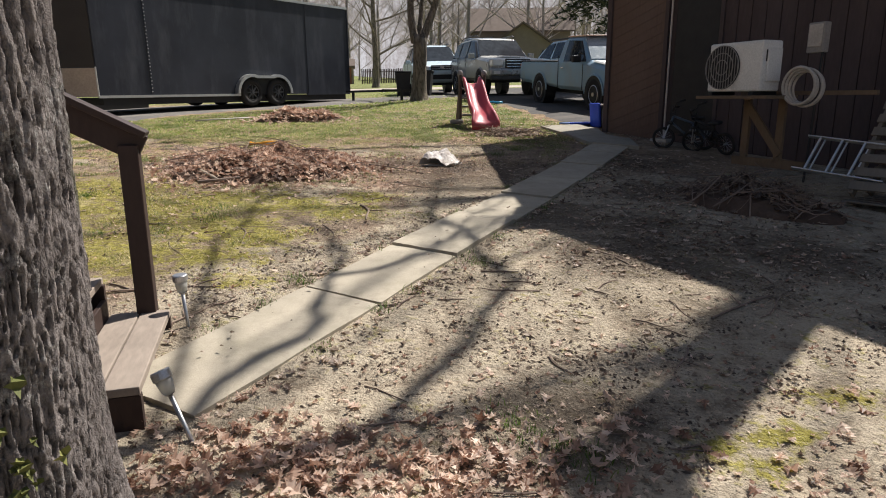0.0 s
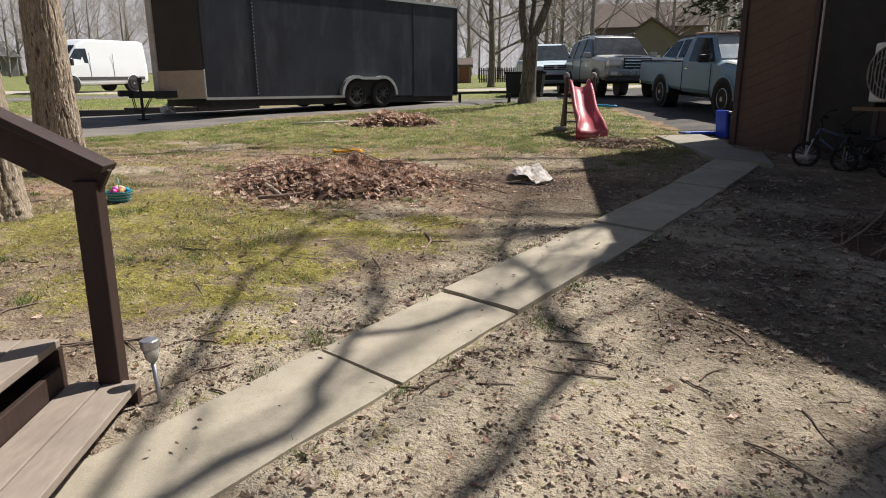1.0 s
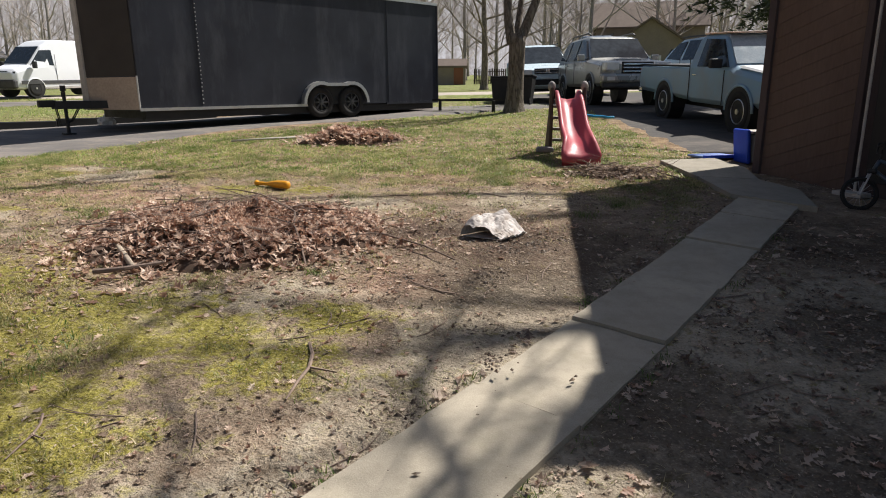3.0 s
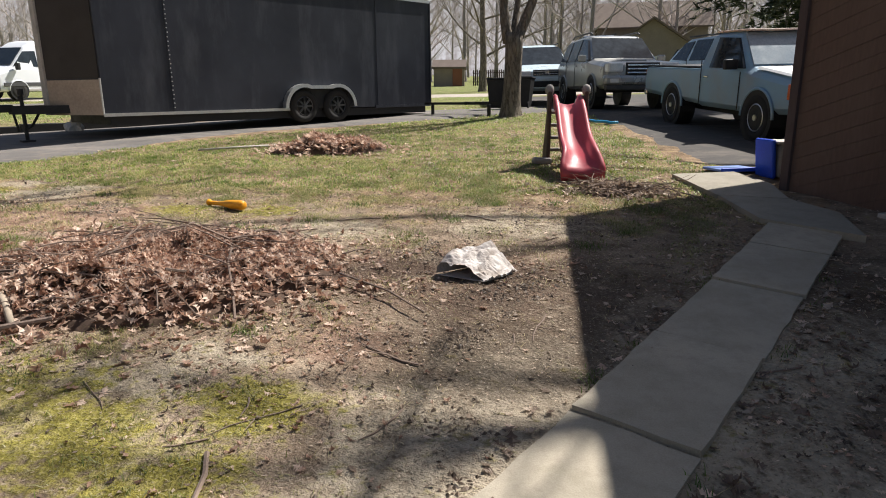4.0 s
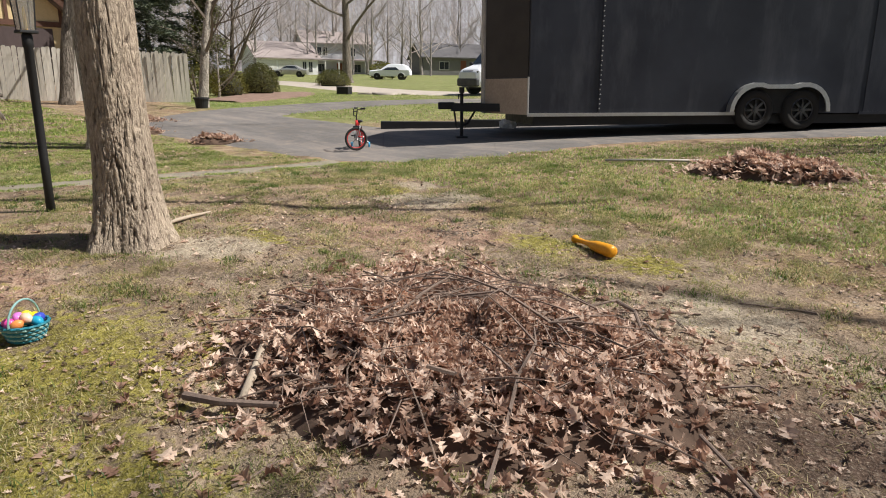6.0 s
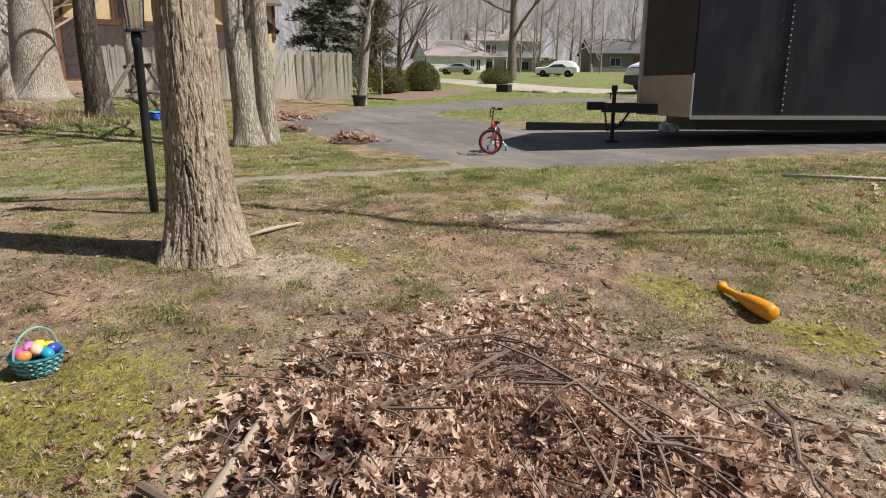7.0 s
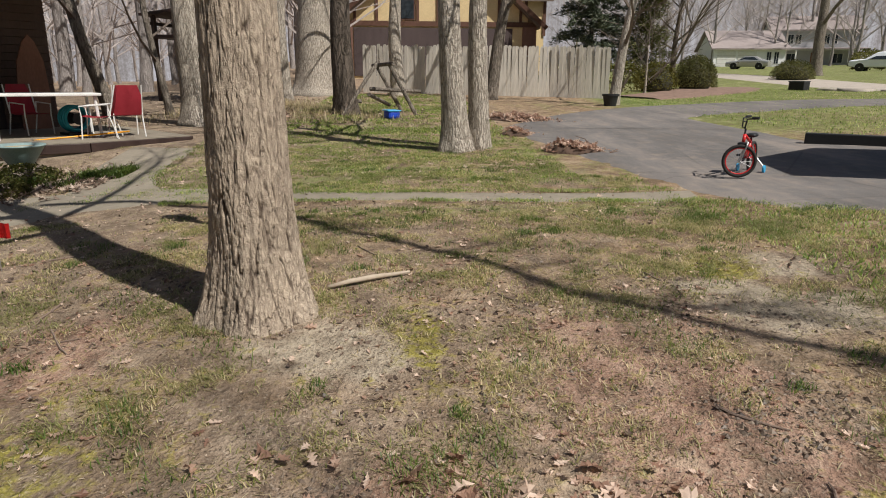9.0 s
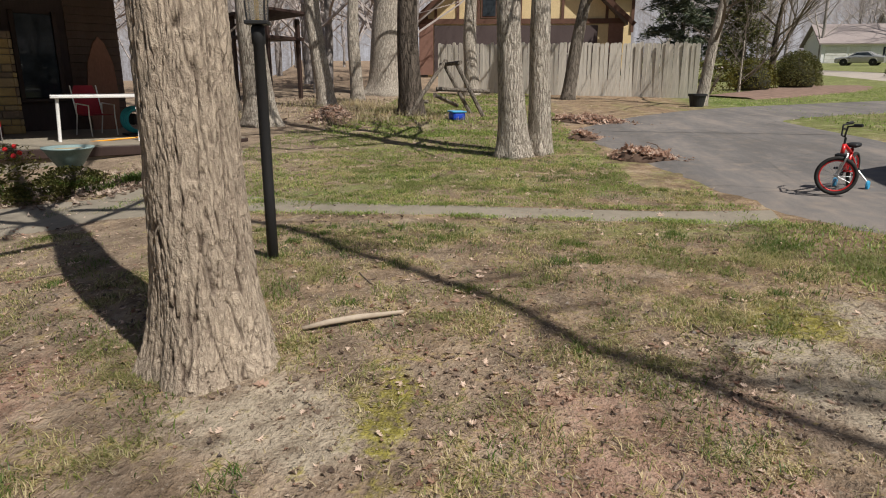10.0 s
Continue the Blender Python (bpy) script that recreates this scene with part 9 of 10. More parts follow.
PILES = [(-2.08, 7.72, 1.20, 0.90, 0.42, 0.17), (-2.85, 13.05, 0.88, 0.44, 0.25, 0.16), (1.12, 10.66, 0.74, 0.30, -0.12, 0.045),
         (-11.5, 10.45, 0.5, 0.28, 1.2, 0.14), (-13.7, 9.92, 0.38, 0.25, 1.0, 0.1), (-16.6, 10.35, 1.2, 0.4, 0.9, 0.1)]
heap = leaf_pile(PILES[0], 7600, 84, "broad heap of dry brown oak leaves and broken branches", 0.088, (0.35, 1.1), 1)
def twig_clump(parent, cx, cy, r, count, seed):
    rng = random.Random(seed)
    for k in range(count):
        x, y, a, L = cx + rng.gauss(0, r), cy + rng.gauss(0, r * 0.7), rng.gauss(0.6, 0.7), rng.uniform(0.15, 0.5)
        z = gz(x, y) + pile_height(PILES[0], x, y)[0] + rng.uniform(0.04, 0.10)
        d = Vector((math.cos(a), math.sin(a), rng.uniform(-0.15, 0.25))) * L
        p = Vector((x, y, z))
        w = rng.uniform(0.002, 0.006)
        bm = bmesh.new()
        tube(bm, [p - d / 2, p - d * 0.2 + Vector((rng.uniform(-1, 1), rng.uniform(-1, 1), 0.5)) * 0.03, p + d * 0.15 + Vector((rng.uniform(-1, 1), rng.uniform(-1, 1), 0.5)) * 0.03, p + d / 2], [w, w, w * 0.8, w * 0.5], seg=6)
        part("branch", bm, M_STICK_GREY, parent)


twig_clump(heap, -2.2, 7.95, 0.24, 30, 91)
twig_clump(heap, -2.55, 7.25, 0.3, 16, 92)
twig_clump(heap, -1.5, 8.0, 0.35, 18, 93)
leaf_pile(PILES[1], 1500, 8, "low heap of raked brown leaves in the lawn", 0.12, (0.3, 0.6), 2)
leaf_pile(PILES[2], 420, 46, "scattered twigs and leaves at the slide's foot", 0.085, (0.3, 1.0), 3, "twig_pile", M_LEAF_PALE)
leaf_pile(PILES[3], 360, 2, "small heap of brown leaves on the drive", 0.11, (0.2, 0.4), 4)
leaf_pile(PILES[4], 200, 2, "small heap of brown leaves on the drive edge", 0.11, (0.2, 0.4), 5)
leaf_pile(PILES[5], 700, 3, "strip of swept brown leaves along the drive", 0.11, (0.2, 0.4), 6)
leaf_pile((3.0, 6.1, 0.85, 0.5, -1.0, 0.16), 420, 80, "dark heap of sticks and old leaves against the house", 0.09, (0.4, 1.1), 7, mat=M_LEAF_OLD)
leaf_pile((-17.2, 4.6, 1.6, 0.5, 0.3, 0.16), 500, 60, "brush pile of sticks near the woods edge", 0.12, (0.5, 1.4), 8, "brush_pile")


def on_walk(x, y):
    s = (Vector((x, y)) - WALK_A).dot(WALK_D)
    return -1.4 < s < 6.8 and -0.02 < walk_side(x, y) < WALK_W + 0.02


def in_any_pile(x, y):
    return any(((x - p[0]) ** 2 + (y - p[1]) ** 2) < (0.7 * min(p[2], p[3])) ** 2 for p in PILES)


def on_drive(x, y):
    return (y > 10.6 + max(0.0, (x + 8.0)) * 1.5 and x < -3) or (y > 12.2 and x > 2.0 - 0.175 * (y - 12.4)) or (x < -9.5 and y > 9.9)


def leaf_weight(x, y):
    """How thickly leaves lie at a place."""
    w = 0.05 + 0.75 * max(0, bump_noise(x, y, 0.9, 5.5)) * max(0, 0.4 + bump_noise(x, y, 3.1, 8.8))
    if x < -3.2 and y < 11:
        w *= 0.85
    s = walk_side(x, y)
    if s > WALK_W and y > 4.2:
        w += 0.55 * smoothstep(0.6, 1.8, s)
    if 0.54 < s < 0.72 or -0.15 < s < 0:
        w += 0.35
    for p in PILES[:3]:
        d = math.hypot(x - p[0], y - p[1])
        w += 0.9 * math.exp(-((d - 0.9 * p[2]) ** 2) / 0.12)
    w += 0.35 * math.exp(-((x - 0.1) ** 2 + (y - 8.1) ** 2) / 0.5) + 0.4 * math.exp(-((x + 6.0) ** 2 + (y - 8.3) ** 2) / 0.2)
    if y > 9.5:
        w *= 0.8
    return min(w, 1.6)


def scatter_leaves():
    rng = random.Random(12)
    near, pale = [], []
    tries = 0
    while len(near) + len(pale) < 3300 and tries < 200000:
        tries += 1
        x, y = rng.uniform(-10.5, 3.6), rng.uniform(1.2, 15)
        if rng.random() * 1.6 > leaf_weight(x, y) or in_any_pile(x, y):
            continue
        if on_walk(x, y) and rng.random() < 0.985:
            continue
        if on_drive(x, y) and rng.random() < 0.9:
            continue
        s = (x, y, surf(x, y) + 0.006 + (0.05 if on_walk(x, y) else 0))
        (near if rng.random() < (0.55 if y < 2.6 or walk_side(x, y) < -1.2 else 0.25) else pale).append(s)
    a = leaf_mesh("fallen_leaves", np.array(near), 0.07, 0.13, M_LEAF, flat=0.45)
    tagged(a, "brown oak leaves scattered over the yard", "fallen leaves", kind="stuff")
    b = leaf_mesh("fallen_leaves", np.array(pale), 0.058, 0.10, M_LEAF_PALE, flat=0.4)
    tagged(b, "bleached tan oak leaves scattered over the yard", "fallen leaves", kind="stuff")
    far = []
    while len(far) < 2600:
        x, y = rng.uniform(-26, 1.5), rng.uniform(4.5, 24)
        if (on_drive(x, y) and rng.random() < 0.95) or (y < 11.5 and x > -9.0):
            continue
        far.append((x, y, surf(x, y) + 0.012))
    c = leaf_mesh("fallen_leaves", np.array(far), 0.09, 0.15, M_LEAF_PALE, flat=0.5)
    tagged(c, "pale leaves dotted over the far lawn", "fallen leaves", kind="stuff")


scatter_leaves()


def foot_litter():
    """The bed of brown leaves at the foot of the steps."""
    rng = random.Random(77)
    pts = []
    for cx, cy, rx, ry, n in ((-0.05, 2.08, 0.30, 0.15, 230), (-0.62, 2.12, 0.30, 0.13, 190), (0.3, 1.95, 0.3, 0.12, 90), (-0.9, 1.85, 0.4, 0.2, 160), (-0.2, 1.6, 0.6, 0.2, 220), (1.5, 2.05, 0.35, 0.15, 60), (0.75, 2.25, 0.25, 0.15, 45), (-0.95, 2.5, 0.10, 0.25, 40), (1.9, 2.35, 0.2, 0.2, 30)):
        for i in range(n):
            x, y = cx + rng.gauss(0, rx), cy + rng.gauss(0, ry)
            if on_walk(x, y):
                continue
            pts.append((x, y, surf(x, y) + 0.012 + 0.035 * rng.random() ** 2))
    ob = leaf_mesh("leaf_litter", np.array(pts), 0.07, 0.32, M_LEAF, flat=0.9)
    tagged(ob, "loose bed of dry brown oak leaves by the steps", "fallen leaves", kind="stuff")


foot_litter()


def edge_litter():
    """Leaves and bits caught along the slabs and in the shade of the house."""
    rng = random.Random(55)
    pts = []
    for i in range(420):
        s, side = rng.uniform(-1.3, 6.6), rng.random()
        w = -0.03 - abs(rng.gauss(0, 0.07)) if side < 0.45 else WALK_W + 0.03 + abs(rng.gauss(0, 0.09))
        if bump_noise(s, w, 1.6, 13.0) < rng.uniform(-0.3, 0.4):
            continue
        p = WALK_A + WALK_D * s + WALK_N * w
        pts.append((p.x, p.y, surf(p.x, p.y) + 0.01))
    for i in range(1800):
        x, y = rng.uniform(0.4, 3.4), rng.uniform(4.0, 9.2)
        if on_walk(x, y) or walk_side(x, y) < WALK_W or bump_noise(x, y, 0.8, 19.0) + 0.5 * bump_noise(x, y, 2.4, 3.0) < rng.uniform(-0.3, 0.6):
            continue
        pts.append((x, y, surf(x, y) + 0.01))
    ob = leaf_mesh("leaf_litter", np.array(pts), 0.075, 0.2, M_LEAF_MIXED, flat=0.8)
    tagged(ob, "old curled leaves along the slabs and house wall", "fallen leaves", kind="stuff")


edge_litter()


def far_litter():
    """Old leaves blown against the bed, the fence and over the woods floor."""
    rng = random.Random(58)
    pts = []
    for i in range(4200):
        if i < 900:
            f = rng.random()
            x, y = -28.0 - 8.0 * f + rng.gauss(0, 0.5), 21.5 + 6.5 * f + rng.gauss(0, 0.5)
        elif i < 1300:
            x, y = -26.0 - 2.4 * rng.random(), rng.uniform(6.5, 15.0)
        elif i < 1900:
            x, y = rng.gauss(-9.75, 0.5), rng.uniform(2.4, 4.2)
        else:
            x, y = rng.uniform(-27.0, -14.8), rng.uniform(-2.0, 9.0)
            if bump_noise(x, y, 0.5, 9.0) + 0.6 * bump_noise(x, y, 1.6, 3.0) < rng.uniform(-0.4, 0.5):
                continue
        if on_drive(x, y):
            continue
        pts.append((x, y, gz(x, y) + 0.03))
    ob = leaf_mesh("leaf_litter", np.array(pts), 0.11, 0.3, M_LEAF_MIXED, flat=0.9)
    tagged(ob, "old tan leaves along the fence, bed and woods floor", "fallen leaves", kind="stuff")


far_litter()


def leaf_shreds():
    """Broken bits of leaf and straw lying on bare soil and in the thin lawn."""
    P = sow(-9.0, 3.2, 1.8, 11.0, 0.12, lambda x, y: 0.0 if on_walk(x, y) or on_drive(x, y) else 0.25 + max(0.0, bump_noise(x, y, 1.4, 31.0)) + 0.7 * max(0.0, bump_noise(x, y, 4.5, 17.0)), 42000)
    P[:, 2] += 0.006
    n = len(P)
    a, L = npr.uniform(0, 2 * np.pi, n), npr.uniform(0.003, 0.013, n)
    d = np.stack([np.cos(a) * L, np.sin(a) * L, npr.normal(0, 0.08, n) * L], 1)
    s = np.stack([-np.sin(a) * L, np.cos(a) * L, npr.normal(0, 0.12, n) * L], 1) * npr.uniform(0.12, 0.7, n)[:, None]
    V = np.stack([P - d, P + s, P + d, P - s * 0.6], 1).reshape(-1, 3)
    ob = mesh_from("leaf_shreds", V.tolist(), np.arange(4 * n).reshape(-1, 4).tolist(), M_LEAF_PALE)
    tagged(ob, "broken bits of tan leaf and straw on the soil", "leaf shreds", kind="stuff")


def leaf_apron():
    """Leaves spilled thinly off the heap towards the drive."""
    rng = random.Random(77)
    pts = []
    for i in range(330):
        x, y = rng.gauss(-3.0, 0.22), rng.gauss(8.38, 0.22)
        pts.append((x, y, surf(x, y) + rng.uniform(0.008, 0.035)))
    ob = leaf_mesh("fallen_leaves", np.array(pts), 0.09, 0.34, M_LEAF, flat=0.9)
    tagged(ob, "brown oak leaves spilled beside the big heap", "fallen leaves", kind="stuff")


leaf_apron()


def leaf_bits():
    """Small curled leaves and broken halves that lie in drifts on soil, moss and thin lawn."""
    rng = random.Random(91)
    pts, old = [], []
    while len(pts) + len(old) < 11000:
        x, y = rng.uniform(-8.5, 3.0), rng.uniform(1.4, 10.5)
        if on_walk(x, y) or on_drive(x, y) or in_any_pile(x, y):
            continue
        if bump_noise(x, y, 0.9, 41.0) + 0.6 * bump_noise(x, y, 3.0, 8.0) < rng.uniform(-0.35, 0.75):
            continue
        (pts if rng.random() < 0.55 else old).append((x, y, surf(x, y) + 0.008))
    a = leaf_mesh("leaf_bits", np.array(pts), 0.036, 0.3, M_LEAF, flat=0.9)
    tagged(a, "small curled tan leaf bits over soil and moss", "leaf bits", kind="stuff")
    b = leaf_mesh("leaf_bits", np.array(old), 0.038, 0.36, M_LEAF_OLD, flat=0.9)
    tagged(b, "small dark rotting leaf bits over soil and moss", "leaf bits", kind="stuff")


leaf_bits()


def scatter_crumbs():
    """Clods, bark chips and acorn bits on the sandy ground."""
    rng = random.Random(31)
    verts, faces = [], []
    n = 0
    while n < 26000:
        x, y = rng.uniform(-7.2, 3.4), rng.uniform(1.2, 10.4)
        g, mo, sa, br = zones(x, y)
        if rng.random() > 0.10 + 0.6 * sa + 0.9 * br - 0.6 * mo or (on_walk(x, y) and rng.random() < 0.97):
            continue
        if bump_noise(x, y, 1.9, 21.0) + 0.7 * bump_noise(x, y, 6.0, 33.0) < rng.uniform(0.0, 0.55):
            continue
        n += 1
        s = 0.0025 + 0.010 * rng.random() ** 3
        z = surf(x, y) + 0.001 + (0.05 if on_walk(x, y) else 0)
        a = rng.uniform(0, 6.283)
        L = s * rng.uniform(0.9, 2.2)
        dx, dy = math.cos(a), math.sin(a)
        b = len(verts)
        verts += [(x - dx * L, y - dy * L, z), (x + dy * s, y - dx * s, z), (x + dx * L, y + dy * L, z), (x - dy * s, y + dx * s, z), (x, y, z + s * rng.uniform(0.6, 1.2))]
        faces += [(b, b + 1, b + 4), (b + 1, b + 2, b + 4), (b + 2, b + 3, b + 4), (b + 3, b, b + 4)]
    ob = mesh_from("soil_crumbs", verts, faces, M_CRUMB)
    tagged(ob, "brown crumbs and bark chips on the sandy soil", "soil crumbs", kind="stuff")


scatter_crumbs()


def scatter_twigs():
    rng = random.Random(44)
    for k in range(210):
        for _ in range(50):
            x, y = rng.uniform(-6.5, 3.2), rng.uniform(1.3, 10)
            if not on_walk(x, y) and not in_any_pile(x, y) and not on_drive(x, y) and rng.random() < (0.9 if walk_side(x, y) > -1.5 and y < 6.5 else 0.25):
                break
        L, a, r = rng.uniform(0.08, 0.42), rng.uniform(0, 6.283), rng.uniform(0.0025, 0.006)
        if k < 7:
            L, r = rng.uniform(0.5, 0.8), rng.uniform(0.007, 0.011)
        pts = []
        for i in range(5):
            a += rng.uniform(-0.3, 0.3)
            pts.append((x, y, surf(x, y) + r + rng.uniform(-0.001, 0.004)))
            x, y = x + math.cos(a) * L / 4, y + math.sin(a) * L / 4
        bm = bmesh.new()
        tube(bm, pts, [r, r, r * 0.9, r * 0.8, r * 0.5], seg=5)
        if L > 0.25:
            e = Vector(pts[2]) + Vector((math.cos(a + 0.8), math.sin(a + 0.8), 0.1)) * L * 0.3
            tube(bm, [pts[2], e], [r * 0.7, r * 0.4], seg=4)
        ob = part("twig", bm, M_STICK if rng.random() < 0.5 else M_STICK_GREY)
        tagged(ob, "thin dead twig lying on the ground", "twig", "twigs on the ground")


scatter_twigs()


def grass_material(name, stops):
    n = Nodes(name)
    col = n.ramp(n.island(), stops)
    tone = n.noise(1.1, 4, space="World")
    col = n.mix(n.math("MULTIPLY", n.ramp(tone, [(0.46, (0, 0, 0)), (0.60, (1, 1, 1))]), 0.6), col, (0.13, 0.175, 0.035))
    n.thin(col, 0.5)
    return n.done(col, 0.45, 0, 0.5)


M_GRASS = grass_material("lawn_blades", [(0.0, (0.10, 0.14, 0.03)), (0.35, (0.30, 0.32, 0.085)), (0.6, (0.56, 0.47, 0.23)), (1.0, (0.78, 0.66, 0.41))])
M_GRASS_LUSH = grass_material("fed_lawn_blades", [(0.0, (0.12, 0.20, 0.034)), (0.5, (0.26, 0.37, 0.072)), (0.8, (0.48, 0.50, 0.16)), (1.0, (0.60, 0.54, 0.30))])
M_THATCH = grass_material("straw_thatch", [(0.0, (0.24, 0.175, 0.10)), (0.35, (0.46, 0.37, 0.20)), (0.7, (0.62, 0.52, 0.31)), (1.0, (0.78, 0.68, 0.46))])
M_GRASS_GREEN = grass_material("green_tuft_blades", [(0.0, (0.05, 0.105, 0.015)), (0.6, (0.105, 0.175, 0.028)), (1.0, (0.22, 0.25, 0.065))])


def blades(name, P, height, width, material, label, lean=0.9):
    """Bent blades of grass, three triangles each."""
    n = len(P)
    a = npr.uniform(0, 2 * np.pi, n)
    h = height * npr.uniform(0.5, 1.3, n)
    d = np.stack([np.cos(a), np.sin(a), np.zeros(n)], 1)
    s = np.stack([-np.sin(a), np.cos(a), np.zeros(n)], 1) * (width * npr.uniform(0.6, 1.3, n))[:, None]
    bend = (h * npr.uniform(0.2, lean, n))[:, None]
    up = np.array([0, 0, 1.0])
    m = P + d * bend * 0.35 + up * (h * 0.6)[:, None]
    t = P + d * bend + up * (h * npr.uniform(0.55, 1.0, n))[:, None]
    V = np.stack([P - s, P + s, m + s * 0.7, m - s * 0.7, t], 1).reshape(-1, 3)
    k = np.arange(n) * 5
    me = bpy.data.meshes.new(name)
    quads = np.stack([k, k + 1, k + 2, k + 3], 1)
    tris = np.stack([k + 3, k + 2, k + 4], 1)
    loops = np.concatenate([quads.ravel(), tris.ravel()]).astype(np.int32)
    starts = np.concatenate([np.arange(n) * 4, 4 * n + np.arange(n) * 3]).astype(np.int32)
    me.vertices.add(len(V))
    me.vertices.foreach_set("co", V.astype(np.float32).ravel())
    me.loops.add(len(loops))
    me.loops.foreach_set("vertex_index", loops)
    me.polygons.add(2 * n)
    me.polygons.foreach_set("loop_start", starts)
    me.update(calc_edges=True)
    me.materials.append(material)
    ob = new(name, me)
    return tagged(ob, label, "grass", kind="stuff")


def sow(x0, x1, y0, y1, step, weight, count):
    """Random places, thick where the weight is high."""
    xs, ys = np.arange(x0, x1, step), np.arange(y0, y1, step)
    cells = [(x, y) for y in ys for x in xs]
    w = np.array([max(0.0, weight(x + step / 2, y + step / 2)) for x, y in cells])
    pick = npr.choice(len(cells), count, p=w / w.sum())
    P = np.array(cells)[pick] + npr.uniform(0, step, (count, 2))
    return np.column_stack([P, lay(P[:, 0], P[:, 1]) + np.array([lumps(x, y) for x, y in P.tolist()])])


leaf_shreds()


def lawn_weight(x, y):
    if on_drive(x, y) or in_any_pile(x, y) or on_walk(x, y):
        return 0.0
    if 3.0 < y < 10.9 and abs(x + 8.12 + 0.06 * (y - 8)) < 0.40:
        return 0.0
    g, mo, sa, br = zones(x, y)
    patch = 0.20 + 1.7 * bump_noise(x, y, 1.7, 14.0) + 1.6 * bump_noise(x, y, 4.6, 2.0) + 1.5 * bump_noise(x, y, 9.5, 6.0)
    return max(g, 0.35 * mo) * max(0.012, patch)


def grow_lawn():
    rng = random.Random(9)
    P = sow(-12.5, 2.4, 3.0, 12.5, 0.06, lawn_weight, 190000)
    blades("lawn_grass", P, 0.025, 0.0022, M_GRASS, "short thin lawn of green and straw blades", 2.6)
    P = sow(-14, 2.2, 10.5, 18, 0.16, lambda x, y: 0.0 if on_drive(x, y) else 0.7 + 0.5 * bump_noise(x, y, 2.0, 4), 50000)
    blades("lawn_grass", P, 0.034, 0.0045, M_GRASS_LUSH, "sunlit lawn of green and straw blades", 2.2)
    P = sow(-32, 1.6, 7, 32, 0.4, lambda x, y: 0.0 if (on_drive(x, y) and not (x < -9 and y > 15)) or (x > -12.5 and y < 17) else 0.7 + 0.5 * bump_noise(x, y, 1.0, 4), 36000)
    blades("lawn_grass", P, 0.05, 0.009, M_GRASS_LUSH, "farther lawn of green and straw blades", 2.0)
    P = sow(-10.5, 2.4, 3.6, 11.5, 0.07, lambda x, y: (0.05 + lawn_weight(x, y)) * max(0.03, 0.25 + bump_noise(x, y, 3.4, 41.0) + 0.8 * bump_noise(x, y, 8.0, 23.0)) * (0.0 if on_drive(x, y) or on_walk(x, y) else 1.0), 120000)
    blades("straw_thatch", P, 0.012, 0.0019, M_THATCH, "dead straw matted among the lawn blades", 5.5)
    P = sow(-14.8, -8.5, 4.4, 9.9, 0.14, lambda x, y: 0.4 + 1.0 * bump_noise(x, y, 1.3, 8.0) + 1.0 * bump_noise(x, y, 4.0, 3.0), 34000)
    blades("lawn_grass", P, 0.03, 0.004, M_GRASS_LUSH, "greener grass between the footpath and the trees", 2.2)
    P = sow(-27.5, -14.5, 5.0, 15.0, 0.3, lambda x, y: 0.0 if on_drive(x, y) else 0.3 + 0.9 * bump_noise(x, y, 0.9, 8.0) + 0.8 * bump_noise(x, y, 2.4, 3.0), 26000)
    blades("lawn_grass", P, 0.05, 0.008, M_GRASS_LUSH, "thin spring grass before the board fence", 2.2)
    P = sow(-24.0, -14.8, 1.5, 8.5, 0.25, lambda x, y: max(0.0, 0.05 + 1.4 * bump_noise(x, y, 0.8, 31.0) + 0.8 * bump_noise(x, y, 2.0, 3.0)) + 1.2 * math.exp(-((x + 18.9) / 0.8) ** 2 - ((y - 6.0) / 0.7) ** 2), 4200)
    blades("dead_weeds", P, 0.2, 0.005, M_THATCH, "dead tan weeds and brush at the woods edge", 1.3)
    def verge(x, y):
        right, left = -7.80 - 0.09 * (9.8 - y), -8.38 - 0.06 * max(0.0, 9.8 - y) - 0.12 * max(0.0, 6.7 - y)
        near = math.exp(-((x - right) / 0.07) ** 2) + math.exp(-((x - left) / 0.08) ** 2)
        return near * max(0.05, 0.4 + 1.2 * bump_noise(x, y, 3.0, 12.0))
    P = sow(-9.3, -7.4, 5.4, 10.8, 0.05, verge, 7500)
    P[:, 2] += 0.02
    blades("lawn_grass", P, 0.024, 0.003, M_GRASS_LUSH, "ragged grass creeping over the footpath edges", 2.2)
    P = sow(-10.9, -8.9, 2.2, 4.2, 0.06, lambda x, y: max(0.0, 0.2 + 1.3 * bump_noise(x, y, 2.2, 6.0)) * smoothstep(0.0, 0.4, 0.55 - abs(x + 9.8 + 0.35 * (y - 3.2))), 5000)
    blades("bed_sprouts", P, 0.11, 0.008, M_GRASS_GREEN, "green bulb sprouts in the porch bed", 1.2)
    tuft = []
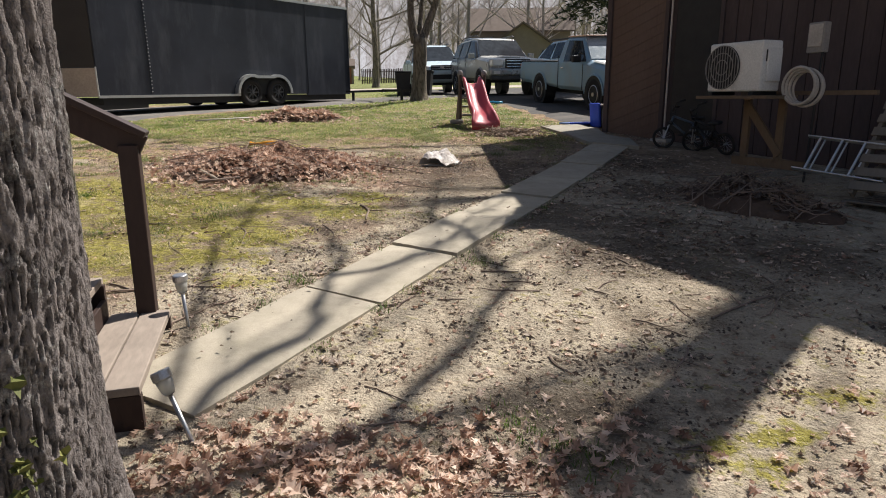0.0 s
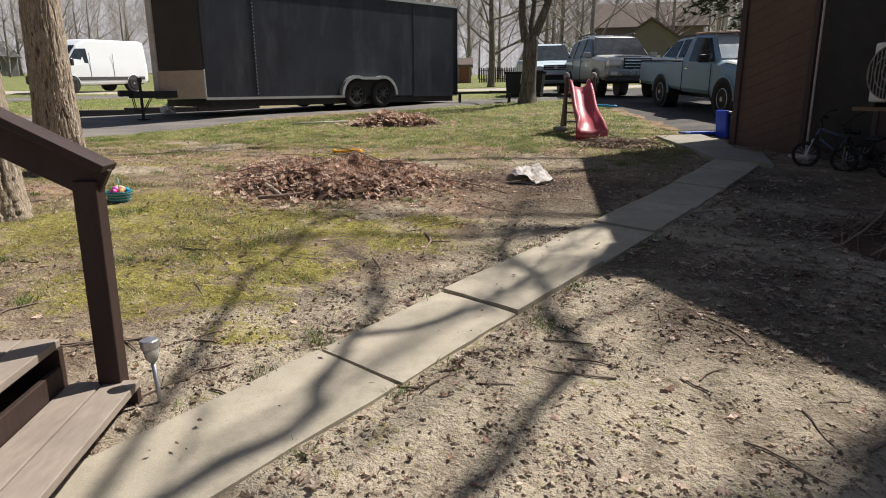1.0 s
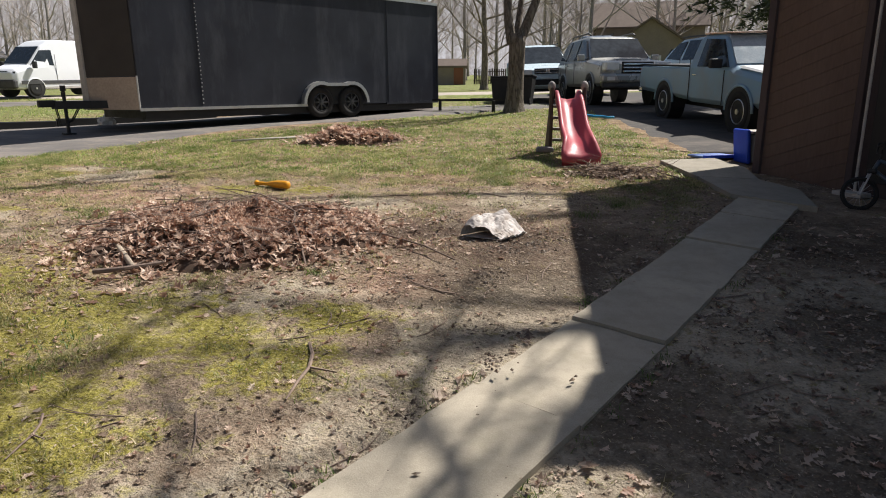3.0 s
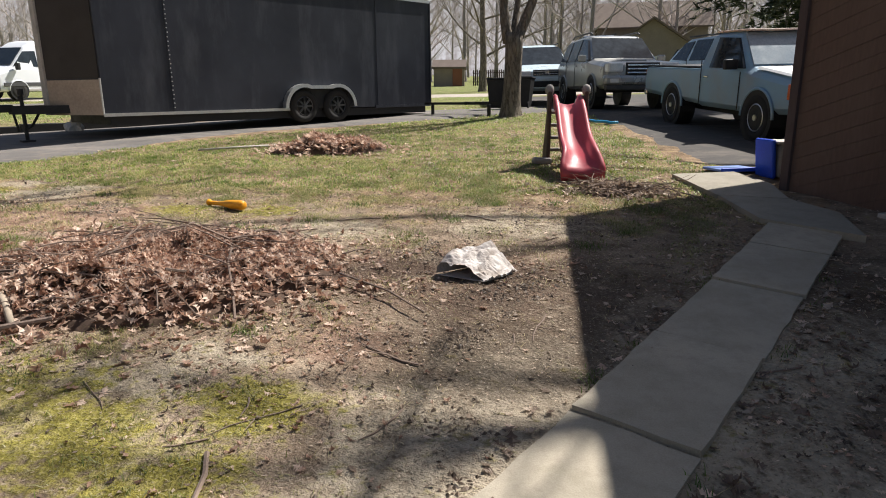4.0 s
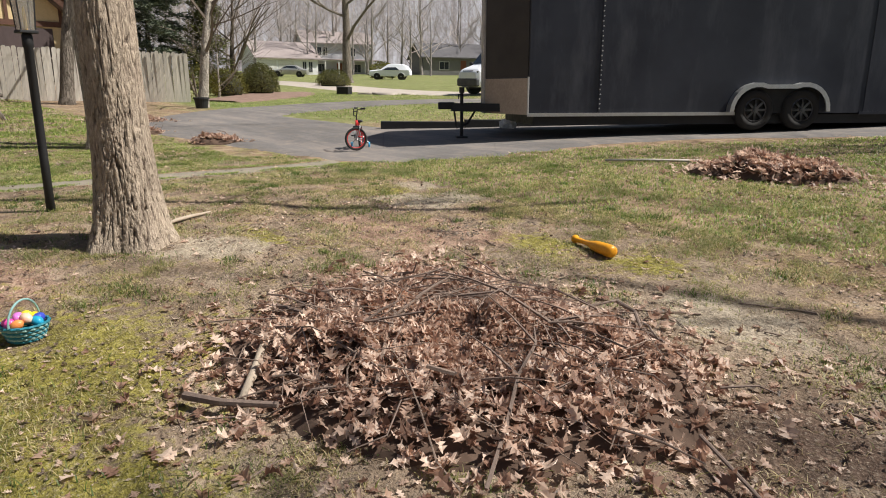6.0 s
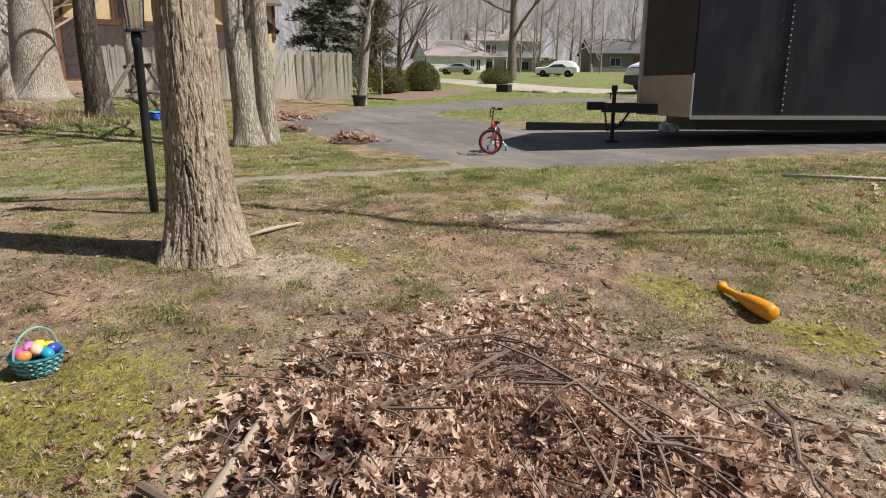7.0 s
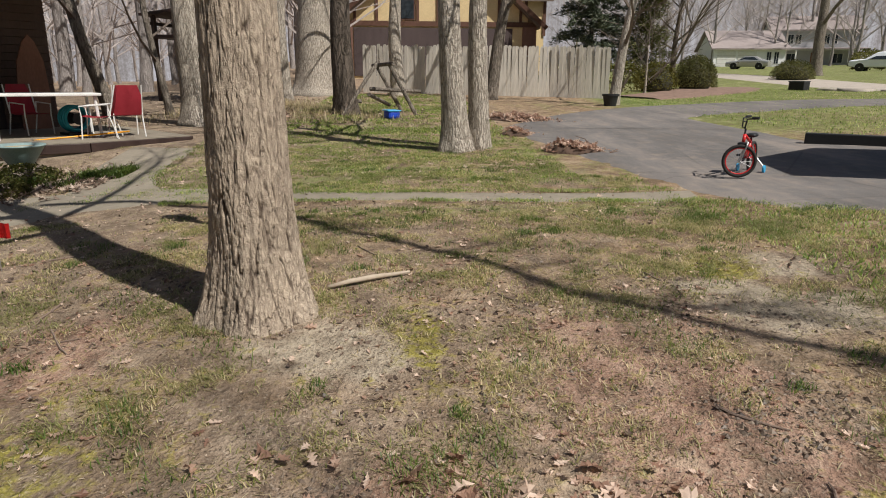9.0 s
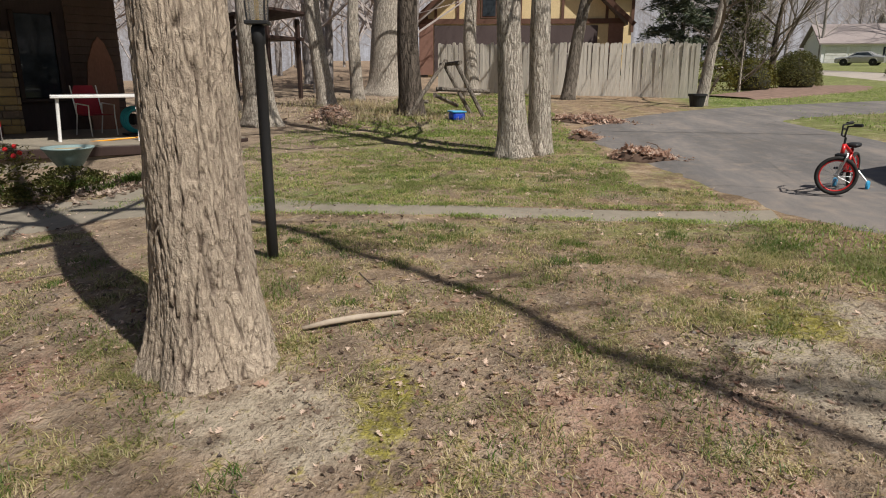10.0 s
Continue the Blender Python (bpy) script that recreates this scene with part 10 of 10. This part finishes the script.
    for k in range(700):
        for _ in range(40):
            x, y = rng.uniform(-12, 2.2), rng.uniform(3.2, 15)
            edge = -7.6 < x < -6.9 and 6.5 < y < 10.8
            if lawn_weight(x, y) > 0 and (edge or rng.random() < zones(x, y)[0] * 0.35):
                break
        r = rng.uniform(0.03, 0.11)
        for i in range(rng.randint(30, 110)):
            tuft.append((x + rng.gauss(0, r), y + rng.gauss(0, r)))
    for k in range(26):
        s, side = rng.uniform(-0.8, 5.5), rng.choice((-0.04, WALK_W + 0.05))
        p = WALK_A + WALK_D * s + WALK_N * side
        for i in range(rng.randint(12, 45)):
            tuft.append((p.x + rng.gauss(0, 0.035), p.y + rng.gauss(0, 0.05)))
    for cx, cy in ((0.42, 2.2), (0.55, 2.12), (0.3, 2.35), (-0.9, 3.95), (-0.25, 4.92), (0.25, 4.35)):
        for i in range(90):
            tuft.append((cx + rng.gauss(0, 0.07), cy + rng.gauss(0, 0.06)))
    P = np.array(tuft)
    P = np.column_stack([P, lay(P[:, 0], P[:, 1]) + np.array([lumps(x, y) for x, y in P.tolist()])])
    blades("grass_tufts", P, 0.036, 0.0024, M_GRASS_GREEN, "fresh green tufts in the lawn", 1.8)


grow_lawn()

for pts, r in (([(-1.84, 7.81), (-1.90, 8.05), (-1.83, 8.3), (-1.88, 8.55), (-1.87, 8.8)], 0.014), ([(-1.87, 8.78), (-1.70, 8.70), (-1.55, 8.53), (-1.36, 8.41), (-1.15, 8.3)], 0.012), ([(-3.02, 7.28), (-2.85, 7.33), (-2.7, 7.29), (-2.43, 7.44)], 0.012),
               ([(-2.52, 6.59), (-2.35, 6.68), (-2.16, 6.84)], 0.02), ([(-0.9, 7.9), (-0.5, 7.65), (-0.22, 7.38)], 0.008)):
    line = [(x, y, surf(x, y) + pile_height(PILES[0], x, y)[0] + 0.05 + 0.01 * (i % 2)) for i, (x, y) in enumerate(pts)]
    bm = bmesh.new()
    tube(bm, line, [r * (1 - 0.15 * i) for i in range(len(line))], seg=7)
    ob = part("branch", bm, M_STICK_GREY)
    tagged(ob, "long dead branch lying across the leaf heap", "branch", "branches on the leaf heap")
